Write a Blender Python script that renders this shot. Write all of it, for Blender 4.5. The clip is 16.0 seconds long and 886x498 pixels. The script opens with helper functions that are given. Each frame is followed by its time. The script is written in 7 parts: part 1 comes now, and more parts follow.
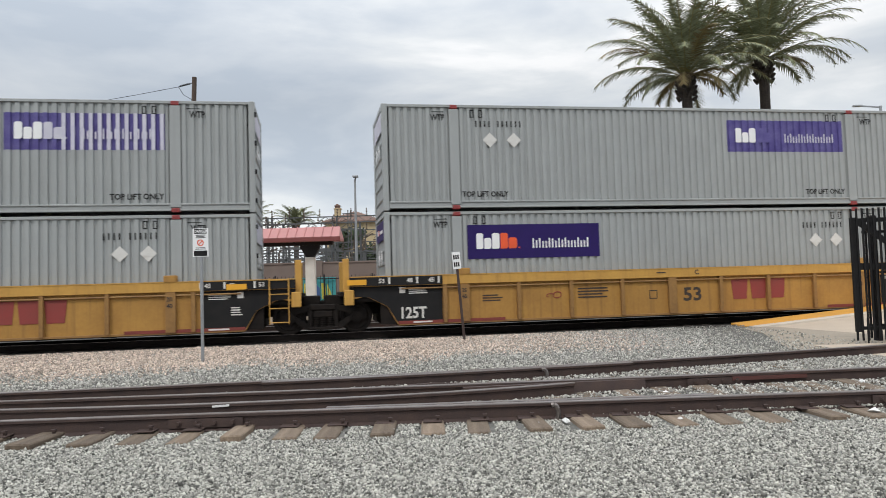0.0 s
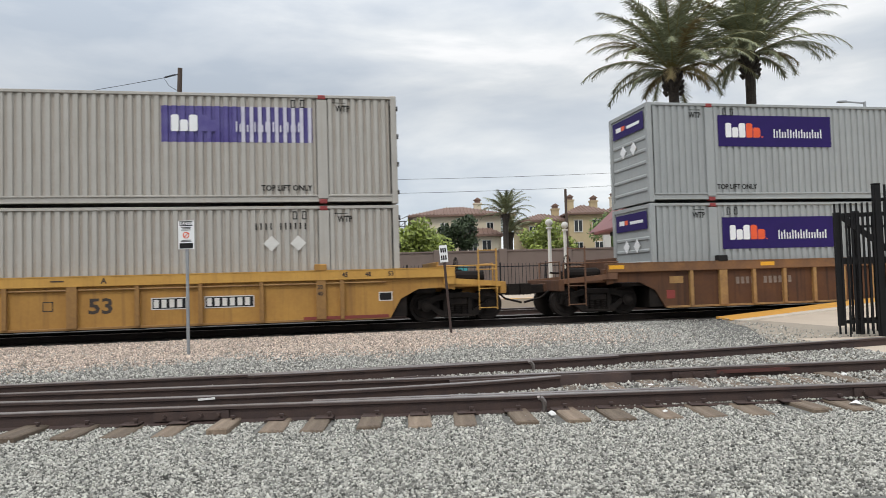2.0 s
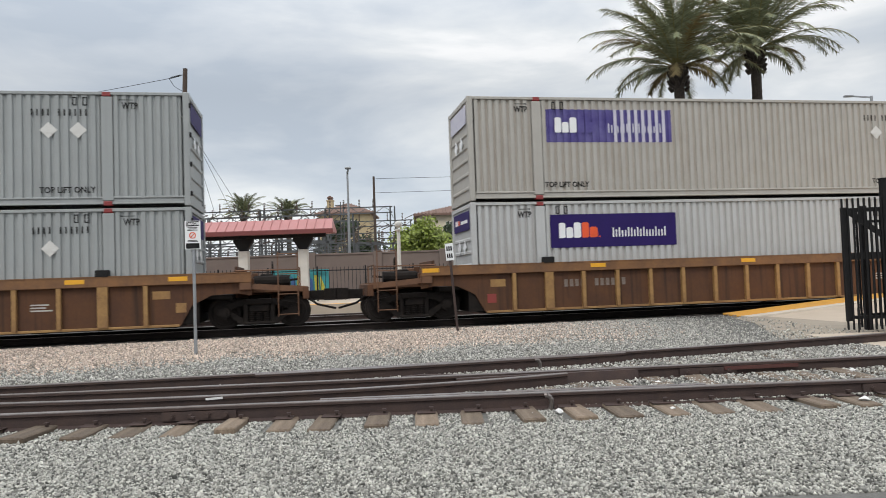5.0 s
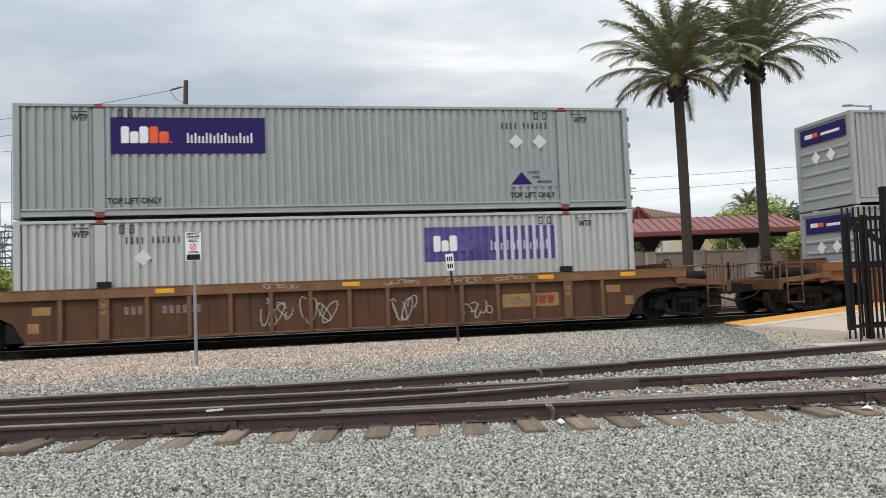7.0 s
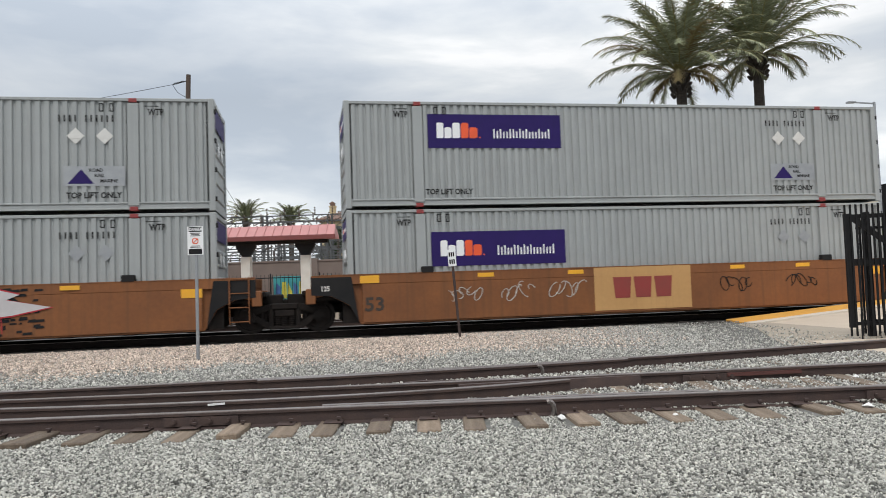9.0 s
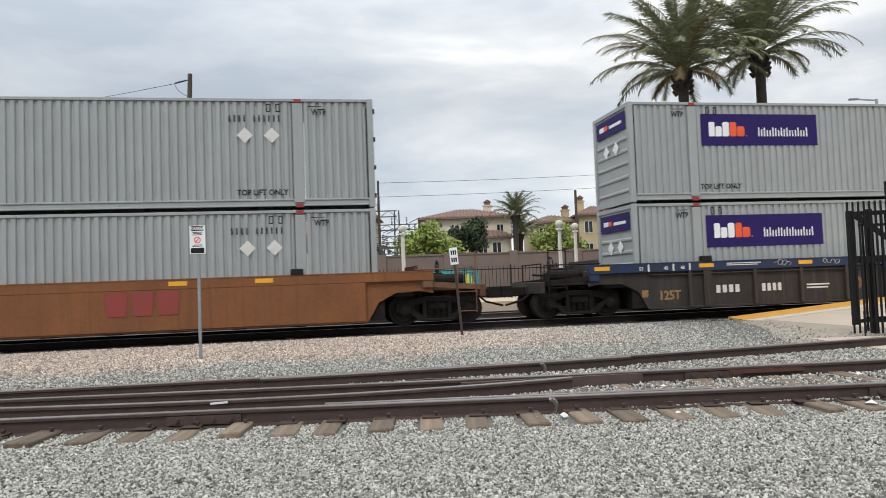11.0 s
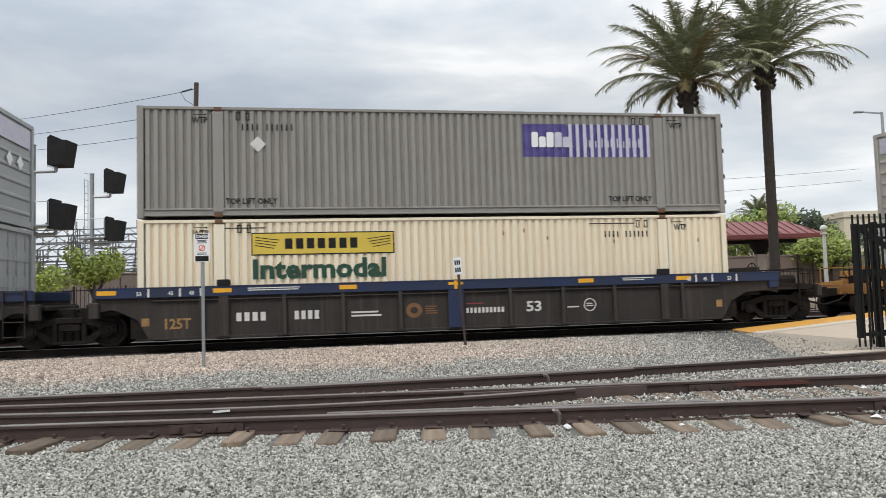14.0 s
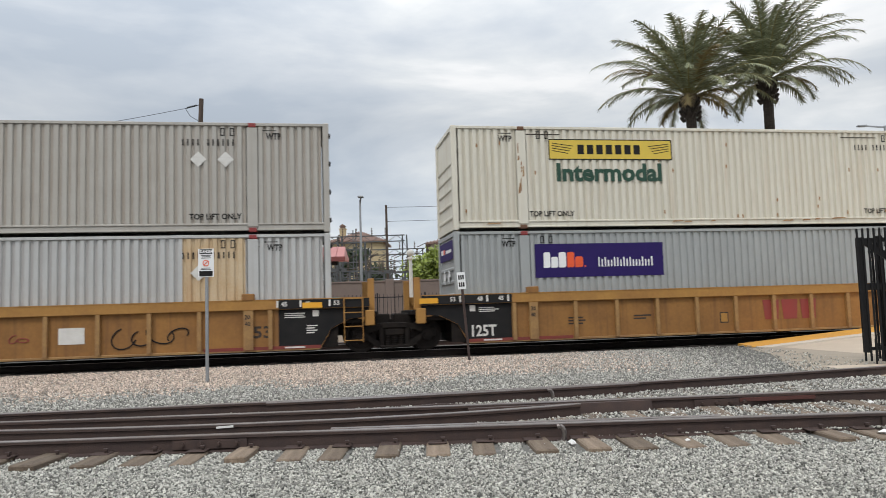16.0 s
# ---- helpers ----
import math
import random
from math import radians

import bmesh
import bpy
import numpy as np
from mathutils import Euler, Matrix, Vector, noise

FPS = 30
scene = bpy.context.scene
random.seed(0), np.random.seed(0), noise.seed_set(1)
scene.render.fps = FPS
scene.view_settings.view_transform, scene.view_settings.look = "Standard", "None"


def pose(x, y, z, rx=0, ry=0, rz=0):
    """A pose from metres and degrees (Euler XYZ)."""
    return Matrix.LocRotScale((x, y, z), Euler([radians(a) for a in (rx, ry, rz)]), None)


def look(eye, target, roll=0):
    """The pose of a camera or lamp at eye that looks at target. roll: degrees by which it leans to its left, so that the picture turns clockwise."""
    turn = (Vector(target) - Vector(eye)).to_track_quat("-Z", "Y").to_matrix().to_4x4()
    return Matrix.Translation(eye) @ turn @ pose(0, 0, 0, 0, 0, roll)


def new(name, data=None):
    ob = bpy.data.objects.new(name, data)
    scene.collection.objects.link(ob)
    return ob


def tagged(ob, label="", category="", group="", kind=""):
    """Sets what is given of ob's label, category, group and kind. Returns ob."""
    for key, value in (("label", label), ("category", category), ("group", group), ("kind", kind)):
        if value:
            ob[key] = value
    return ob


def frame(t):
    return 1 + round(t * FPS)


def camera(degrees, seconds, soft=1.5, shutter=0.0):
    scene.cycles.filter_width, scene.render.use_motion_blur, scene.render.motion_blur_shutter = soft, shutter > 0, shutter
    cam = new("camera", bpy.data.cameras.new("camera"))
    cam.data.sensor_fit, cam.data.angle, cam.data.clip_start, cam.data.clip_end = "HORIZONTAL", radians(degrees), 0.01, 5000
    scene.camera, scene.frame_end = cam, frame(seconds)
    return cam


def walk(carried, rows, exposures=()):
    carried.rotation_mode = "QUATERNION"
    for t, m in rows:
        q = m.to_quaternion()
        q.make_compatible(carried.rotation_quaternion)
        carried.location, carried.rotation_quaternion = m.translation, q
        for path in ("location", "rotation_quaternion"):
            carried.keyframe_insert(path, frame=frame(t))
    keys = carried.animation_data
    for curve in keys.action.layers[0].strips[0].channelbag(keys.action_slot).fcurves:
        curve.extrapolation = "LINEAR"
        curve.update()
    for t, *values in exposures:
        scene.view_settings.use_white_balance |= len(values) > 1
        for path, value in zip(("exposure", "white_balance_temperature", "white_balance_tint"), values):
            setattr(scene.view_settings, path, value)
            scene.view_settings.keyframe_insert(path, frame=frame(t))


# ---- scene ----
cam = camera(62.2, 16.0, soft=0.9, shutter=0.07)
EYE = (0.0, 0.0, 1.33)
# seconds, yaw, pitch, roll of a camera held by hand on one spot
TURNS = (
    (0.0, 0.0, 3.0, 1.75), (0.5, -0.539, 2.914, 1.498), (1.0, -0.801, 2.872, 1.303), (1.5, -1.111, 2.826, 1.312),
    (2.0, -1.01, 2.445, 1.607), (2.5, -0.999, 2.222, 1.775), (3.0, -0.95, 2.148, 1.751), (3.5, -0.905, 2.155, 1.769),
    (6.0, -0.323, 2.581, 2.168), (6.5, -0.413, 2.818, 2.308), (7.0, -0.484, 3.13, 2.222), (7.5, -0.524, 3.049, 2.102),
    (8.0, -0.384, 2.729, 2.124), (8.5, -0.511, 2.612, 1.789), (9.0, -0.352, 2.781, 1.96), (11.5, -0.192, 2.592, 2.114),
    (12.0, -0.215, 2.544, 2.113), (12.5, -0.24, 2.781, 2.063), (13.0, -0.298, 3.139, 1.887), (13.5, -0.134, 3.243, 1.828),
    (14.0, 0.094, 3.433, 1.666), (14.5, 0.302, 3.599, 1.73), (15.0, 0.319, 3.853, 1.843), (15.5, 0.31, 4.327, 1.868),
    (16.0, 0.39, 4.586, 1.76))
walk(cam, [(t, pose(*EYE, 90 + p, r, y)) for t, y, p, r in TURNS],
     exposures=((0.0, 0.0), (2.0, 0.0), (2.5, -0.04), (3.5, -0.04), (6.0, -0.02), (9.0, 0.03), (11.5, 0.05), (13.0, 0.06),
                (13.5, 0.04), (14.0, -0.02), (14.5, -0.12), (15.0, -0.15), (15.5, -0.09), (16.0, -0.05)))

# ---- world and sun ----
SUN_UP, SUN_ROUND = radians(52), radians(200)
world = bpy.data.worlds.new("overcast_sky")
scene.world = world
world.use_nodes = True
wn, wl = world.node_tree.nodes, world.node_tree.links
wn.clear()


def wnode(kind, **values):
    n = wn.new(kind)
    for k, v in values.items():
        n.inputs[k].default_value = v
    return n


w_out = wnode("ShaderNodeOutputWorld")
w_bg = wnode("ShaderNodeBackground", Strength=1.0)
w_sky = wn.new("ShaderNodeTexSky")
w_sky.sky_type, w_sky.sun_disc = "NISHITA", False
w_sky.sun_elevation, w_sky.sun_rotation = SUN_UP, SUN_ROUND
w_scale = wn.new("ShaderNodeVectorMath")
w_scale.operation = "SCALE"
w_scale.inputs["Scale"].default_value = 0.12
w_geo = wn.new("ShaderNodeTexCoord")
w_map = wn.new("ShaderNodeMapping")
w_map.inputs["Scale"].default_value = (1.0, 1.0, 3.6)
w_map.inputs["Location"].default_value = (0.35, 0.1, 0.2)
w_big = wnode("ShaderNodeTexNoise", Scale=2.6, Detail=7.0, Roughness=0.52, Distortion=0.25)
w_cloud = wn.new("ShaderNodeValToRGB")
cr = w_cloud.color_ramp
cr.elements[0].position, cr.elements[0].color = 0.35, (0.50, 0.555, 0.625, 1)
cr.elements[1].position, cr.elements[1].color = 0.65, (0.95, 0.95, 0.945, 1)
e = cr.elements.new(0.48)
e.color = (0.64, 0.68, 0.725, 1)
e = cr.elements.new(0.57)
e.color = (0.77, 0.795, 0.81, 1)
w_sep = wn.new("ShaderNodeSeparateXYZ")
w_zen = wn.new("ShaderNodeMapRange")
w_zen.inputs["From Min"].default_value, w_zen.inputs["From Max"].default_value = 0.25, 1.0
w_zen.inputs["To Min"].default_value, w_zen.inputs["To Max"].default_value = 1.0, 2.7
w_mul = wn.new("ShaderNodeVectorMath")
w_mul.operation = "SCALE"
w_mix = wn.new("ShaderNodeMix")
w_mix.data_type = "RGBA"
w_mix.inputs["Factor"].default_value = 0.9
wl.new(w_geo.outputs["Generated"], w_map.inputs["Vector"])
wl.new(w_map.outputs["Vector"], w_big.inputs["Vector"])
wl.new(w_big.outputs["Fac"], w_cloud.inputs["Fac"])
wl.new(w_geo.outputs["Generated"], w_sep.inputs["Vector"])
wl.new(w_sep.outputs["Z"], w_zen.inputs["Value"])
wl.new(w_cloud.outputs["Color"], w_mul.inputs[0])
w_low = wn.new("ShaderNodeMapRange")
w_low.inputs["From Min"].default_value, w_low.inputs["From Max"].default_value = 0.0, 0.24
w_low.inputs["To Min"].default_value, w_low.inputs["To Max"].default_value = 1.28, 1.0
w_both = wn.new("ShaderNodeMath")
w_both.operation = "MULTIPLY"
wl.new(w_sep.outputs["Z"], w_low.inputs["Value"])
wl.new(w_low.outputs["Result"], w_both.inputs[0])
wl.new(w_zen.outputs["Result"], w_both.inputs[1])
wl.new(w_both.outputs[0], w_mul.inputs["Scale"])
wl.new(w_sky.outputs["Color"], w_scale.inputs[0])
wl.new(w_scale.outputs["Vector"], w_mix.inputs["A"])
wl.new(w_mul.outputs["Vector"], w_mix.inputs["B"])
wl.new(w_mix.outputs["Result"], w_bg.inputs["Color"])
wl.new(w_bg.outputs["Background"], w_out.inputs["Surface"])

sun = new("sun", bpy.data.lights.new("sun", "SUN"))
sun.data.energy, sun.data.angle, sun.data.color = 1.3, radians(14), (1.0, 0.96, 0.9)
sun.matrix_basis = look((-14, -32, 45), (0, 0, 0))

# ---- materials ----
MATS = {}


def mat(name, color, rough=0.6, metal=0.0, dark=None, scale=3.0, amount=0.5, grain=40.0, bump=0.1, streaks=0.0, streak_color=None, island=0.0, stretch=(1, 1, 1), gloss=0.5):
    """Two scales of stains between color and dark, fine relief, and vertical dirt streaks."""
    if name in MATS:
        return MATS[name]
    m = bpy.data.materials.new(name)
    m.use_nodes = True
    nd, ln = m.node_tree.nodes, m.node_tree.links
    b = nd["Principled BSDF"]
    b.inputs["Roughness"].default_value, b.inputs["Metallic"].default_value = rough, metal
    b.inputs["Specular IOR Level"].default_value = gloss
    dark = dark or [c * 0.6 for c in color]
    tc = nd.new("ShaderNodeTexCoord")
    mp = nd.new("ShaderNodeMapping")
    mp.inputs["Scale"].default_value = stretch
    ln.new(tc.outputs["Object"], mp.inputs["Vector"])
    n1, n2 = nd.new("ShaderNodeTexNoise"), nd.new("ShaderNodeTexNoise")
    n1.inputs["Scale"].default_value, n1.inputs["Detail"].default_value = scale, 5.0
    n2.inputs["Scale"].default_value, n2.inputs["Detail"].default_value = grain, 3.0
    ln.new(mp.outputs["Vector"], n1.inputs["Vector"])
    ln.new(tc.outputs["Object"], n2.inputs["Vector"])
    ad = nd.new("ShaderNodeMath")
    ad.operation = "MULTIPLY_ADD"
    ad.inputs[1].default_value = 0.45
    ln.new(n2.outputs["Fac"], ad.inputs[0])
    ln.new(n1.outputs["Fac"], ad.inputs[2])
    rg = nd.new("ShaderNodeMapRange")
    rg.inputs["From Min"].default_value, rg.inputs["From Max"].default_value = 0.5, 0.98
    rg.inputs["To Min"].default_value, rg.inputs["To Max"].default_value = 0.0, amount
    ln.new(ad.outputs[0], rg.inputs["Value"])
    mx = nd.new("ShaderNodeMix")
    mx.data_type = "RGBA"
    mx.inputs["A"].default_value, mx.inputs["B"].default_value = (*color, 1), (*dark, 1)
    ln.new(rg.outputs["Result"], mx.inputs["Factor"])
    out = mx.outputs["Result"]
    if streaks:
        m2 = nd.new("ShaderNodeMapping")
        m2.inputs["Scale"].default_value = (9, 9, 0.35)
        ln.new(tc.outputs["Object"], m2.inputs["Vector"])
        n3 = nd.new("ShaderNodeTexNoise")
        n3.inputs["Scale"].default_value, n3.inputs["Detail"].default_value = 1.0, 4.0
        ln.new(m2.outputs["Vector"], n3.inputs["Vector"])
        r3 = nd.new("ShaderNodeMapRange")
        r3.inputs["From Min"].default_value, r3.inputs["From Max"].default_value = 0.52, 0.75
        r3.inputs["To Max"].default_value = streaks
        ln.new(n3.outputs["Fac"], r3.inputs["Value"])
        x3 = nd.new("ShaderNodeMix")
        x3.data_type = "RGBA"
        x3.inputs["B"].default_value = (*(streak_color or dark), 1)
        ln.new(r3.outputs["Result"], x3.inputs["Factor"])
        ln.new(out, x3.inputs["A"])
        out = x3.outputs["Result"]
    if island:
        gi = nd.new("ShaderNodeNewGeometry")
        oi = nd.new("ShaderNodeObjectInfo")
        aa = nd.new("ShaderNodeMath")
        ln.new(gi.outputs["Random Per Island"], aa.inputs[0])
        ln.new(oi.outputs["Random"], aa.inputs[1])
        fr = nd.new("ShaderNodeMath")
        fr.operation = "FRACT"
        ln.new(aa.outputs[0], fr.inputs[0])
        ri = nd.new("ShaderNodeMapRange")
        ri.inputs["To Min"].default_value, ri.inputs["To Max"].default_value = 1 - island, 1 + island
        ln.new(fr.outputs[0], ri.inputs["Value"])
        hs = nd.new("ShaderNodeHueSaturation")
        ln.new(ri.outputs["Result"], hs.inputs["Value"])
        ln.new(out, hs.inputs["Color"])
        out = hs.outputs["Color"]
    ln.new(out, b.inputs["Base Color"])
    if bump:
        bp = nd.new("ShaderNodeBump")
        bp.inputs["Strength"].default_value, bp.inputs["Distance"].default_value = bump, 0.02
        ln.new(n2.outputs["Fac"], bp.inputs["Height"])
        ln.new(bp.outputs["Normal"], b.inputs["Normal"])
    MATS[name] = m
    return m


GREY = mat("grey_container_paint", (0.34, 0.355, 0.352), 0.5, dark=(0.265, 0.275, 0.272), scale=1.2, amount=0.5, grain=25, bump=0.03, streaks=0.3, streak_color=(0.25, 0.25, 0.24), gloss=0.3)
WARM = mat("weathered_container_paint", (0.42, 0.40, 0.365), 0.65, dark=(0.32, 0.30, 0.265), scale=1.5, amount=0.6, grain=25, bump=0.04, streaks=0.5, streak_color=(0.34, 0.30, 0.25))
PALE = mat("pale_container_paint", (0.47, 0.475, 0.47), 0.6, dark=(0.38, 0.375, 0.36), scale=1.5, amount=0.6, grain=25, bump=0.03, streaks=0.4, streak_color=(0.33, 0.31, 0.28))
DULL = mat("dull_container_paint", (0.285, 0.27, 0.245), 0.7, dark=(0.22, 0.205, 0.185), scale=1.5, amount=0.6, grain=25, bump=0.04, streaks=0.45, streak_color=(0.19, 0.18, 0.165))
CREAM = mat("cream_container_paint", (0.82, 0.74, 0.57), 0.55, dark=(0.72, 0.62, 0.46), scale=1.5, amount=0.5, grain=25, bump=0.03, streaks=0.3, streak_color=(0.60, 0.40, 0.22))
OFFWHITE = mat("off_white_container_paint", (0.66, 0.63, 0.54), 0.6, dark=(0.55, 0.52, 0.44), scale=1.5, amount=0.5, grain=25, bump=0.03, streaks=0.35, streak_color=(0.42, 0.30, 0.18), gloss=0.3)
PURPLE = mat("purple_vinyl", (0.026, 0.014, 0.105), 0.6, dark=(0.02, 0.013, 0.075), bump=0, gloss=0.15)
FADED = mat("faded_purple_vinyl", (0.062, 0.046, 0.20), 0.5, dark=(0.15, 0.135, 0.31), scale=2.5, amount=0.8, bump=0, gloss=0.25)
PEELED = mat("peeled_vinyl", (0.56, 0.55, 0.60), 0.6, dark=(0.40, 0.38, 0.52), scale=4, amount=0.6, bump=0)
WHITE = mat("white_vinyl", (0.80, 0.80, 0.80), 0.45, dark=(0.68, 0.68, 0.67), bump=0)
PLACARD = mat("dusty_white_placard", (0.66, 0.65, 0.62), 0.6, dark=(0.5, 0.48, 0.44), scale=5, bump=0)
ORANGE = mat("orange_vinyl", (0.80, 0.10, 0.025), 0.45, bump=0)
BLACK = mat("black_paint", (0.014, 0.014, 0.015), 0.7, dark=(0.03, 0.027, 0.025), bump=0.05, gloss=0.15)
RED = mat("red_casting_paint", (0.34, 0.035, 0.035), 0.55, dark=(0.11, 0.03, 0.028), scale=8, bump=0.1, amount=0.8)
YELLOW = mat("ochre_car_paint", (0.43, 0.232, 0.056), 0.6, dark=(0.29, 0.145, 0.04), scale=1.2, amount=0.75, grain=12, bump=0.08, streaks=0.55, streak_color=(0.17, 0.085, 0.035), gloss=0.3)
BROWN = mat("rusty_brown_car_paint", (0.085, 0.043, 0.028), 0.75, dark=(0.13, 0.06, 0.028), scale=1.3, amount=0.8, grain=14, bump=0.12, streaks=0.85, streak_color=(0.042, 0.027, 0.021), gloss=0.2)
SMOOTH = mat("smooth_brown_car_paint", (0.235, 0.09, 0.031), 0.6, dark=(0.14, 0.054, 0.023), scale=0.9, amount=0.8, grain=10, bump=0.05, streaks=0.7, streak_color=(0.13, 0.058, 0.026), gloss=0.3)
CHARCOAL = mat("charcoal_car_paint", (0.028, 0.025, 0.024), 0.65, dark=(0.055, 0.043, 0.036), scale=1.3, amount=0.7, grain=14, bump=0.08, streaks=0.5, streak_color=(0.09, 0.07, 0.055), gloss=0.25)
BLUE = mat("blue_chord_paint", (0.018, 0.033, 0.088), 0.55, dark=(0.032, 0.034, 0.05), scale=1.5, amount=0.8, grain=14, bump=0.05, streaks=0.3, gloss=0.3)
ORANGERIB = mat("orange_brown_chord_paint", (0.225, 0.105, 0.038), 0.65, dark=(0.115, 0.057, 0.03), scale=2.0, amount=0.9, grain=15, bump=0.08)
OCHRERIB = mat("worn_yellow_rib_paint", (0.38, 0.22, 0.075), 0.65, dark=(0.19, 0.095, 0.04), scale=2.0, amount=0.9, grain=15, bump=0.08)
SAFETY = mat("yellow_reflector", (0.80, 0.39, 0.02), 0.45, dark=(0.55, 0.27, 0.03), bump=0)
REDSILL = mat("red_sill_paint", (0.22, 0.035, 0.025), 0.65, dark=(0.10, 0.03, 0.025), scale=3, bump=0.05)
TTXRED = mat("dark_red_lettering", (0.26, 0.035, 0.03), 0.6, dark=(0.18, 0.05, 0.035), bump=0)
STEEL = mat("greasy_black_steel", (0.011, 0.0095, 0.009), 0.8, metal=0.1, dark=(0.03, 0.023, 0.019), scale=5, amount=0.7, grain=30, bump=0.15, gloss=0.15)
WHEEL = mat("worn_wheel_steel", (0.018, 0.015, 0.014), 0.65, metal=0.2, dark=(0.04, 0.03, 0.024), scale=6, bump=0.1, gloss=0.2)
RAILWEB = mat("rusty_rail_steel", (0.046, 0.032, 0.03), 0.75, dark=(0.08, 0.05, 0.04), scale=5, amount=0.8, grain=60, bump=0.2, gloss=0.35)
RAILTOP = mat("worn_rail_head", (0.26, 0.235, 0.225), 0.38, metal=0.7, dark=(0.11, 0.08, 0.065), scale=4, amount=0.7, grain=60, bump=0.05, stretch=(0.15, 1, 1))
WOOD = mat("weathered_tie_wood", (0.21, 0.16, 0.115), 0.9, dark=(0.095, 0.066, 0.046), scale=3, amount=0.9, grain=70, bump=0.5, island=0.35, stretch=(6, 0.6, 6))
STONE = mat("crushed_granite", (0.385, 0.375, 0.335), 0.9, dark=(0.14, 0.137, 0.12), scale=30, amount=0.5, grain=90, bump=0.3, island=0.85)
STONE2 = mat("dusty_crushed_granite", (0.43, 0.415, 0.375), 0.9, dark=(0.21, 0.20, 0.18), scale=30, amount=0.5, grain=90, bump=0.3, island=0.6)
SANDY = mat("buff_crushed_stone", (0.56, 0.455, 0.375), 0.9, dark=(0.32, 0.245, 0.195), scale=30, amount=0.5, grain=90, bump=0.3, island=0.6)
SOIL = mat("ballast_bed", (0.17, 0.165, 0.15), 0.95, dark=(0.08, 0.077, 0.07), scale=8, amount=0.8, grain=45, bump=0.8)
CREOSOTE = mat("creosoted_tie_wood", (0.045, 0.036, 0.03), 0.9, dark=(0.025, 0.02, 0.018), scale=3, grain=60, bump=0.4)
COLUMNPAINT = mat("worn_pale_edge_paint", (0.60, 0.53, 0.45), 0.85, dark=(0.42, 0.37, 0.30), scale=3, bump=0.1)
TACTILE = mat("dusty_tactile_paving", (0.66, 0.33, 0.045), 0.8, dark=(0.52, 0.27, 0.07), scale=2.5, amount=0.8, grain=40, bump=0.3)
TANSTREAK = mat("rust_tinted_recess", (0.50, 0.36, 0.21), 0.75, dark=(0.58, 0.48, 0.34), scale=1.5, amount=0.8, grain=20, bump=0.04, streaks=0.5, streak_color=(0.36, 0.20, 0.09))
WARMRECESS = mat("warm_darker_recess", (0.33, 0.29, 0.245), 0.75, dark=(0.42, 0.39, 0.35), scale=1.3, amount=0.8, grain=20, bump=0.04)
DULLRECESS = mat("dull_darker_recess", (0.20, 0.18, 0.155), 0.8, dark=(0.27, 0.25, 0.225), scale=1.3, amount=0.8, grain=20, bump=0.04)
PALERECESS = mat("pale_darker_recess", (0.36, 0.345, 0.33), 0.75, dark=(0.44, 0.43, 0.42), scale=1.3, amount=0.8, grain=20, bump=0.04)
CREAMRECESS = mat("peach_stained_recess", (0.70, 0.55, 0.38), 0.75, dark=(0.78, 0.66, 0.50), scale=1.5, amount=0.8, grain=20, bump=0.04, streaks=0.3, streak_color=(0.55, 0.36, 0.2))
OFFRECESS = mat("off_white_darker_recess", (0.52, 0.48, 0.39), 0.75, dark=(0.58, 0.55, 0.47), scale=1.5, amount=0.8, grain=20, bump=0.04)
# side paint to the darker tone of its corrugation troughs
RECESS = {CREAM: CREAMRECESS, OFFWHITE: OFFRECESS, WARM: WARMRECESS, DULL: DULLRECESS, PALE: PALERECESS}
YCHORD = mat("bright_ochre_chord_paint", (0.55, 0.31, 0.072), 0.55, dark=(0.38, 0.20, 0.05), scale=1.5, amount=0.6, grain=12, bump=0.06, streaks=0.3, streak_color=(0.22, 0.11, 0.04), gloss=0.3)
BRIB = mat("rusty_brown_rib_paint", (0.18, 0.085, 0.04), 0.75, dark=(0.10, 0.05, 0.03), scale=2.5, amount=0.9, grain=15, bump=0.1)
YRIB = mat("dirty_ochre_rib_paint", (0.31, 0.165, 0.045), 0.7, dark=(0.19, 0.095, 0.032), scale=2.5, amount=0.9, grain=15, bump=0.08)
OCHRE2 = mat("browned_ochre_car_paint", (0.32, 0.155, 0.045), 0.65, dark=(0.19, 0.09, 0.032), scale=1.2, amount=0.8, grain=12, bump=0.08, streaks=0.5, streak_color=(0.12, 0.06, 0.03), gloss=0.3)
BROWNEDCHORD = mat("browned_ochre_chord_paint", (0.40, 0.21, 0.056), 0.65, dark=(0.25, 0.12, 0.04), scale=1.3, amount=0.8, grain=12, bump=0.06, gloss=0.3)
SHADEDBED = mat("shaded_oily_ballast", (0.06, 0.052, 0.046), 0.9, dark=(0.03, 0.027, 0.025), scale=6, amount=0.9, grain=40, bump=0.8)
CONCRETE = mat("platform_concrete", (0.52, 0.43, 0.34), 0.85, dark=(0.41, 0.335, 0.26), scale=1.5, amount=0.6, grain=50, bump=0.15)
GATE = mat("black_gate_paint", (0.007, 0.007, 0.008), 0.65, dark=(0.016, 0.015, 0.014), scale=6, bump=0.05, gloss=0.2)
DIRT = mat("tan_trackside_dirt", (0.36, 0.305, 0.24), 0.95, dark=(0.27, 0.235, 0.19), scale=1.6, amount=0.8, grain=40, bump=0.4)
TANPANEL = mat("faded_tan_panel_paint", (0.52, 0.30, 0.12), 0.6, dark=(0.42, 0.23, 0.09), scale=0.9, amount=0.7, grain=10, bump=0.04, streaks=0.3, streak_color=(0.33, 0.18, 0.08), gloss=0.3)
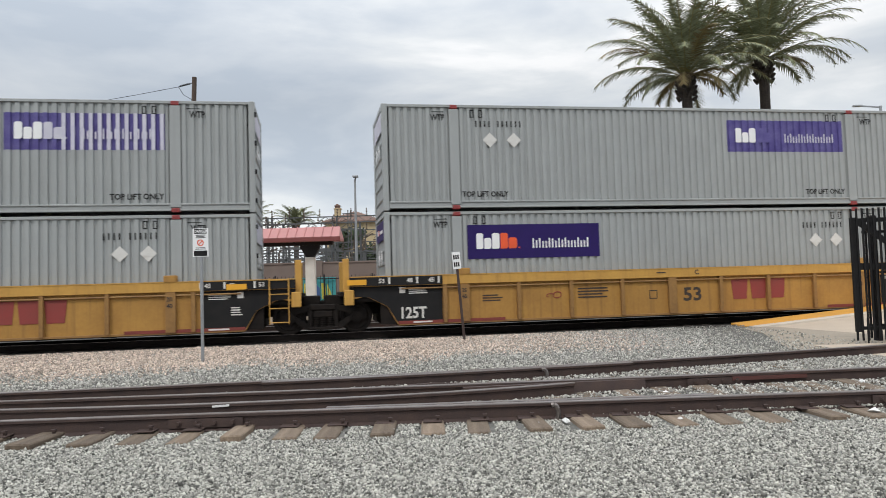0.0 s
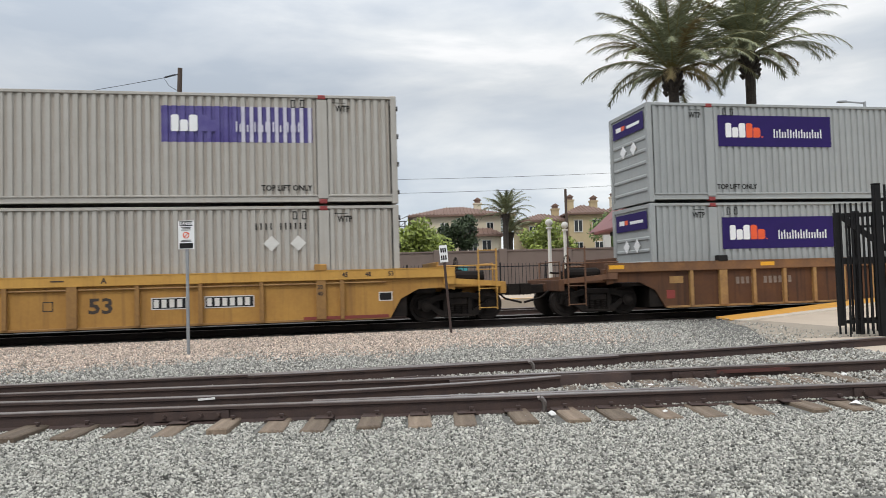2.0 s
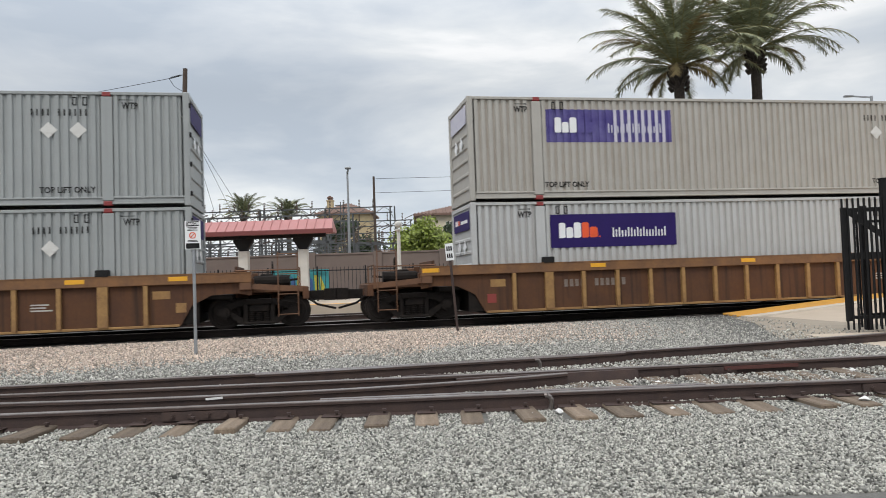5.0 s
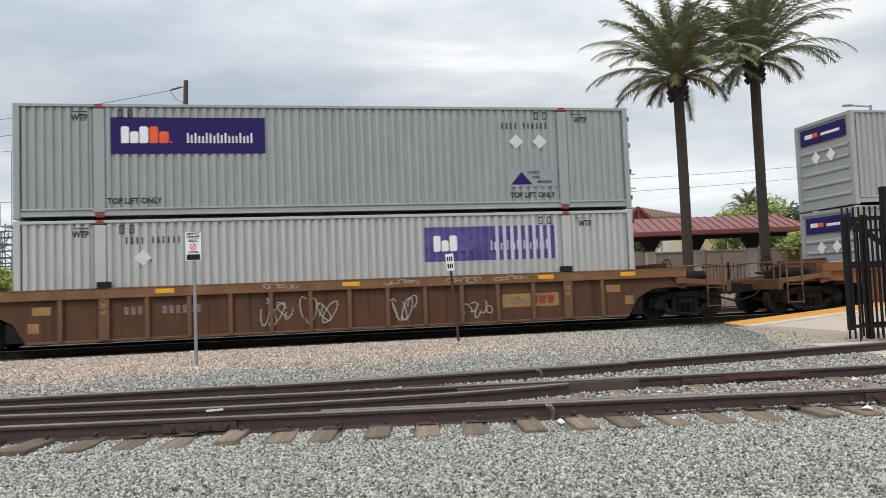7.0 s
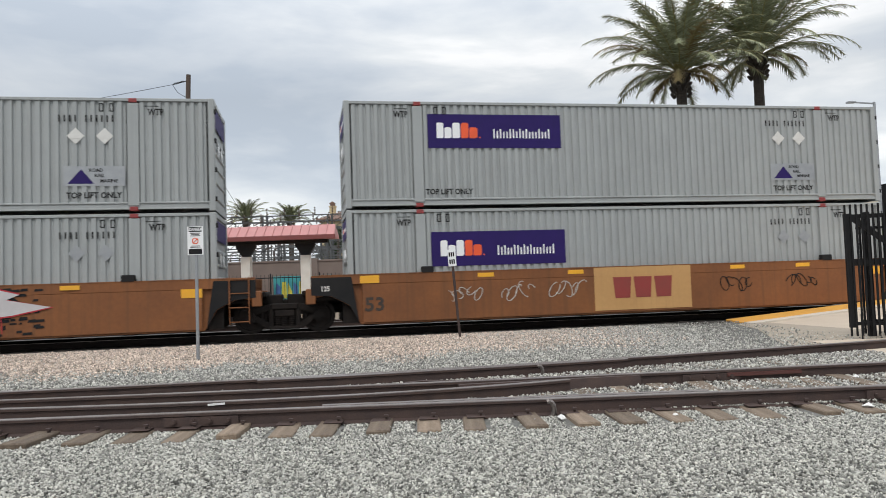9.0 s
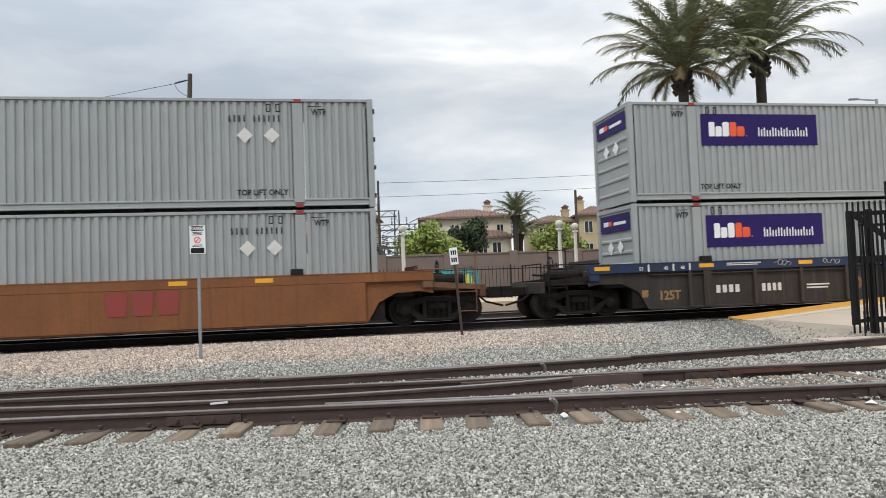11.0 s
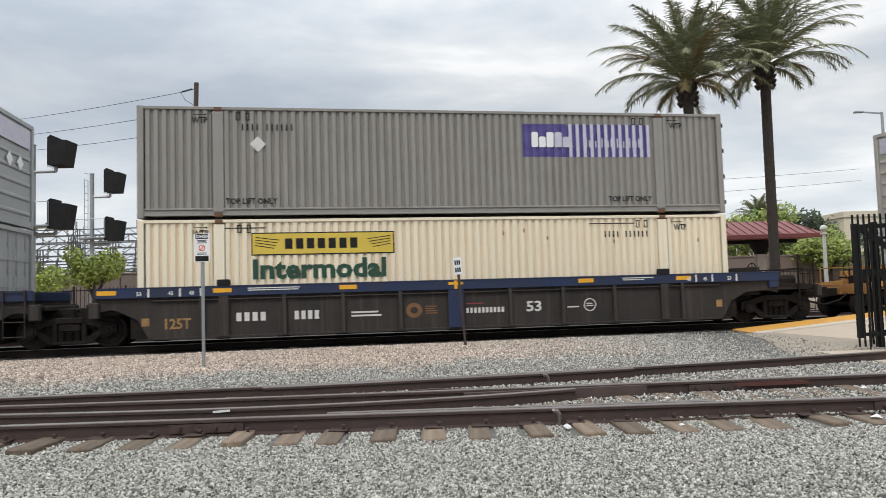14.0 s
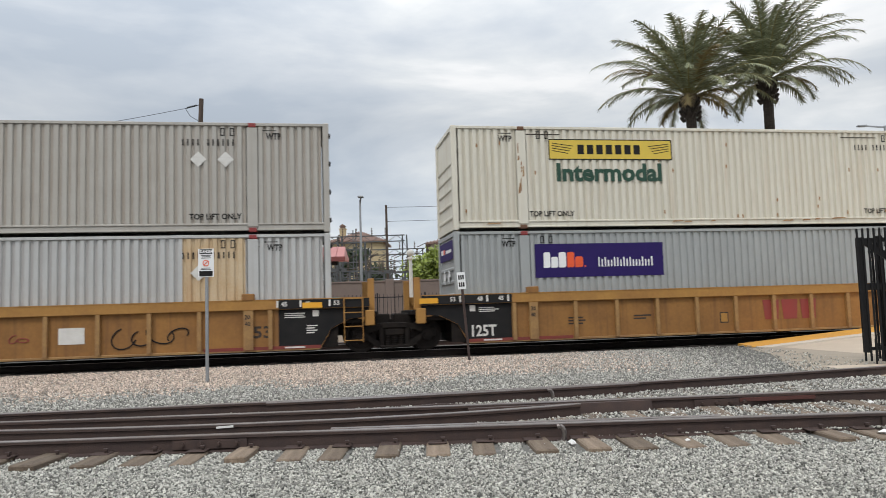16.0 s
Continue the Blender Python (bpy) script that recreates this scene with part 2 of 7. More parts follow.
BLACKRAIL = mat("black_rail_steel", (0.014, 0.011, 0.010), 0.8, dark=(0.03, 0.022, 0.018), scale=5, grain=60, bump=0.2, gloss=0.15)
GALV = mat("galvanized_steel", (0.36, 0.37, 0.38), 0.45, metal=0.6, dark=(0.24, 0.25, 0.26), scale=5, bump=0.05)

# ---- mesh building ----


class Shape:
    """Collects solid pieces, then makes one mesh of them."""

    def __init__(self):
        self.v, self.f = [], []

    def add(self, verts, faces):
        n = len(self.v)
        self.v += [tuple(p) for p in verts]
        self.f += [tuple(i + n for i in q) for q in faces]
        return self

    def box(self, x0, y0, z0, x1, y1, z1, c=0.0):
        """A box, its edges chamfered by c."""
        if c <= 0:
            p = [(x, y, z) for x in (x0, x1) for y in (y0, y1) for z in (z0, z1)]
            return self.add(p, [(0, 1, 3, 2), (4, 6, 7, 5), (0, 4, 5, 1), (2, 3, 7, 6), (0, 2, 6, 4), (1, 5, 7, 3)])
        lo, hi = (x0, y0, z0), (x1, y1, z1)
        p, key = [], {}
        for corner in range(8):
            s = [(corner >> k) & 1 for k in range(3)]
            for ax in range(3):
                q = [(hi[k] if s[k] else lo[k]) + (0 if k == ax else (-c if s[k] else c)) for k in range(3)]
                key[(corner, ax)] = len(p)
                p.append(q)
        f = []
        for ax in range(3):
            a, b = (ax + 1) % 3, (ax + 2) % 3
            for side in (0, 1):
                ring = [(side << ax) | (i << a) | (j << b) for i, j in ((0, 0), (1, 0), (1, 1), (0, 1))]
                if not side:
                    ring.reverse()
                f.append([key[(k, ax)] for k in ring])
            for i in (0, 1):
                for j in (0, 1):
                    k0 = (i << a) | (j << b)
                    k1 = k0 | (1 << ax)
                    q = [key[(k0, a)], key[(k1, a)], key[(k1, b)], key[(k0, b)]]
                    f.append(q if i == j else q[::-1])
        for k in range(8):
            f.append([key[(k, 0)], key[(k, 1)], key[(k, 2)]])
        return self.add(p, f)

    def prism(self, poly, axis, a, b):
        """A polygon (two coordinates, in the order of the other axes) drawn along an axis from a to b."""
        def put(u, v, w):
            return {"x": (w, u, v), "y": (u, w, v), "z": (u, v, w)}[axis]
        n = len(poly)
        p = [put(u, v, a) for u, v in poly] + [put(u, v, b) for u, v in poly]
        f = [tuple(range(n))[::-1], tuple(range(n, 2 * n))] + [(i, (i + 1) % n, (i + 1) % n + n, i + n) for i in range(n)]
        return self.add(p, f)

    def tube(self, a, b, r0, r1=None, n=8):
        """A round bar from a to b."""
        r1 = r0 if r1 is None else r1
        a, b = Vector(a), Vector(b)
        d = (b - a).normalized()
        u = d.orthogonal().normalized()
        w = d.cross(u)
        p = []
        for c, r in ((a, r0), (b, r1)):
            p += [c + (u * math.cos(2 * math.pi * i / n) + w * math.sin(2 * math.pi * i / n)) * r for i in range(n)]
        return self.add(p, [tuple(range(n))[::-1], tuple(range(n, 2 * n))] + [(i, (i + 1) % n, (i + 1) % n + n, i + n) for i in range(n)])

    def bar(self, a, b, w, h=None):
        """A square bar from a to b."""
        h = h or w
        a, b = Vector(a), Vector(b)
        d = (b - a).normalized()
        u = d.cross(Vector((0, 0, 1)))
        u = u.normalized() if u.length > 0.01 else Vector((1, 0, 0))
        v = u.cross(d).normalized()
        p = [c + u * (i * w / 2) + v * (j * h / 2) for c in (a, b) for i, j in ((-1, -1), (1, -1), (1, 1), (-1, 1))]
        return self.add(p, [(3, 2, 1, 0), (4, 5, 6, 7), (0, 1, 5, 4), (1, 2, 6, 5), (2, 3, 7, 6), (3, 0, 4, 7)])

    def wire(self, pts, r, n=5):
        for a, b in zip(pts, pts[1:]):
            self.tube(a, b, r, n=n)
        return self

    def mesh(self, name, material, smooth=False):
        me = bpy.data.meshes.new(name)
        me.from_pydata(self.v, [], self.f)
        b = bmesh.new()
        b.from_mesh(me)
        bmesh.ops.recalc_face_normals(b, faces=b.faces)
        b.to_mesh(me)
        b.free()
        me.materials.append(material)
        if smooth:
            for q in me.polygons:
                q.use_smooth = True
        return me


MESHES = {}


def part(name, made, material, parent=None, label="", at=None, key=None):
    """Links a shape (or a cached one, by its key) as one mesh object under a thing."""
    if key is not None:
        key = (key, material.name)
        if key not in MESHES:
            MESHES[key] = (made() if callable(made) else made).mesh(name, material)
        me = MESHES[key]
    else:
        me = (made() if callable(made) else made).mesh(name, material)
    ob = new(name, me)
    if parent:
        ob.parent = parent
    if at is not None:
        ob.matrix_basis = at if isinstance(at, Matrix) else Matrix.Translation(at)
    return tagged(ob, label) if label else ob


def empty(name, m, label, category, group="", kind=""):
    ob = new(name)
    ob.empty_display_size = 0.2
    ob.matrix_basis = m
    return tagged(ob, label, category, group, kind)


TEXTS = {}


def words(text, size, material, parent, at, squeeze=1.0, name="lettering", heavy=0.035):
    """Letters with a little thickness, upright and facing -y; at is the left end of the baseline."""
    key = (text, round(size, 3), round(squeeze, 3), material.name)
    if key not in TEXTS:
        cu = bpy.data.curves.new("letters", "FONT")
        cu.body, cu.size, cu.extrude, cu.resolution_u, cu.offset = text, size / 0.73, 0.0015, 2, size * heavy
        ob = bpy.data.objects.new("letters", cu)
        scene.collection.objects.link(ob)
        me = bpy.data.meshes.new_from_object(ob.evaluated_get(bpy.context.evaluated_depsgraph_get()))
        bpy.data.objects.remove(ob)
        bpy.data.curves.remove(cu)
        me.transform(Matrix.Rotation(radians(90), 4, "X") @ Matrix.Diagonal((squeeze, 1, 1, 1)))
        me.materials.clear()
        me.materials.append(material)
        TEXTS[key] = me
    ob = new(name, TEXTS[key])
    ob.parent, ob.matrix_basis = parent, Matrix.Translation(at)
    return ob

# ---- the train's line: x along the rails, y away from the viewer, z up from the rail heads ----
LINE = pose(0, 19.743, 0.215, 0, 0, 10.13)
SPEED = 17.43
LONG, WIDE, TALL = 16.15, 2.59, 2.90
PITCH = 0.2133
DEPTH = 0.042


def corrugation(x0, x1, out, depth=DEPTH):
    """Plan of a corrugated side from x0 to x1: y = out on the crests."""
    n = max(1, round((x1 - x0) / PITCH))
    w = (x1 - x0) / n
    pts = []
    for i in range(n):
        a = x0 + i * w
        pts += [(a, out), (a + 0.5 * w, out), (a + 0.58 * w, out + depth), (a + 0.92 * w, out + depth)]
    return pts + [(x1, out)]


def sheet(x0, x1, z0, z1, out, sign=1, thick=0.004, x_from=None, x_to=None):
    """A corrugated sheet, standing; sign -1 turns its crests to +y. x_from, x_to cut it down to a stretch."""
    s = Shape()
    pts = corrugation(x0, x1, out)
    if x_from is not None:
        cut = []
        for (ax, ay), (bx, by) in zip(pts, pts[1:]):
            lo, hi = max(ax, x_from), min(bx, x_to)
            if lo < hi:
                for x in (lo, hi):
                    q = (x, ay + (by - ay) * (x - ax) / (bx - ax))
                    if not cut or abs(cut[-1][0] - x) > 1e-6:
                        cut.append(q)
        pts = cut
    front = [(x, sign * y, z) for z in (z0, z1) for x, y in pts]
    n = len(pts)
    s.add(front, [(i, i + 1, n + i + 1, n + i) for i in range(n - 1)])
    return s


SIDE = -WIDE / 2
POSTS = (1.98, LONG - 1.98)
BAYS = ((0.2, POSTS[0] - 0.16), (POSTS[0] + 0.16, POSTS[1] - 0.16), (POSTS[1] + 0.16, LONG - 0.2))
CREST = SIDE + 0.03


def box_frame():
    s = Shape()
    for y0, y1 in ((SIDE, SIDE + 0.12), (-SIDE - 0.12, -SIDE)):
        s.box(0.14, y0 + 0.005, TALL - 0.09, LONG - 0.14, y1, TALL - 0.012, 0.008)
        s.box(0.14, y0 + 0.02, 0.06, LONG - 0.14, y1, 0.10, 0.008)
        s.box(0.14, y0 + 0.035, 0.10, LONG - 0.14, y1, 0.205)
        s.box(0.14, y0 + 0.008, 0.205, LONG - 0.14, y1, 0.25, 0.008)
        for x in (0, LONG - 0.16):
            s.box(x, y0, 0.0, x + 0.16, y1 + 0.03, TALL, 0.015)
        for x in POSTS:
            s.box(x - 0.14, y0 + 0.006, 0.15, x + 0.14, y1 - 0.02, TALL - 0.13, 0.012)
    for x in (0.01, LONG - 0.13):
        s.box(x, SIDE + 0.12, TALL - 0.12, x + 0.12, -SIDE - 0.12, TALL - 0.01)
        s.box(x, SIDE + 0.12, 0.02, x + 0.12, -SIDE - 0.12, 0.2)
    s.box(0.16, SIDE + 0.1, 0.12, LONG - 0.16, -SIDE - 0.1, 0.2)
    return s


def roof():
    s = Shape()
    n = 60
    for i in range(n):
        a = 0.14 + (LONG - 0.28) * i / n
        w = (LONG - 0.28) / n
        s.box(a, SIDE + 0.1, TALL - 0.035, a + w * 0.55, -SIDE - 0.1, TALL - 0.012)
        s.box(a + w * 0.55, SIDE + 0.1, TALL - 0.045, a + w, -SIDE - 0.1, TALL - 0.03)
    return s


def front_wall():
    s = Shape()
    s.box(0.05, SIDE + 0.14, 0.18, 0.09, -SIDE - 0.14, TALL - 0.12)
    return s


def end_rib():
    return Shape().prism([(0.05, 0), (0.015, 0.035), (0.015, 0.09), (0.05, 0.125)], "y", SIDE + 0.2, -SIDE - 0.2)


def door_leaf():
    s = Shape()
    s.box(0.0, 0.0, 0.18, 0.05, 1.14, TALL - 0.12, 0.01)
    for z in (0.6, 1.3, 2.0):
        s.box(0.04, 0.08, z, 0.065, 1.06, z + 0.3, 0.01)
    return s


def lock_rod():
    s = Shape().tube((0.09, 0, 0.12), (0.09, 0, TALL - 0.1), 0.02)
    for z in (0.35, 0.9, 1.7, 2.4):
        s.box(0.05, -0.06, z, 0.11, 0.06, z + 0.06)
    return s


def casting():
    return Shape().box(-0.10, -0.09, -0.055, 0.10, 0.09, 0.055, 0.012).box(-0.045, -0.094, -0.035, 0.045, -0.088, 0.025)


def logo(ob, style, x, z, w, h):
    """A wide sign on the middle bay: a band with plain bars in its colours."""
    b0, b1 = BAYS[1]
    if style == "fresh":
        s = Shape().box(x, CREST - 0.006, z, x + w, CREST - 0.003, z + h)
        part("sign_panel", s, PURPLE, ob, "deep purple sign with white and orange marks", key=("logo", x, z, w, h))
        part("end_mark", Shape().box(0.002, SIDE + 1.75, TALL - 0.52, 0.006, SIDE + 2.1, TALL - 0.38), WHITE, ob, key="endmark")
        part("end_mark", Shape().box(0.002, SIDE + 1.5, TALL - 0.52, 0.006, SIDE + 1.72, TALL - 0.38), ORANGE, ob, key="endmark2")
        part("end_mark", Shape().box(0.002, SIDE + 0.5, TALL - 0.52, 0.006, SIDE + 1.35, TALL - 0.43), WHITE, ob, key="endmark3")
        inks = (WHITE, ORANGE, WHITE)
        y = CREST - 0.009
    else:
        part("sign_panel", sheet(b0, b1, z, z + h, CREST - 0.004, x_from=x, x_to=x + w), FADED, ob, "faded purple sign peeling off in stripes", key=("faded", x, z, w, h))
        n = round((b1 - b0) / PITCH)
        pw = (b1 - b0) / n
        first = w * (0.30 if style == "peeled" else 0.48 if style == "half" else 1.0)
        s = Shape()
        i = math.ceil((x + first - b0) / pw)
        while b0 + i * pw + 0.5 * pw < x + w:
            s.box(b0 + i * pw + 0.01, CREST - 0.007, z, b0 + i * pw + 0.48 * pw, CREST - 0.0055, z + h)
            i += 1
        if s.v:
            part("bare_stripes", s, PEELED, ob, "pale stripes where the vinyl came off", key=("stripes", style, x, z, w, h))
        inks = (WHITE, PEELED if style == "peeled" else FADED, PEELED)
        y = CREST - 0.010
    # five heavy blocks, then a run of thin ones: plain shapes in the sign's colours
    base, hx = z + 0.29 * h, 0.46 * h
    tag = (style, round(x, 2), round(z, 2))

    def mark(u, wide, high, ink, n, lean=0.0, low=0.0):
        a, b = x + u * w, x + (u + wide) * w
        c = 0.18 * (b - a)
        o = [(a, base + low), (b - c, base + low), (b, base + low + c), (b + lean, base + high - c), (b - c + lean, base + high), (a + c + lean, base + high), (a + lean, base + high - c)]
        part("sign_mark", Shape().prism(o, "y", y, y + 0.002), ink, ob, key=("mark", n, tag))

    for n, (u, wide, high, ink) in enumerate(((0.065, 0.05, 1.0, 0), (0.122, 0.052, 0.7, 0), (0.181, 0.055, 1.0, 0), (0.244, 0.055, 1.0, 1), (0.305, 0.062, 0.7, 1), (0.378, 0.01, 0.1, 1))):
        mark(u, wide, hx * high, inks[ink], n)
    for n, high in enumerate((1.0, 0.8, 1.0, 0.7, 0.7, 1.0, 0.95, 0.72, 1.0, 0.8, 1.0, 0.7, 0.7, 0.7, 1.0, 0.7, 0.72, 1.0)):
        mark(0.485 + n * 0.0245, 0.0105, 0.285 * h * high, inks[2], 10 + n)


def ring(s, cx, y, cz, rx, rz, hole, n=14):
    """A flat oval ring facing -y."""
    for i in range(n):
        a, b = 2 * math.pi * i / n, 2 * math.pi * (i + 1) / n
        s.prism([(cx + rx * math.cos(a), cz + rz * math.sin(a)), (cx + rx * math.cos(b), cz + rz * math.sin(b)),
                 (cx + rx * hole * math.cos(b), cz + rz * hole * math.sin(b)), (cx + rx * hole * math.cos(a), cz + rz * hole * math.sin(a))], "y", y, y + 0.002)


def placard():
    r = 0.205
    s = Shape().prism([(-r, 0), (0, r), (r, 0), (0, -r)], "y", -0.012, 0)
    for k in (-0.06, 0.06):
        s.box(-0.12, -0.016, k - 0.008, 0.12, -0.012, k + 0.008)
    return s


def number_bars(ob, x, z, h=0.17):
    """The box's number, as plain bars."""
    for i in range(11):
        if i != 4:
            part("number_bar", lambda: Shape().box(0, -0.003, 0, 0.036, 0, h), BLACK, ob, key=("num", h), at=(x + i * 0.125, CREST - 0.003, z))


def lift_slots():
    s = Shape()
    for x in (0,):
        for a, b, c, d in ((0, 0, 0.11, 0.025), (0, 0.185, 0.11, 0.21), (0, 0, 0.025, 0.21), (0.085, 0, 0.11, 0.21)):
            s.box(x + a, CREST - 0.008, b, x + c, CREST - 0.002, d)
    return s


def arrow():
    return Shape().box(-0.02, CREST - 0.005, 0, 0.28, CREST - 0.003, 0.018).prism([(0.28, -0.02), (0.33, 0.009), (0.28, 0.038)], "y", CREST - 0.005, CREST - 0.003)


CASTINGS = [(x, SIDE + 0.085, z) for x in POSTS for z in (0.075, TALL - 0.07)]


def container(s0, level, paint, label, style="fresh", side="left", placards=2, casting_paint=None, lift=True, panel_no=True, emblem=False, brand=True, doors=False, drop=0.0, bare=False):
    """A 53-foot box whose left end is s0 along the line; level 0 in the well, 1 on top."""
    z = 0.27 if level == 0 else 0.27 + TALL + 0.035
    ob = empty("shipping_container", LINE @ Matrix.Translation((s0, WIDE / 2, z)), label, "container", "stacked containers")
    part("frame", box_frame, paint, ob, key="frame")
    for sign in (1, -1):
        for b0, b1 in BAYS:
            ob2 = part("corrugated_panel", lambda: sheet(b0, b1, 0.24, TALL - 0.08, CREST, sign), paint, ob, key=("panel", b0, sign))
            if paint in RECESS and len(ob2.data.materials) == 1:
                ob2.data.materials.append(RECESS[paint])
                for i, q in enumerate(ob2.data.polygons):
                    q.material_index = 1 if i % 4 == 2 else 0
    part("roof", roof, paint, ob, key="roof")
    wall = part("end_wall", front_wall, paint, ob, key="front")
    for q in (0.32, 0.72, 1.12, 1.48, 1.84):
        part("rib", end_rib, paint, wall, key="endrib", at=(0, 0, q))
    if not doors:
        back = part("end_wall", front_wall, paint, ob, key="front", at=pose(LONG, 0, 0, 0, 0, 180))
        for q in (0.32, 0.72, 1.12, 1.48, 1.84):
            part("rib", end_rib, paint, back, key="endrib", at=(0, 0, q))
        if brand:
            part("end_sign", Shape().box(0.006, SIDE + 0.25, TALL - 0.72, 0.012, -SIDE - 0.25, TALL - 0.2), PURPLE if style == "fresh" else PEELED, ob, key="endsign", at=pose(LONG, 0, 0, 0, 0, 180))
            for k in (-0.35, 0.35):
                part("placard", placard, WHITE, ob, key="placard", at=pose(LONG - 0.012, k, TALL - 1.2, 0, 0, 90))
    for y in ((SIDE + 0.15, 0.01) if doors else ()):
        d = part("door", door_leaf, paint, ob, key="door", at=(LONG - 0.11, y, 0))
        for q in (0.25, 0.85):
            part("lock_rod", lock_rod, GALV, d, key="rod", at=(-0.03, q, 0))
    for zz in (0.25, 1.0, 1.75, 2.5):
        part("hinge", lambda: Shape().box(LONG - 0.01, SIDE - 0.004, 0, LONG + 0.04, SIDE + 0.1, 0.12, 0.01), BLACK, ob, key="hinge", at=(0, 0, zz))
    for p in CASTINGS:
        part("corner_casting", casting, casting_paint or RED, ob, key="casting", at=p)
    for x, m in ((POSTS[0] - 0.5, 1), (POSTS[1] + 0.5, -1)):
        words("WTP", 0.17, BLACK, ob, (x - 0.14, CREST - 0.006, TALL - 0.44), 0.75)
        part("arrow", arrow, BLACK, ob, key="arrow", at=pose(x - 0.1 * m, 0, TALL - 0.22) @ Matrix.Diagonal((m, 1, 1, 1)))
    for x in (POSTS[0] + 0.45, POSTS[0] + 0.69, POSTS[1] - 0.8, POSTS[1] - 0.56):
        part("lift_slot", lift_slots, BLACK, ob, key="slots", at=(x, 0, TALL - 0.36))
    if level == 1 and lift:
        words("TOP LIFT ONLY", 0.15, BLACK, ob, (POSTS[0] + 0.18, CREST - 0.006, 0.36), 0.9)
        words("TOP LIFT ONLY", 0.15, BLACK, ob, (POSTS[1] - 1.58, CREST - 0.006, 0.36), 0.9)
    w, h = 3.78, 0.93
    if brand and style:
        logo(ob, style, POSTS[0] + 0.28 if side == "left" else POSTS[1] - 0.25 - w, TALL - 1.28 - drop, w, h)
    far = side == "left"
    nx = POSTS[1] - 1.75 if far else POSTS[0] + 0.6
    if panel_no:
        number_bars(ob, nx, TALL - 0.62)
    for k in range(placards):
        part("placard", placard, GALV if bare else PLACARD, ob, "empty metal placard holder" if bare else "blank white placard holder", key="placard", at=(nx + 0.4 + k * 0.68, CREST - 0.002, TALL - 0.98))
    if brand:
        s = Shape().box(0.006, SIDE + 0.25, TALL - 0.72, 0.012, -SIDE - 0.25, TALL - 0.2)
        part("end_sign", s, PURPLE if style == "fresh" else PEELED, ob, key="endsign")
        for k in (-0.35, 0.35):
            part("placard", placard, WHITE, ob, key="placard", at=pose(0.012, k, TALL - 1.2, 0, 0, -90))
    if emblem:
        x0 = POSTS[1] - 1.65
        part("emblem_panel", Shape().box(x0, CREST - 0.005, 0.66, x0 + 1.45, CREST - 0.003, 1.16), GALV, ob, key="emblem0")
        part("emblem", Shape().prism([(x0 + 0.1, 0.72), (x0 + 0.72, 0.72), (x0 + 0.42, 1.08)], "y", CREST - 0.008, CREST - 0.006), PURPLE, ob, "blue mountain emblem", key="emblem1")
        for k, tx in enumerate(("ROAD", "RAIL", "MARINE")):
            words(tx, 0.085, BLACK, ob, (x0 + 0.6 + k * 0.13, CREST - 0.007, 1.02 - k * 0.135), 1.0)
    return ob

# ---- well cars ----
CHORD_Y = -WIDE / 2 - 0.20
SKIN_Y = -WIDE / 2 - 0.10
WHEEL_R = 0.42


def side_profile(l, r):
    """Outline (x, z) of a well side: it runs out over the trucks by l and r."""
    return [(-l, 1.40), (-l, 0.86), (-l + 0.35, 0.93), (-0.45, 0.90), (0.02, 0.66), (0.3, 0.17),
            (LONG - 0.3, 0.17), (LONG - 0.02, 0.66), (LONG + 0.45, 0.90), (LONG + r - 0.35, 0.93), (LONG + r, 0.86), (LONG + r, 1.40)]


def side_wall(l, r, sign):
    s = Shape()
    y0, y1 = SKIN_Y, SKIN_Y + 0.05
    s.prism(side_profile(l, r), "y", sign * y0, sign * y1)
    return s


def bottom_sill(sign):
    a, b = sorted((sign * (SKIN_Y - 0.05), sign * SKIN_Y))
    return Shape().box(0.32, a, 0.15, LONG - 0.32, b, 0.21, 0.008)


def chord(l, r, sign):
    a, b = sorted((sign * CHORD_Y, sign * (-WIDE / 2 - 0.02)))
    return Shape().box(-l, a, 1.20, LONG + r, b, 1.45, 0.012).box(-l, a - 0.01 if sign > 0 else b - 0.02, 1.44, LONG + r, a + 0.02 if sign > 0 else b + 0.01, 1.465)


def rib(w):
    return Shape().prism([(-w / 2, SKIN_Y), (-w / 2, CHORD_Y - 0.0), (w / 2, CHORD_Y - 0.0), (w / 2, SKIN_Y)], "z", 0.20, 1.20)


def well_floor():
    s = Shape()
    for x in np.arange(0.4, LONG - 0.4, 1.5):
        s.box(x, SKIN_Y + 0.04, 0.12, x + 0.35, -SKIN_Y - 0.04, 0.26)
    s.box(0.3, -0.25, 0.14, LONG - 0.3, 0.25, 0.22)
    return s


def arch_lining(x, m):
    """A dark plate added behind the wheels in place of the shade there."""
    a, b = sorted((x, x + m * 0.06))
    return Shape().box(a, SKIN_Y + 0.05, 0.2, b, -SKIN_Y - 0.05, 1.40)


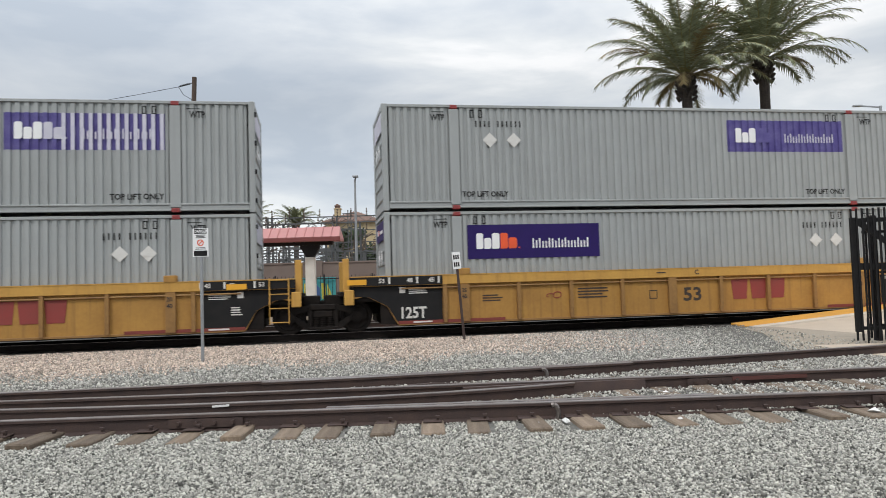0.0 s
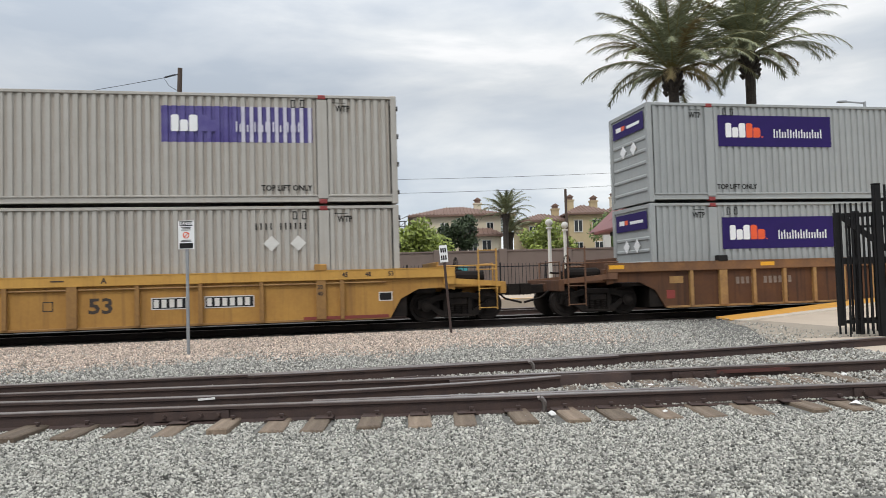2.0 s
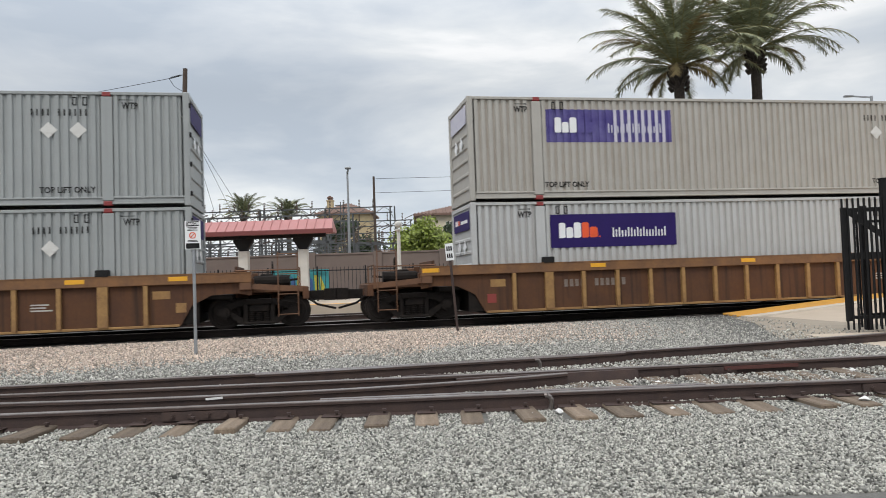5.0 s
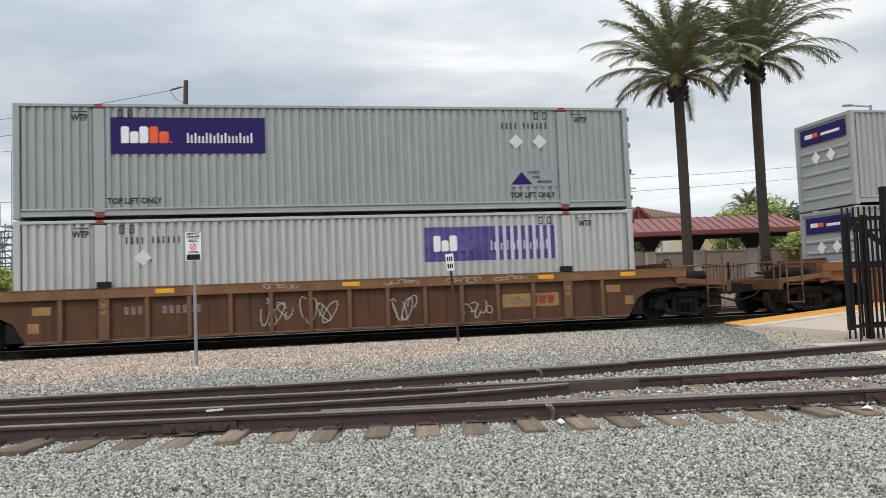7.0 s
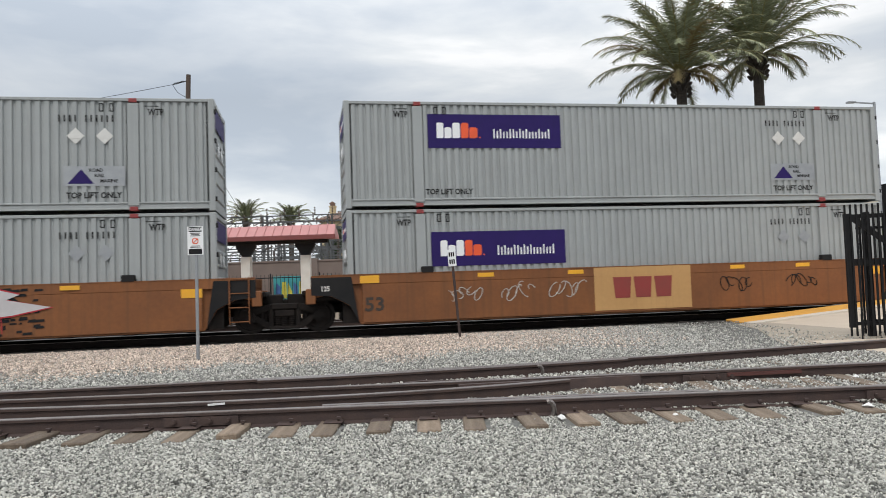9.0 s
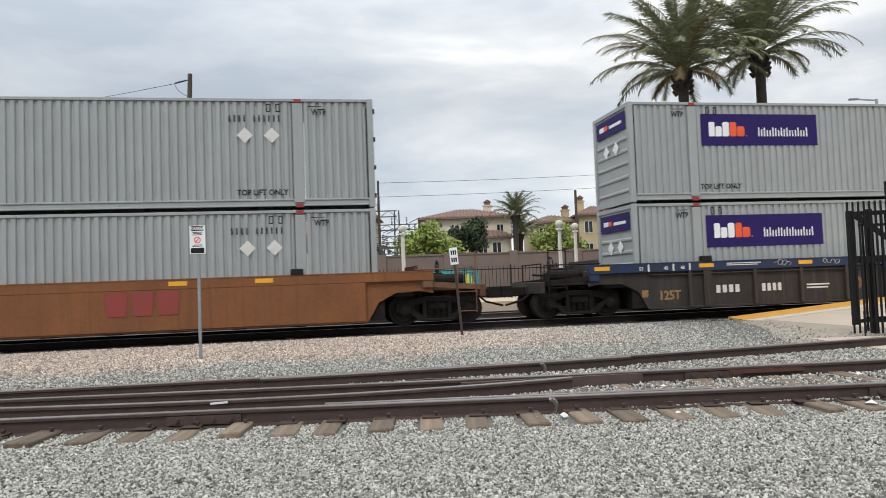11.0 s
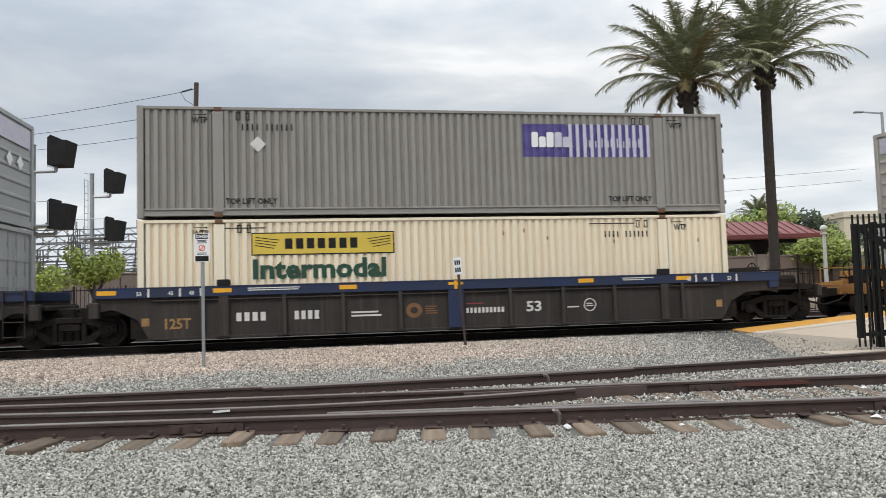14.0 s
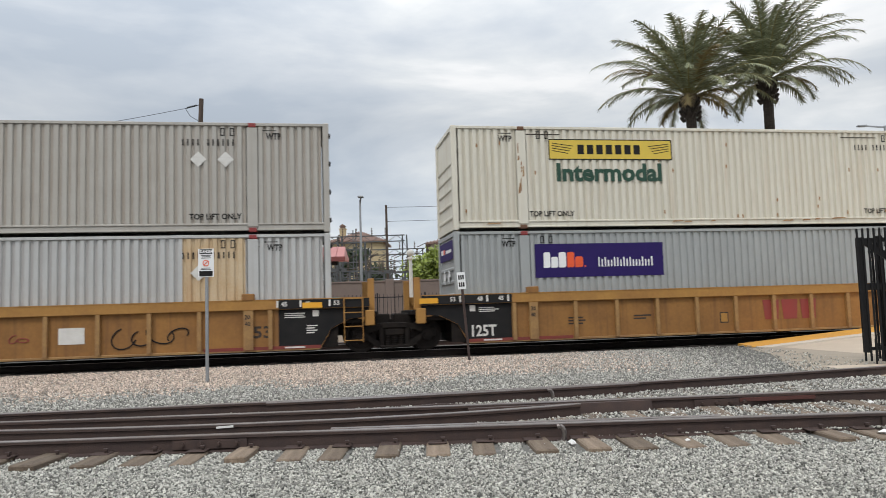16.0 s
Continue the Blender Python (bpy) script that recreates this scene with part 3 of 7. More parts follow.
def sideframe():
    """A cast frame with open windows: top member, tension member, two columns, a nest of springs."""
    s = Shape()
    for m in (-1, 1):
        s.prism([(m * 1.12, 0.36), (m * 1.10, 0.60), (m * 0.70, 0.68), (m * 0.42, 0.76), (m * 0.30, 0.76), (m * 0.30, 0.62), (m * 0.60, 0.55), (m * 0.78, 0.46), (m * 0.80, 0.36)], "y", 0.0, 0.14)
        s.prism([(m * 0.98, 0.52), (m * 0.84, 0.54), (m * 0.34, 0.24), (m * 0.34, 0.11), (m * 0.46, 0.11)], "y", 0.0, 0.13)
        s.box(min(m * 0.28, m * 0.40), -0.01, 0.14, max(m * 0.28, m * 0.40), 0.14, 0.70, 0.02)
    s.box(-0.34, -0.03, 0.62, 0.34, 0.15, 0.77, 0.02).box(-0.40, -0.04, 0.10, 0.40, 0.15, 0.18, 0.02)
    s.box(-0.26, -0.02, 0.42, 0.26, 0.12, 0.60, 0.03).box(-0.29, 0.09, 0.14, 0.29, 0.13, 0.62)
    for x in (-0.19, 0.0, 0.19):
        for z in np.arange(0.19, 0.42, 0.05):
            s.tube((x, 0.04, z), (x, 0.04, z + 0.028), 0.075, n=8)
    return s


def journal():
    return Shape().tube((0, -0.12, 0), (0, 0.1, 0), 0.15, n=14).tube((0, -0.15, 0), (0, -0.12, 0), 0.09, n=10).box(-0.17, -0.06, 0.05, 0.17, 0.12, 0.2, 0.02)


def bolster():
    return Shape().box(-0.2, -1.05, 0.42, 0.2, 1.05, 0.66, 0.03).box(-0.3, -0.35, 0.5, 0.3, 0.35, 0.86, 0.03)


def wheelset():
    s = Shape().tube((0, -0.95, 0), (0, 0.95, 0), 0.085, n=12)
    for m in (-1, 1):
        a = m * 0.70
        s.tube((0, a, 0), (0, a + m * 0.135, 0), WHEEL_R, n=32)
        s.tube((0, a - m * 0.03, 0), (0, a, 0), WHEEL_R + 0.025, n=32)
        s.tube((0, a + m * 0.135, 0), (0, a + m * 0.15, 0), WHEEL_R * 0.80, WHEEL_R * 0.76, n=24)
        s.tube((0, a + m * 0.15, 0), (0, a + m * 0.18, 0), 0.14, n=12)
        for k in range(4):
            q = k * math.pi / 2
            s.box(0.24 * math.cos(q) - 0.03, min(a + m * 0.15, a + m * 0.165), 0.24 * math.sin(q) - 0.03, 0.24 * math.cos(q) + 0.03, max(a + m * 0.15, a + m * 0.165), 0.24 * math.sin(q) + 0.03)
    return s


WHEELSETS = []


def truck(car, x):
    t = part("truck", bolster, STEEL, car, "black cast-steel truck with two axles", key="bolster", at=(x, 0, 0))
    part("sideframe", sideframe, STEEL, t, key="sideframe", at=(0, -1.06, 0))
    part("sideframe", sideframe, STEEL, t, key="sideframe", at=pose(0, 1.06, 0, 0, 0, 180))
    for dx in (-0.88, 0.88):
        for y, r in ((-1.0, 0), (1.0, 180)):
            part("journal_box", journal, STEEL, t, key="journal", at=pose(dx, y, WHEEL_R, 0, 0, r))
        WHEELSETS.append((part("wheelset", wheelset, WHEEL, t, key="wheelset", at=(dx, 0, WHEEL_R)), dx))


def ladder(h0=0.35, h1=1.5, w=0.42):
    s = Shape()
    for x in (0, w):
        s.bar((x, 0, h0 + 0.5), (x, 0, h1), 0.03, 0.05).tube((x, 0, h0), (x, 0, h0 + 0.56), 0.012, n=6)
    for k in range(4):
        z = h0 + 0.05 + k * (h1 - h0 - 0.1) / 3
        s.tube((0, 0, z), (w, 0, z), 0.014, n=6)
    return s


def coupled_end(car, x, m, paint, deck_paint):
    """A car's own end: deck, end sill, ladder, rails and coupler; m is +1 towards +x."""
    f = Matrix.Translation((x, 0, 0)) @ Matrix.Diagonal((m, 1, 1, 1))
    s = Shape().box(0.95, -1.0, 0.92, 2.75, 1.0, 1.02, 0.01).box(0.3, -0.3, 0.7, 2.9, 0.3, 0.95, 0.02)
    s.box(2.72, -1.42, 0.72, 2.88, 1.42, 1.04, 0.015)
    for y in (-1.35, 1.15):
        s.box(1.2, y, 0.98, 1.5, y + 0.2, 1.3, 0.02)
    part("end_platform", s, deck_paint, car, key=("deck", m), at=f)
    for y in (-1.36, 1.36):
        part("side_strut", Shape().bar((1.35, 0, 1.1), (2.8, 0, 0.98), 0.10, 0.14), STEEL if paint is BLUE else paint, car, key="strut", at=f @ Matrix.Translation((0, y, 0)))
    for y in (-1.48, 1.2):
        part("end_bracket", Shape().box(1.15, 0, 1.0, 1.45, 0.28, 1.46, 0.02), paint, car, key="brk", at=f @ Matrix.Translation((0, y, 0)))
    part("ladder", lambda: ladder(0.3, 1.95, 0.5), STEEL if paint is BLUE else paint, car, key="ladder", at=pose(x + m * 2.36 - 0.25, -1.45, 0))
    s = Shape()
    for y in (-0.9, 0.9):
        s.tube((2.65, y, 1.0), (2.65, y, 1.55), 0.02)
    s.tube((2.65, -0.9, 1.55), (2.65, 0.9, 1.55), 0.018).tube((1.0, -1.2, 1.5), (2.65, -1.2, 1.5), 0.018).tube((2.65, -1.2, 1.0), (2.65, -1.2, 1.5), 0.018)
    part("handrail", s, STEEL if paint is BLUE else paint, car, key=("rail", m), at=f)
    s = Shape().box(2.85, -0.14, 0.66, 3.4, 0.14, 0.92, 0.02).prism([(3.3, -0.2), (3.62, -0.22), (3.66, 0.02), (3.5, 0.2), (3.3, 0.2)], "z", 0.64, 0.96)
    s.tube((3.1, -0.5, 0.55), (3.6, -0.45, 0.42), 0.03).tube((2.85, -0.55, 0.75), (3.1, -0.5, 0.55), 0.03)
    part("coupler", s, STEEL, car, "black steel coupler with its air hose", key=("coupler", m), at=f)
    part("air_reservoir", Shape().tube((1.5, -0.75, 1.2), (2.4, -0.75, 1.2), 0.17, n=12).tube((1.4, -0.75, 1.2), (1.5, -0.75, 1.2), 0.1, 0.17, 12), STEEL, car, "dark brake air reservoir", key=("reservoir", m), at=f)
    part("brake_valve", Shape().box(1.6, -0.2, 1.02, 1.95, 0.25, 1.42, 0.03).box(2.05, -0.35, 1.02, 2.3, 0.1, 1.3, 0.03).tube((1.95, 0, 1.2), (2.6, 0.1, 1.25), 0.03), STEEL, car, key=("valve", m), at=f)
    part("end_shield", Shape().box(1.02, -1.15, 1.0, 1.08, 1.15, 1.62, 0.01).box(1.08, -0.9, 1.0, 1.3, -0.8, 1.5).box(1.08, 0.8, 1.0, 1.3, 0.9, 1.5), BROWN if deck_paint in (BROWN, SMOOTH) else deck_paint, car, key=("shield", m), at=f)
    s = Shape()
    ringbar(s, (1.9, 0.5, 1.5), 0.28)
    s.tube((1.9, 0.5, 1.02), (1.9, 0.5, 1.5), 0.03)
    part("brake_wheel", s, STEEL, car, key=("brake", m), at=f)


def ringbar(s, c, r, n=12):
    pts = [(c[0], c[1] + r * math.cos(2 * math.pi * i / n), c[2] + r * math.sin(2 * math.pi * i / n)) for i in range(n + 1)]
    s.wire(pts, 0.018)
    for k in range(0, n, 3):
        s.tube(c, pts[k], 0.014, n=5)


def joined_end(car, x, m, paint, uprights, steps):
    """An end that shares its truck with the next unit."""
    f = Matrix.Translation((x, 0, 0)) @ Matrix.Diagonal((m, 1, 1, 1))
    s = Shape().box(0.1, -0.45, 0.72, 1.6, 0.45, 1.0, 0.03).box(0.5, -1.3, 0.95, 1.2, 1.3, 1.08, 0.02)
    part("articulation_arm", s, STEEL, car, key=("art", m), at=f)
    for y in (-1.5, 1.3):
        part("end_bracket", Shape().box(0.85, 0, 0.72, 1.1, 0.2, 1.12, 0.02), paint, car, key="jbrk", at=f @ Matrix.Translation((0, y, 0)))
    if uprights:
        for y in (-1.25, 1.12):
            part("guide_post", Shape().box(0.95, 0, 1.08, 1.12, 0.13, 1.95, 0.01), paint, car, key="guide", at=f @ Matrix.Translation((0, y, 0)))
    if steps:
        part("ladder", lambda: ladder(0.3, 1.48, 0.48), paint, car, key="ladder_low", at=pose(x + m * 0.55 - 0.24, -1.53, 0))


def well_car(s0, label, skin, chord_paint, rib_paint, gap, left, right, ribbed=True, uprights=False):
    """One well unit under the boxes at s0. left, right: 'coupled' or 'joined'."""
    car = empty("well_car", LINE @ Matrix.Translation((s0, WIDE / 2, 0)), label, "rail car", "well cars of the train")
    l, r = (1.45 if e == "coupled" else 0.95 for e in (left, right))
    for sign in (1, -1):
        part("side_wall", lambda: side_wall(l, r, sign), skin, car, key=("wall", l, r, sign))
        part("bottom_sill", lambda: bottom_sill(sign), rib_paint, car, key=("sill", sign))
        part("top_chord", lambda: chord(l, r, sign), chord_paint, car, key=("chord", l, r, sign))
    part("well_floor", well_floor, STEEL, car, key="floor")
    # added dark plates: they keep the wheel arches as black as deep shade
    for x in (-0.12, LONG + 0.06):
        part("end_bulkhead", lambda: Shape().box(0, SKIN_Y + 0.1, 0.2, 0.06, -SKIN_Y - 0.1, 1.40), STEEL, car, key="endbacking", at=(x, 0, 0))
    for end, m in ((0.3, -1), (LONG - 0.3, 1)):
        part("shear_plate", lambda: Shape().box(-1.25, -1.3, 0.80, 0.1, 1.3, 0.9).box(-1.9, -0.32, 0.45, 0.1, 0.32, 0.8), STEEL, car, key="shear", at=pose(end, 0, 0, 0, 0, 0 if m < 0 else 180))
    for x in (-0.15, LONG - 0.35):
        for y in (SKIN_Y + 0.06, -SKIN_Y - 0.09):
            part("arch_lining", lambda: Shape().box(0, 0, 0.2, 0.5, 0.03, 1.0), STEEL, car, key="archbacking", at=(x, y, 0))
    part("bulkhead", lambda: arch_lining(0.32, 1), STEEL, car, key="lin0")
    part("bulkhead", lambda: arch_lining(LONG - 0.32, -1), STEEL, car, key="lin1")
    if not ribbed:
        part("outer_sheet", lambda: Shape().box(0.36, CHORD_Y + 0.003, 0.2, LONG - 0.36, SKIN_Y - 0.0, 1.2), skin, car, key="outer")
    if ribbed and gap > 1.3:
        part("brake_pipe", lambda: Shape().tube((0.4, CHORD_Y + 0.05, 1.12), (LONG - 0.4, CHORD_Y + 0.05, 1.12), 0.022), OCHRERIB if skin is YELLOW else skin, car, key="pipe")
    if ribbed:
        n = round((LONG - 4.2) / gap)
        for i in range(n + 1):
            x = 2.1 + (LONG - 4.2) * i / n
            wide = i in (0, n) or (gap > 1.3 and i == n // 2)
            part("rib", lambda: rib(0.24 if wide else 0.10), rib_paint, car, key=("rib", wide), at=(x, 0, 0))
        for x in ((1.1, LONG - 1.1) if gap < 1.1 else (1.56, LONG - 1.56)):
            part("rib", lambda: rib(0.10), rib_paint, car, key=("rib", False), at=(x, 0, 0))
    for x in (2.1, LONG - 2.1):
        part("lock_bracket", Shape().box(-0.16, CHORD_Y - 0.02, 1.44, 0.16, -WIDE / 2 - 0.03, 1.62, 0.02), BLACK if skin not in (YELLOW, OCHRE2) else skin, car, key="lockb", at=(x, 0, 0))
    for end, x, m in ((left, 0, -1), (right, LONG, 1)):
        if end == "coupled":
            coupled_end(car, x, m, BRIB if skin in (BROWN, SMOOTH) else chord_paint, BROWN if skin is SMOOTH else skin)
            truck(car, x + m * 1.60)
        else:
            joined_end(car, x, m, chord_paint if skin in (YELLOW, OCHRE2) else skin, uprights, steps=m > 0)
            if m > 0:
                truck(car, x + 1.65)
    return car


def patch(car, x, z, w, h, material, y=None, name="panel"):
    y = SKIN_Y - 0.004 if y is None else y
    return part(name, Shape().box(x, y - 0.004, z, x + w, y, z + h), material, car)


def small_print(car, x, z, w, lines, material, y=None, gap=0.06):
    y = SKIN_Y - 0.004 if y is None else y
    s = Shape()
    for k in range(lines):
        s.box(x, y - 0.004, z - k * gap, x + w * (0.6 + 0.4 * random.random()), y - 0.001, z - k * gap + gap * 0.5)
    return part("notice_print", s, material, car)


def scrawl(car, x, z, w, h, material, seed, y=None, loops=7, r=0.018):
    """A loose looping stroke sprayed on the side."""
    y = SKIN_Y - 0.006 if y is None else y
    rnd = random.Random(seed)
    s = Shape()
    for k in range(loops):
        cx, cz = x + w * (k + 0.5) / loops, z + h * (0.35 + 0.3 * rnd.random())
        rx, rz = w / loops * rnd.uniform(0.4, 0.9), h * rnd.uniform(0.2, 0.5)
        a0, a1 = rnd.uniform(0, 6.28), rnd.uniform(3.0, 6.5)
        tilt = rnd.uniform(-0.6, 0.6)
        pts = []
        for i in range(11):
            a = a0 + a1 * i / 10
            pts.append((cx + rx * math.cos(a) + tilt * rz * math.sin(a), y, cz + rz * math.sin(a)))
        s.wire(pts, r, n=4)
    return part("sprayed_scrawl", s, material, car, "sprayed scrawl")


# ---- the train, front to rear ----
STARTS = [-20.99, -1.54, 17.91, 41.33, 64.75, 88.17, 111.59, 135.01, 154.46, 173.91, 197.33, 216.78, 236.23, 259.65, 279.10]
YEL = dict(label="ochre-yellow well car with ribbed sides, worn paint", skin=YELLOW, chord_paint=YCHORD, rib_paint=YRIB)
YEL2 = dict(label="browned ochre well car with ribbed sides and black ends", skin=OCHRE2, chord_paint=BROWNEDCHORD, rib_paint=OCHRERIB)
BRN = dict(label="rusty brown well car with yellow ribs and chord", skin=BROWN, chord_paint=ORANGERIB, rib_paint=OCHRERIB)
BRN2 = dict(label="rusty brown well car with brown ribs and white graffiti", skin=BROWN, chord_paint=ORANGERIB, rib_paint=BRIB)
SMO = dict(label="smooth-sided reddish brown well car with sprayed graffiti", skin=SMOOTH, chord_paint=SMOOTH, rib_paint=SMOOTH)
BLU = dict(label="charcoal well car with a dark blue top chord", skin=CHARCOAL, chord_paint=BLUE, rib_paint=CHARCOAL)
CARS = []
for k, (look_of, gap, l, r, ribbed, up) in enumerate((
        (YEL, 1.49, "coupled", "joined", True, True), (YEL, 1.49, "joined", "joined", True, True), (YEL, 1.49, "joined", "coupled", True, True),
        (BRN, 1.02, "coupled", "coupled", True, False), (BRN, 1.02, "coupled", "coupled", True, False), (BRN, 1.02, "coupled", "coupled", True, False),
        (BRN2, 1.02, "coupled", "coupled", True, False),
        (SMO, 1.6, "coupled", "joined", False, False), (SMO, 1.6, "joined", "joined", False, False), (SMO, 1.6, "joined", "coupled", False, False),
        (BLU, 1.49, "coupled", "joined", True, False), (BLU, 1.49, "joined", "joined", True, False), (BLU, 1.49, "joined", "coupled", True, False),
        (YEL2, 1.2, "coupled", "joined", True, True), (YEL2, 1.2, "joined", "coupled", True, True))):
    CARS.append(well_car(STARTS[k], gap=gap, left=l, right=r, ribbed=ribbed, uprights=up, **look_of))

G_CLEAN = "clean light grey corrugated container with a purple sign"
G_FADE = "weathered grey corrugated container with a peeling purple sign"
BOXES = []
# per car: lower box, upper box: paint, style, sign side, placards, emblem
LOADS = (
    ((GREY, None, "left", 2, False), (GREY, "peeled", "right", 0, False)),
    ((GREY, "fresh", "left", 2, False), (GREY, "faded", "right", 2, False)),
    ((WARM, "peeled", "left", 2, False), (WARM, "half", "right", 2, False)),
    ((GREY, "fresh", "left", 2, False), (GREY, "fresh", "left", 2, False)),
    ((GREY, "fresh", "left", 1, False), (GREY, "fresh", "left", 2, False)),
    ((PALE, "fresh", "left", 2, False), (WARM, "half", "left", 2, False)),
    ((PALE, "half", "right", 1, False), (GREY, "fresh", "left", 2, True)),
    ((GREY, "fresh", "left", 2, False), (GREY, "fresh", "left", 2, True)),
    ((GREY, "fresh", "left", 2, False), (GREY, "fresh", "left", 2, True)),
    ((GREY, "fresh", "left", 2, False), (GREY, "fresh", "left", 2, False)),
    ((GREY, "fresh", "left", 2, False), (GREY, "fresh", "left", 2, False)),
    ((GREY, "fresh", "left", 2, False), (GREY, "faded", "left", 1, False)),
    ((CREAM, None, "left", 0, False), (DULL, "peeled", "right", 1, False)),
    ((PALE, "peeled", "left", 1, False), (WARM, "faded", "left", 2, False)),
    ((GREY, "fresh", "left", 2, False), (OFFWHITE, None, "left", 0, False)),
)
for k, (s0, pair) in enumerate(zip(STARTS, LOADS)):
    for level, (paint, style, side, n, emblem) in enumerate(pair):
        if paint in (CREAM, OFFWHITE):
            label = "cream-white corrugated container with rust streaks"
        else:
            label = G_CLEAN if style == "fresh" else G_FADE if style else "light grey corrugated container with white placards"
        BOXES.append(container(s0, level, paint, label, style, side, n, emblem=emblem, casting_paint=BRIB if paint in (CREAM, OFFWHITE, DULL) else None, brand=paint not in (CREAM, OFFWHITE), doors=level == 0 and (paint in (WARM, CREAM) or k % 5 == 1),
                               drop=(0.28 if k in (7, 8) else 0.09 if k == 3 else 0.03) if level == 0 else 0.0, bare=level == 0 and k in (3, 7, 8)))
# ---- marks on the cars and boxes ----
ON_CHORD = CHORD_Y - 0.004
INK = mat("stencil_black", (0.03, 0.022, 0.018), 0.7, dark=(0.08, 0.05, 0.03), scale=6, bump=0)
CHALK = mat("white_spray", (0.50, 0.48, 0.44), 0.8, dark=(0.33, 0.28, 0.24), scale=5, bump=0)
DIMCHALK = mat("worn_stencil", (0.24, 0.20, 0.17), 0.8, dark=(0.13, 0.09, 0.07), scale=6, amount=0.9, bump=0)
LABELW = mat("white_stencil", (0.68, 0.66, 0.62), 0.6, dark=(0.48, 0.44, 0.40), scale=6, bump=0)
GREEN = mat("dark_green_lettering", (0.012, 0.06, 0.035), 0.5, bump=0)
SIGNYEL = mat("yellow_sign_panel", (0.66, 0.48, 0.06), 0.5, dark=(0.52, 0.38, 0.07), bump=0)
GRAFRED = mat("red_spray", (0.42, 0.02, 0.03), 0.6, dark=(0.28, 0.015, 0.02), bump=0)
GRAFGREY = mat("grey_spray", (0.30, 0.28, 0.27), 0.7, dark=(0.24, 0.22, 0.21), bump=0, gloss=0.2)
GRAFWHITE = mat("silver_spray", (0.52, 0.50, 0.50), 0.5, dark=(0.38, 0.34, 0.34), bump=0)


def end_panel(car, m, big):
    """The black end of a joined unit with its stencilled lengths."""
    x = 0 if m < 0 else LONG
    w = 1.5 if m < 0 else 1.35
    o = [(-0.96, 1.2), (-0.96, 0.95), (-0.45, 0.91), (0.02, 0.67), (0.3, 0.22), (w, 0.22), (w, 1.2)]
    o = [(x - m * 0 + (-m) * u, v) for u, v in o]
    part("black_panel", Shape().prism(o, "y", SKIN_Y - 0.006, SKIN_Y - 0.001), BLACK, car, "black painted end panel")
    a, b = sorted((x + m * 0.965, x - m * w))
    part("black_band", Shape().box(a, CHORD_Y - 0.005, 1.21, b, CHORD_Y - 0.001, 1.44), BLACK, car)
    for d, tx in ((-0.12, "53"), (0.62, "48"), (1.2, "45")):
        c = x - m * d
        words(tx, 0.115, LABELW, car, (c - 0.08, CHORD_Y - 0.008, 1.28), 1.0)
        patch(car, c + (0.17 if m < 0 else -0.2), 1.25, 0.05, 0.17, LABELW, CHORD_Y - 0.005, "length_tick")
    patch(car, *((x - 1.02, 1.24) if m < 0 else (x - 0.75, 1.22)), 0.5, 0.14, SAFETY, CHORD_Y - 0.006, "reflector")
    patch(car, x - m * 0.42 - 0.07, 1.0, 0.15, 0.16, LABELW, SKIN_Y - 0.007, "data_plate")
    small_print(car, x - m * 0.9 - 0.3, 1.08, 0.6, 3, LABELW, SKIN_Y - 0.007, 0.05)
    if not big:
        small_print(car, x - m * 0.45 - 0.2, 0.75, 0.3, 4, LABELW, SKIN_Y - 0.007, 0.06)
    if big:
        words("125T", 0.30, LABELW, car, (x - m * 0.75 - 0.42, SKIN_Y - 0.009, 0.34), 0.85)
    part("red_sill", Shape().box(*((0.3, SKIN_Y - 0.06) if m < 0 else (LONG - 3.2, SKIN_Y - 0.06)), 0.19, 3.2 if m < 0 else LONG - 0.3, SKIN_Y - 0.05, 0.27), REDSILL, car)
    part("data_plate", Shape().box(x - m * 0.95 - 0.25, SKIN_Y - 0.064, 0.21, x - m * 0.95 + 0.25, SKIN_Y - 0.061, 0.25), LABELW, car)


def block_sign(car, x, z, h, material, y=None):
    """Three heavy plain blocks in a row, a maker's mark without letters."""
    y = SKIN_Y - 0.008 if y is None else y
    for k in range(3):
        a, w = x + k * h * 1.06, h * 0.94
        part("block_mark", Shape().prism([(a + 0.1 * w, z), (a + 0.9 * w, z), (a + w, z + h), (a, z + h)], "y", y - 0.004, y), material, car, key=("block", x, z, h, k))


def bars(car, x, z, n, h, material, y=None, step=0.17):
    y = SKIN_Y - 0.005 if y is None else y
    for k in range(n):
        part("number_bar", lambda: Shape().box(0, -0.004, 0, step * 0.62, 0, h), material, car, key=("bar", step, h), at=(x + k * step, y, z))


def reflectors(car, xs, w=0.45):
    for x in xs:
        part("reflector", lambda: Shape().box(0, -0.006, 1.29, w, 0, 1.40), SAFETY, car, key=("refl", w), at=(x, CHORD_Y, 0))


def post_marks(car, material=INK):
    for x in (2.1, LONG - 2.1):
        for k, tx in enumerate(("20", "40")):
            words(tx, 0.11, material, car, (x - 0.085, CHORD_Y - 0.006, 0.98 - k * 0.17), 0.9)


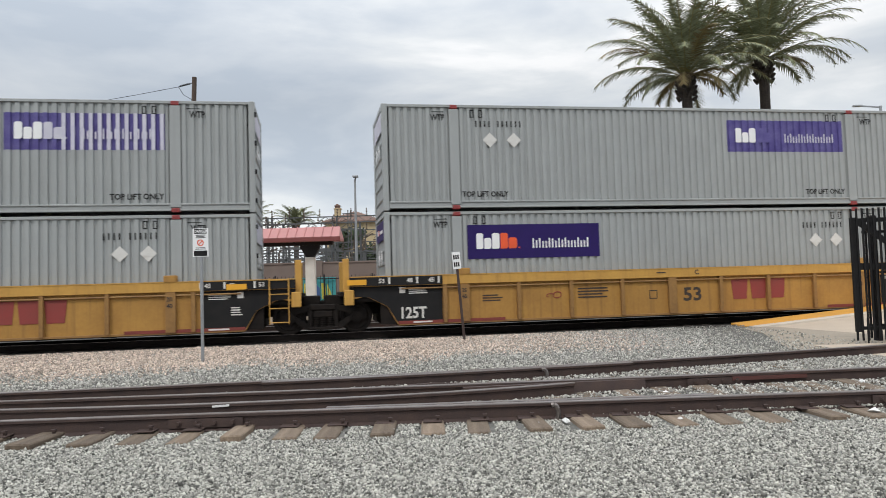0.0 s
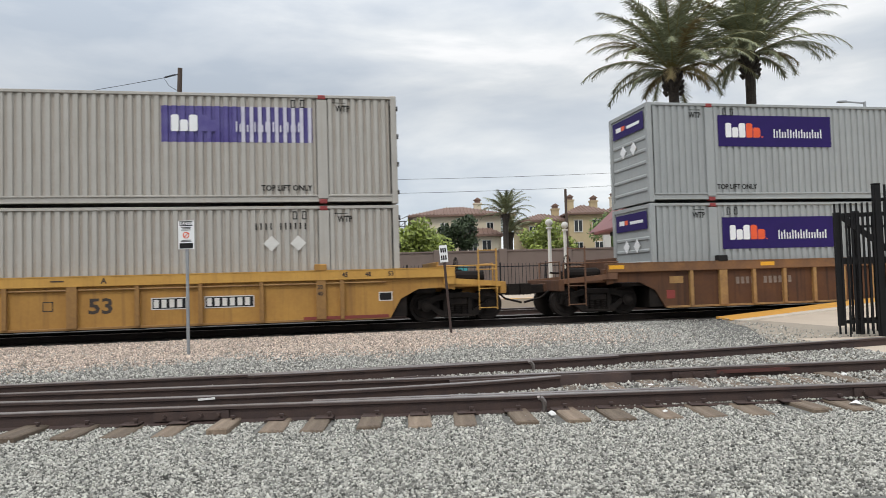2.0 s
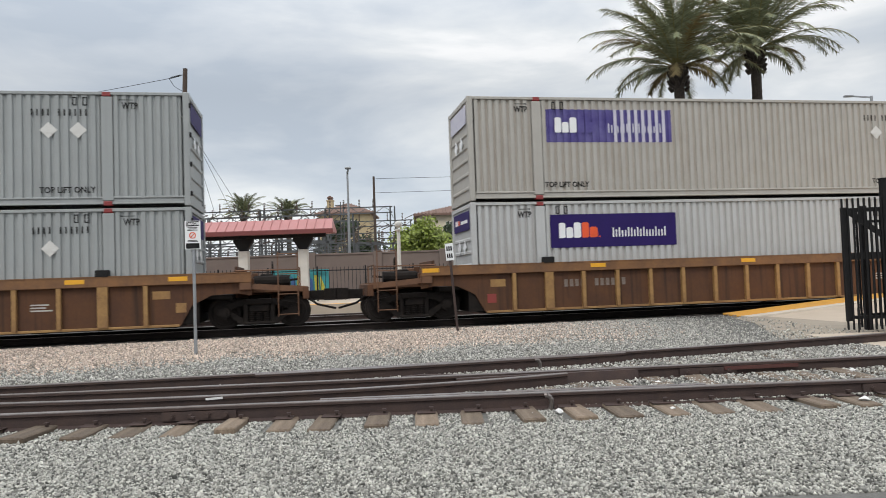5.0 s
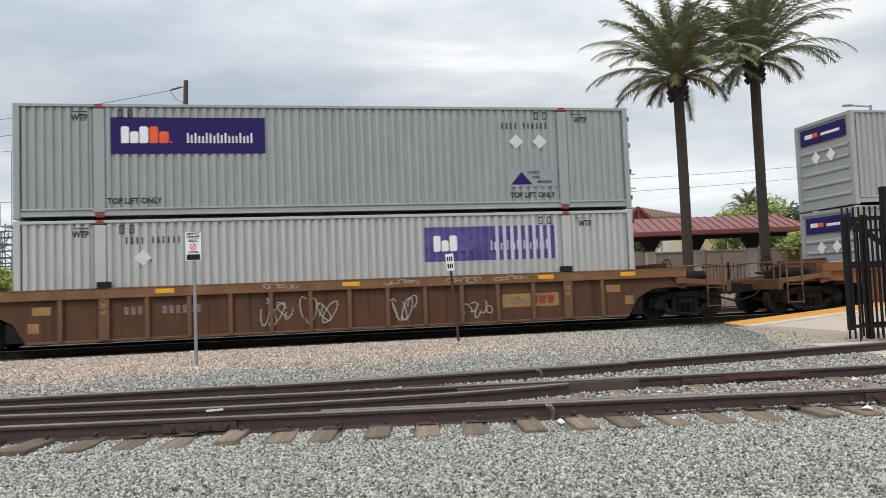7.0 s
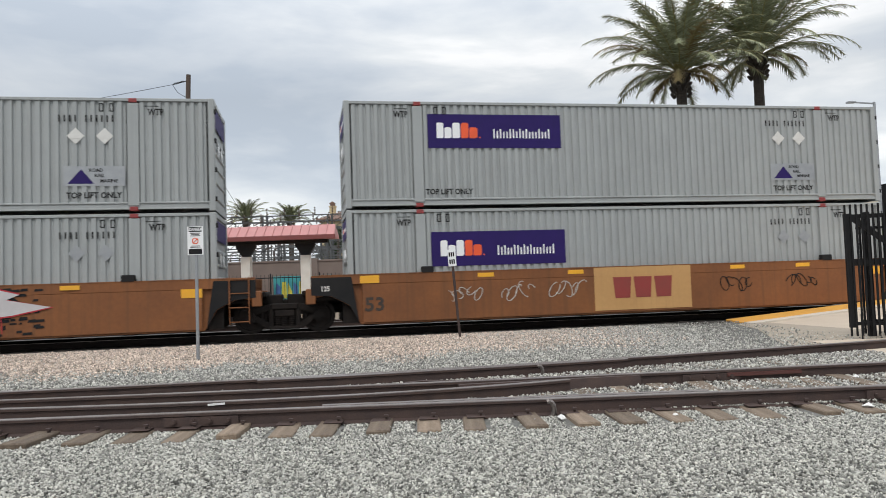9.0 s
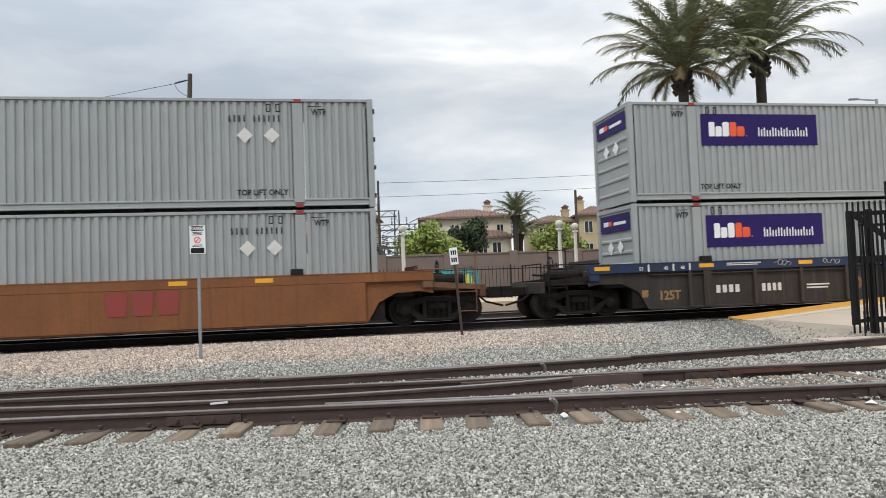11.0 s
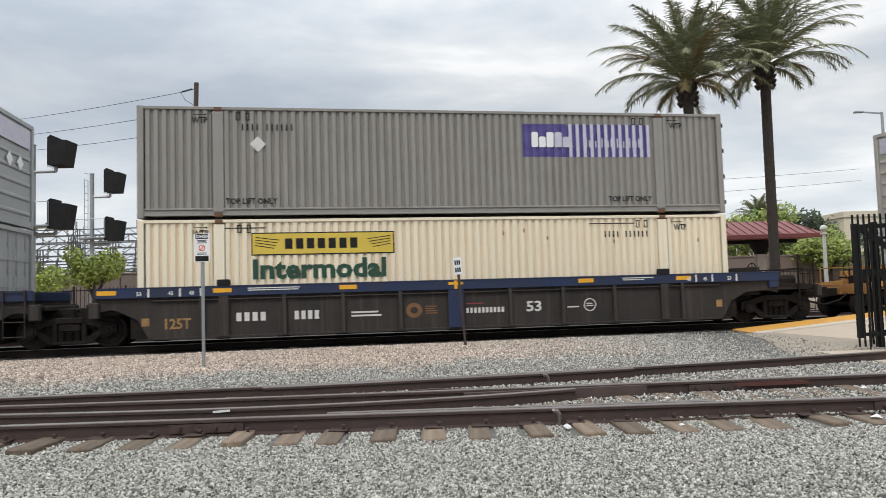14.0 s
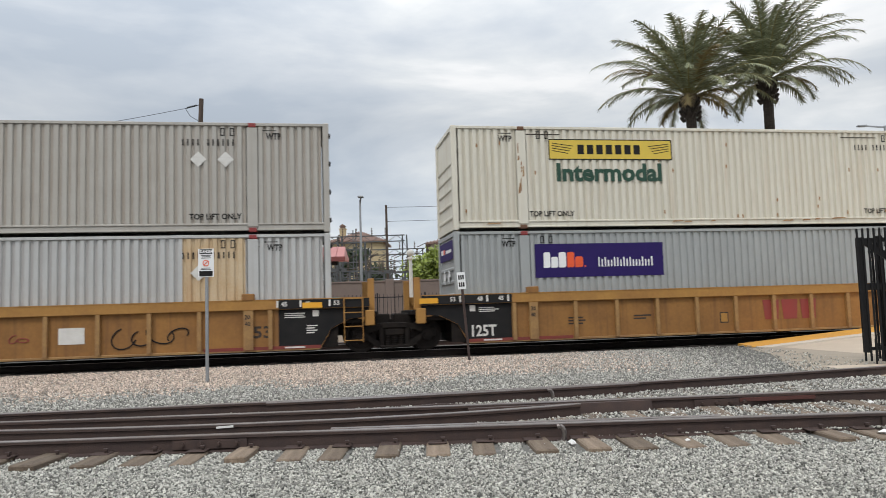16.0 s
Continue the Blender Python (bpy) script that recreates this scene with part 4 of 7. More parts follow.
# yellow three-unit car in front
for k, ends in ((0, (1,)), (1, (-1, 1)), (2, (-1,))):
    for m in ends:
        end_panel(CARS[k], m, big=m < 0)
for k in (0, 1, 2):
    c = CARS[k]
    words("53", 0.38, INK, c, (8.42, SKIN_Y - 0.006, 0.54), 1.15)
    words("CCA"[k], 0.14, INK, c, (8.75, CHORD_Y - 0.006, 1.27))
    small_print(c, 5.3, 0.95, 0.9, 4, INK, None, 0.08)
    small_print(c, 2.6, 0.85, 0.6, 3, INK, None, 0.07)
    scrawl(c, 4.4, 0.72, 0.4, 0.2, TTXRED, 40 + k, loops=2, r=0.014)
    patch(c, 7.4, 0.62, 0.24, 0.24, INK, None, "data_plate")
    patch(c, 7.425, 0.645, 0.19, 0.19, YELLOW, SKIN_Y - 0.009, "data_plate")
    post_marks(c)
    small_print(c, 7.6, 1.33, 0.45, 1, INK, ON_CHORD)
block_sign(CARS[1], 9.92, 0.53, 0.56, TTXRED)
block_sign(CARS[0], 9.92, 0.53, 0.56, TTXRED)
for a, n in ((9.95, 4), (11.22, 6)):
    patch(CARS[2], a - 0.06, 0.58, n * 0.185 + 0.1, 0.30, LABELW, None, "number_frame")
    patch(CARS[2], a - 0.035, 0.605, n * 0.185 + 0.05, 0.25, BLACK, SKIN_Y - 0.009, "number_plate")
    bars(CARS[2], a, 0.63, n, 0.2, LABELW, SKIN_Y - 0.014, 0.185)
patch(CARS[2], 15.55, 0.62, 0.36, 0.24, LABELW, None, "data_frame")
patch(CARS[2], 15.575, 0.645, 0.31, 0.19, BLACK, SKIN_Y - 0.009, "data_plate")
part("red_sill", Shape().box(13.6, SKIN_Y - 0.06, 0.19, LONG - 0.35, SKIN_Y - 0.05, 0.27), REDSILL, CARS[2])
for d, tx in ((0.35, "53"), (0.95, "48"), (1.55, "45")):
    words(tx, 0.12, INK, CARS[2], (LONG - d, CHORD_Y - 0.006, 1.28), 0.9)
# brown single cars
for k in (3, 4, 5, 6):
    c = CARS[k]
    reflectors(c, (-1.42, 3.3, 7.9, 13.2, 15.6))
    post_marks(c, OCHRERIB)
    bars(c, 2.55, 0.78, 4, 0.2, DIMCHALK, None, 0.16)
    bars(c, 3.45, 0.78, 6, 0.2, DIMCHALK, None, 0.16)
    patch(c, 0.45, 0.85, 0.42, 0.2, OCHRERIB, None, "data_plate")
    patch(c, 0.35, 0.42, 0.25, 0.24, TTXRED if k % 2 else OCHRERIB, None, "data_plate")
    patch(c, 15.2, 0.85, 0.42, 0.2, OCHRERIB, None, "data_plate")
    patch(c, 15.75, 0.5, 0.25, 0.24, OCHRERIB, None, "data_plate")
    small_print(c, 12.4, 0.8, 0.5, 3, CHALK, None, 0.07)
scrawl(CARS[3], 12.3, 0.45, 0.6, 0.5, CHALK, 3, loops=3, r=0.012)
scrawl(CARS[3], 6.6, 1.27, 0.9, 0.14, CHALK, 4, ON_CHORD, 5, 0.009)
scrawl(CARS[3], 9.7, 1.27, 0.9, 0.14, CHALK, 8, ON_CHORD, 5, 0.009)
for x, w, h, sd in ((5.85, 0.75, 0.75, 11), (6.85, 0.8, 0.8, 12), (9.1, 0.7, 0.7, 13), (11.15, 0.75, 0.45, 14)):
    scrawl(CARS[6], x, 0.35, w, h, CHALK, sd, loops=5, r=0.014)
for x, sd in ((5.9, 15), (9.0, 16), (10.7, 17), (12.0, 18)):
    scrawl(CARS[6], x, 1.27, 0.9, 0.14, CHALK, sd, ON_CHORD, 5, 0.009)
patch(CARS[6], 12.2, 0.55, 1.6, 0.36, OCHRERIB)
block_sign(CARS[6], 13.0, 0.62, 0.22, TTXRED)
# smooth brown cars
patch(CARS[7], 2.95, 0.60, 3.2, 0.36, BLACK, ON_CHORD)
bars(CARS[7], 3.25, 0.67, 4, 0.25, LABELW, ON_CHORD - 0.005, 0.26)
bars(CARS[7], 4.55, 0.67, 6, 0.25, LABELW, ON_CHORD - 0.005, 0.24)
words("53", 0.36, INK, CARS[7], (0.5, CHORD_Y - 0.006, 0.5), 1.1)
scrawl(CARS[7], 1.5, 0.75, 0.9, 0.45, CHALK, 91, ON_CHORD, 5, 0.013)


LETTERS = (
    ((0.60, 1.06), (1.10, 1.27), (1.32, 1.30), (1.40, 1.16), (1.32, 1.06), (1.42, 0.94), (1.20, 0.98)),
    ((1.34, 1.40), (1.72, 1.42), (2.06, 1.26), (2.26, 0.96), (2.18, 0.62), (1.98, 0.46), (1.86, 0.70), (1.22, 0.74), (1.16, 0.90), (1.48, 1.00)),
    ((2.36, 0.92), (2.50, 1.24), (2.82, 1.44), (3.10, 1.42), (2.96, 1.18), (3.06, 1.04), (3.14, 0.80), (3.00, 0.62), (2.90, 0.86), (2.66, 0.78), (2.40, 0.66)),
    ((3.10, 1.12), (3.20, 1.44), (3.40, 1.40), (3.52, 1.20), (3.78, 1.42), (3.92, 1.36), (3.70, 1.06), (3.86, 0.80), (3.74, 0.56), (3.56, 0.86), (3.40, 0.66), (3.18, 0.84)),
    ((3.98, 1.36), (4.16, 1.44), (4.26, 1.22), (4.10, 1.08), (4.34, 0.98), (4.40, 0.70), (4.12, 0.58), (3.92, 0.72), (4.02, 0.94), (3.90, 1.10)),
    ((4.36, 1.20), (4.62, 1.44), (4.90, 1.42), (5.06, 1.14), (5.36, 1.04), (5.20, 0.92), (4.92, 0.96), (4.98, 0.70), (4.74, 0.60), (4.66, 0.94), (4.44, 0.86)),
    ((5.10, 1.26), (5.62, 1.40), (6.30, 1.22), (6.00, 1.10), (7.00, 0.90), (6.10, 0.72), (5.40, 0.66), (5.16, 0.80), (5.60, 0.96), (5.40, 1.10)))


def burner(car, x, seed):
    """A large sprayed piece: grey ground, black splinters, pale letter forms edged in red."""
    rnd = random.Random(seed)
    y = CHORD_Y - 0.003

    def sprayed(name, o, depth, material, label=""):
        part(name, Shape().prism([(x + u, v) for u, v in o], "y", y - depth - 0.002, y - depth), material, car, label)

    top = [(0.35, 1.06)] + [(0.45 + k * 0.24, (1.30 if k % 2 else 1.43) - 0.06 * rnd.random()) for k in range(24)] + [(6.3, 1.05)]
    sprayed("sprayed_ground", top, 0.001, BLACK, "black sprayed background")
    for k in range(70):
        u = rnd.choice((rnd.uniform(-0.35, 1.0), rnd.uniform(5.6, 6.75)))
        v, a, b = rnd.uniform(0.26, 1.36), rnd.uniform(0.03, 0.14), rnd.uniform(0.02, 0.06)
        sprayed("sprayed_blot", ((u - a, v - b), (u + a, v - b * 0.7), (u + a * 0.9, v + b), (u - a * 0.8, v + b * 0.8)), 0.0032 + k * 0.00006, BLACK)
    sprayed("sprayed_band", ((0.05, 0.30), (0.72, 0.60), (1.25, 0.80), (5.55, 0.84), (5.72, 0.27), (0.95, 0.21)), 0.0105, GRAFGREY, "grey sprayed band")
    sprayed("sprayed_outline", ((-0.15, 0.38), (0.02, 0.44), (0.30, 0.37), (1.05, 0.32), (0.98, 0.20), (0.5, 0.26), (-0.10, 0.26)), 0.0135, GRAFRED, "red sprayed outline")
    for k, o in enumerate(LETTERS):
        cx, cz = sum(q[0] for q in o) / len(o), sum(q[1] for q in o) / len(o)
        wide = max(q[0] for q in o) - min(q[0] for q in o)
        sprayed("sprayed_outline", [(cx + (u - cx) * (1 + 0.09 / wide), min(1.445, cz + (v - cz) * 1.11)) for u, v in o], 0.016 + k * 0.0002, GRAFRED, "red sprayed outline")
        sprayed("sprayed_fill", o, 0.019 + k * 0.0002, GRAFWHITE, "pale sprayed fill")
        for q in range(3):
            a, b, c = cx + rnd.uniform(-0.28, 0.28) * wide, cz + rnd.uniform(-0.22, 0.22), rnd.uniform(0.04, 0.11)
            sprayed("sprayed_stroke", ((a - c, b), (a + c * 0.3, b + c * 1.3), (a + c, b + 0.02), (a + c * 0.2, b - c * 0.8)), 0.0225 + q * 0.0002, GRAFRED)
        a = cx + rnd.uniform(-0.2, 0.2)
        sprayed("sprayed_drip", ((a, 0.30), (a + 0.02, 0.30), (a + rnd.uniform(-0.15, 0.18), 0.66), (a - 0.02, 0.62)), 0.0135, GRAFRED)


burner(CARS[7], 5.3, 5)
reflectors(CARS[7], (1.8, 4.7))
for x in (7.25, 9.45, 12.5):
    patch(CARS[7], x, 1.29, 0.45, 0.11, SAFETY, CHORD_Y - 0.026, "reflector")
for k in (7, 8, 9):
    c = CARS[k]
    if k > 7:
        reflectors(c, (3.45, 6.0, 10.9, 13.0))
        patch(c, 0.3, 1.22, 0.5, 0.2, SAFETY, CHORD_Y - 0.004, "reflector")
    if k < 9:
        patch(c, 15.3, 1.0, 0.5, 0.22, SAFETY, CHORD_Y - 0.004, "reflector")
for c, m in ((CARS[7], 1), (CARS[8], -1), (CARS[8], 1), (CARS[9], -1)):
    x = 0 if m < 0 else LONG
    o = [(-0.96, 1.4), (-0.96, 0.95), (-0.45, 0.91), (0.02, 0.67), (0.25, 0.22), (0.08, 1.4)]
    part("black_panel", Shape().prism([(x - m * u, v) for u, v in o], "y", CHORD_Y - 0.006, CHORD_Y - 0.001), BLACK, c, "black painted end panel")
words("125", 0.13, LABELW, CARS[8], (-0.72, CHORD_Y - 0.009, 1.05), 0.9)
words("53", 0.36, INK, CARS[8], (0.4, CHORD_Y - 0.004, 0.5), 1.1)
patch(CARS[8], 6.75, 0.25, 2.9, 0.95, TANPANEL, CHORD_Y - 0.0)
patch(CARS[8], 6.75, 1.2, 2.9, 0.24, TANPANEL, CHORD_Y - 0.003)
block_sign(CARS[8], 7.3, 0.58, 0.58, TTXRED, CHORD_Y - 0.008)
for x, sd, mt in ((2.6, 31, CHALK), (4.1, 32, CHALK), (5.5, 33, CHALK), (10.6, 34, BLACK), (12.7, 35, BLACK)):
    scrawl(CARS[8], x, 0.65, 0.95, 0.45, mt, sd, CHORD_Y - 0.004, 5, 0.013)
block_sign(CARS[9], 9.4, 0.58, 0.58, TTXRED, CHORD_Y - 0.008)
# charcoal and blue cars
for k in (10, 11, 12):
    c = CARS[k]
    reflectors(c, (-1.3 if k == 10 else -0.9, 1.85, 5.0, 11.5, 14.4))
    bars(c, 2.4, 0.55, 4, 0.22, LABELW, None, 0.2)
    bars(c, 3.85, 0.55, 4, 0.22, LABELW, None, 0.17)
    s = Shape()
    ring(s, 6.95, SKIN_Y - 0.008, 0.68, 0.22, 0.2, 0.45)
    part("round_emblem", s, ORANGERIB, c, "orange round emblem")
    small_print(c, 7.25, 0.76, 0.35, 4, ORANGERIB, None, 0.06)
    bars(c, 8.36, 0.56, 10, 0.14, LABELW, None, 0.108)
    small_print(c, 8.36, 0.80, 0.5, 1, TTXRED)
    words("53", 0.28, LABELW, c, (11.45 if k == 11 else 10.02, SKIN_Y - 0.006, 0.56), 1.2)
    s = Shape()
    ring(s, 10.3 if k == 11 else 11.85, SKIN_Y - 0.008, 0.68, 0.18, 0.18, 0.85)
    part("round_stamp", s, LABELW, c)
    small_print(c, 10.2 if k == 11 else 11.75, 0.7, 0.2, 2, LABELW)
    small_print(c, 11.2, 0.62, 0.4, 1, LABELW)
    small_print(c, 5.3, 0.66, 0.9, 2, LABELW, None, 0.09)
    patch(c, 7.86, 0.2, 0.42, 1.0, BLUE, CHORD_Y + 0.002, "blue_post")
    patch(c, 8.03, 1.22, 0.08, 0.26, SAFETY, CHORD_Y - 0.004, "reflector")
    patch(c, 7.87, 1.33, 0.4, 0.07, SAFETY, CHORD_Y - 0.007, "reflector")
    for d, tx in ((0.1, "53"), (0.85, "45"), (1.35, "48")):
        for x in (d, LONG - d):
            words(tx, 0.1, LABELW, c, (x - 0.08, CHORD_Y - 0.006, 1.26), 0.9)
            patch(c, x + 0.18, 1.22, 0.05, 0.2, LABELW, ON_CHORD, "length_tick")
    small_print(c, 2.7, 1.37, 1.3, 2, LABELW, ON_CHORD, 0.05)
    small_print(c, 12.8, 1.37, 1.0, 2, LABELW, ON_CHORD, 0.05)
    patch(c, 0.12, 0.5, 0.18, 0.2, OCHRERIB, None, "data_plate")
    patch(c, LONG - 0.5, 0.5, 0.18, 0.2, OCHRERIB, None, "data_plate")
    words("125T", 0.26, OCHRERIB, c, (0.62, SKIN_Y - 0.006, 0.42), 0.9)
for x, sd in ((4.2, 51), (5.8, 52), (7.0, 53), (9.6, 54)):
    scrawl(CARS[10], x, 1.27, 0.55, 0.15, CHALK, sd, ON_CHORD, 4, 0.008)
# yellow cars at the rear
end_panel(CARS[13], 1, False)
end_panel(CARS[14], -1, True)
words("53", 0.30, INK, CARS[13], (LONG - 2.0, SKIN_Y - 0.006, 0.5), 1.2)
scrawl(CARS[13], LONG - 5.3, 0.3, 1.7, 0.6, BLACK, 61, loops=4, r=0.022)
patch(CARS[13], LONG - 6.6, 0.5, 0.6, 0.4, LABELW, None, "data_plate")
scrawl(CARS[13], LONG - 7.7, 0.55, 0.4, 0.2, TTXRED, 62, loops=2, r=0.014)
bars(CARS[13], 2.6, 0.8, 4, 0.2, LABELW, None, 0.16)
bars(CARS[13], 3.5, 0.8, 6, 0.2, LABELW, None, 0.16)
for k in (13, 14):
    post_marks(CARS[k])
    small_print(CARS[k], 3.1, 0.72, 0.5, 3, INK, None, 0.08)
    small_print(CARS[k], 5.0, 0.72, 0.6, 2, INK, None, 0.08)
block_sign(CARS[14], 8.95, 0.5, 0.56, TTXRED)
patch(CARS[14], 7.6, 0.45, 0.26, 0.3, INK, None, "data_plate")
patch(CARS[14], 7.63, 0.48, 0.2, 0.24, YELLOW, SKIN_Y - 0.009, "data_plate")

# rust-stained bay of the pale box near the rear
part("rusty_bay", sheet(*BAYS[1], 0.26, TALL - 0.1, CREST - 0.003, x_from=POSTS[1] - 1.75, x_to=POSTS[1] - 0.2), TANSTREAK, BOXES[26], "rust-stained panel")
# cream boxes: a yellow sign with bars, a green word below
for box in (BOXES[24], BOXES[29]):
    x0, w, y = POSTS[0] + 0.80, 3.7, CREST - 0.004
    part("sign_panel", Shape().box(x0, y - 0.003, TALL - 0.95, x0 + w, y, TALL - 0.36), BLACK, box)
    part("sign_panel", Shape().box(x0 + 0.03, y - 0.006, TALL - 0.92, x0 + w - 0.03, y - 0.003, TALL - 0.39), SIGNYEL, box, "yellow sign panel with black bars")
    for k in range(7):
        part("number_bar", Shape().box(x0 + 0.85 + k * 0.28, y - 0.009, TALL - 0.79, x0 + 1.04 + k * 0.28, y - 0.006, TALL - 0.52), BLACK, box)
    for m, c in ((1, x0 + 0.1), (-1, x0 + w - 0.1)):
        for k in range(4):
            part("scroll_line", Shape().bar((c, y - 0.008, TALL - 0.48 - k * 0.07), (c + m * (0.62 - k * 0.05), y - 0.008, TALL - 0.56 - k * 0.07), 0.003, 0.02), BLACK, box)
    words("Intermodal", 0.50, GREEN, box, (x0 + (0.0 if box is BOXES[24] else 0.18), y - 0.004, TALL - 1.54), 1.15 if box is BOXES[24] else 1.05, heavy=0.05)
    small_print(box, POSTS[0] + 0.15, TALL - 0.25, 1.2, 1, INK, CREST - 0.003)
    small_print(box, POSTS[1] - 2.2, TALL - 0.25, 1.6, 1, INK, CREST - 0.003)
RUSTPATCH = mat("rust_stain", (0.22, 0.09, 0.03), 0.85, dark=(0.40, 0.28, 0.15), scale=5, amount=1.0, bump=0.1)
for box, n in ((BOXES[24], 26), (BOXES[29], 30)):
    r2 = random.Random(n)
    for k in range(n):
        x, z = r2.uniform(0.3, LONG - 0.5), r2.choice((r2.uniform(0.2, 0.5), r2.uniform(0.5, 2.5)))
        part("rust_spot", lambda: Shape().prism([(0, 0), (0.03, -0.05), (0.05, 0.01), (0.045, 0.07), (0.01, 0.09)], "y", -0.004, 0), RUSTPATCH, box, key="spot", at=(x, CREST - 0.001, z))

r4 = random.Random(12)
for k in range(16):
    x = POSTS[0] + r4.uniform(-0.12, 0.08) if k < 7 else r4.uniform(0.1, LONG - 0.4)
    z, high = (r4.uniform(0.2, 2.3), r4.uniform(0.12, 0.45)) if k < 7 else (r4.uniform(0.13, 0.2), 0.05)
    wide = r4.uniform(0.03, 0.06) if k < 7 else r4.uniform(0.15, 0.5)
    part("rust_streak", Shape().prism([(x, z), (x + wide, z + 0.02), (x + wide * 0.9, z + high), (x + wide * 0.2, z + high * 0.9)], "y", SIDE + 0.001, SIDE + 0.005), RUSTPATCH, BOXES[29])

# ---- ground, tracks ----
g = Shape()
g.add([(-1500, -600, 0), (1500, -600, 0), (1500, 2500, 0), (-1500, 2500, 0)], [(0, 1, 2, 3)])
tagged(part("ground", g, SOIL), "grey ballast and dirt ground", "ground", kind="structure")

RAIL_POLY = [(-0.07, 0), (0.07, 0), (0.07, 0.012), (0.012, 0.03), (0.012, 0.125), (0.036, 0.135), (0.036, 0.158), (-0.036, 0.158), (-0.036, 0.135), (-0.012, 0.125), (-0.012, 0.03), (-0.07, 0.012)]
RAIL_TOP = [(-0.034, 0.1575), (0.034, 0.1575), (0.034, 0.166), (0.026, 0.172), (-0.026, 0.172), (-0.034, 0.166)]


def sweep(poly, path):
    """A section (across, up) carried along a path of (x, y, z)."""
    s = Shape()
    rings = []
    for i, p in enumerate(path):
        a, b = Vector(path[max(0, i - 1)]), Vector(path[min(len(path) - 1, i + 1)])
        d = (b - a).normalized()
        n = Vector((-d.y, d.x, 0)).normalized()
        rings.append([Vector(p) + n * u + Vector((0, 0, v)) for u, v in poly])
    n = len(poly)
    verts = [q for r in rings for q in r]
    faces = [tuple(range(n))[::-1], tuple(range(len(verts) - n, len(verts)))]
    for k in range(len(rings) - 1):
        faces += [(k * n + i, k * n + (i + 1) % n, (k + 1) * n + (i + 1) % n, (k + 1) * n + i) for i in range(n)]
    return s.add(verts, faces)


def smooth_path(pts, z, n=40):
    """A smooth line through a few plan points."""
    xs = np.array([p[0] for p in pts], float)
    ys = np.array([p[1] for p in pts], float)
    c = np.polyfit(xs, ys, min(3, len(pts) - 1))
    return [(x, float(np.polyval(c, x)), z) for x in np.linspace(xs[0], xs[-1], n)]


def rail(track, path, label="", web=RAILWEB):
    r = part("rail", sweep(RAIL_POLY, path), web, track, label)
    part("rail_head", sweep(RAIL_TOP, path), RAILTOP, r)
    return r


siding = empty("siding_track", Matrix(), "rusty yard tracks joining at a turnout, wooden ties", "railway track", kind="structure")
PATHS = dict(
    near=smooth_path([(-14, 6.88), (-4.2, 7.2), (0, 7.34), (4.05, 7.4), (14, 7.55)], 0.003),
    mid=smooth_path([(-14, 8.4), (-5.15, 8.65), (-2.8, 8.66), (0, 8.83), (5, 9.24), (14, 10.2)], 0.003),
    inner=smooth_path([(-14, 7.7), (-4.7, 7.92), (-2.6, 7.97), (-0.5, 8.1), (0.8, 8.45), (1.5, 8.72)], 0.003),
    far=smooth_path([(-14, 9.35), (-5.6, 9.5), (-3.1, 9.6), (0, 10.18), (2.75, 10.83), (6.46, 11.96), (14, 14.7)], 0.003))
for name, path in PATHS.items():
    rail(siding, path)


def side_step(path, off, x0, x1):
    """The stretch of a path from x0 to x1, moved across by off."""
    xs, ys = [p[0] for p in path], [p[1] for p in path]
    return [(x, float(np.interp(x, xs, ys)) + off, path[0][2]) for x in np.linspace(x0, x1, 10)]


def joint_bar(key, x, long=0.72):
    p = side_step(PATHS[key], 0, x - long / 2, x + long / 2)
    a, b = p[0], p[-1]
    jb = part("joint_bar", Shape().bar((a[0], a[1] - 0.028, 0.085), (b[0], b[1] - 0.028, 0.085), 0.03, 0.085), RAILWEB, siding)
    for k in range(4):
        f = 0.14 + 0.24 * k
        c = Vector(a).lerp(Vector(b), f)
        part("bolt", lambda: Shape().tube((0, 0, 0), (0, -0.035, 0), 0.02, n=6).tube((0, 0, 0), (0, -0.015, 0), 0.028, n=8), RAILWEB, jb, key="bolt", at=(c[0], c[1] - 0.043, 0.088))


joint_bar("near", -2.35)
joint_bar("far", -2.0)
joint_bar("mid", 3.3)
joint_bar("near", 4.6)
rail(siding, side_step(PATHS["near"], 0.125, -1.2, 2.7), "short guard rail beside the running rail")
rail(siding, side_step(PATHS["far"], -0.13, -2.4, 2.7), "short guard rail beside the running rail")
fx = side_step(PATHS["mid"], -0.06, 0.2, 2.4)
part("frog", sweep([(-0.05, 0.0), (0.07, 0.0), (0.05, 0.15), (-0.02, 0.15)], [(p[0], p[1] - 0.12 * (1 - k / 9), 0.003) for k, p in enumerate(fx)]), RAILWEB, siding, "worn cast frog of the turnout")
part("wing_rail", sweep(RAIL_POLY, [(-0.45, 9.0, 0.003), (-0.2, 9.12, 0.003), (0.35, 8.98, 0.003), (2.3, 9.12, 0.003)]), RAILWEB, siding)
p = side_step(PATHS["mid"], -0.04, 3.5, 4.45)
part("rusty_bar", Shape().bar((p[0][0], p[0][1], 0.11), (p[-1][0], p[-1][1], 0.11), 0.03, 0.045), mat("dark_red_rust", (0.095, 0.032, 0.026), 0.85, dark=(0.05, 0.026, 0.022), scale=6, bump=0.2), siding, "red-rusted bar bolted along the rail")
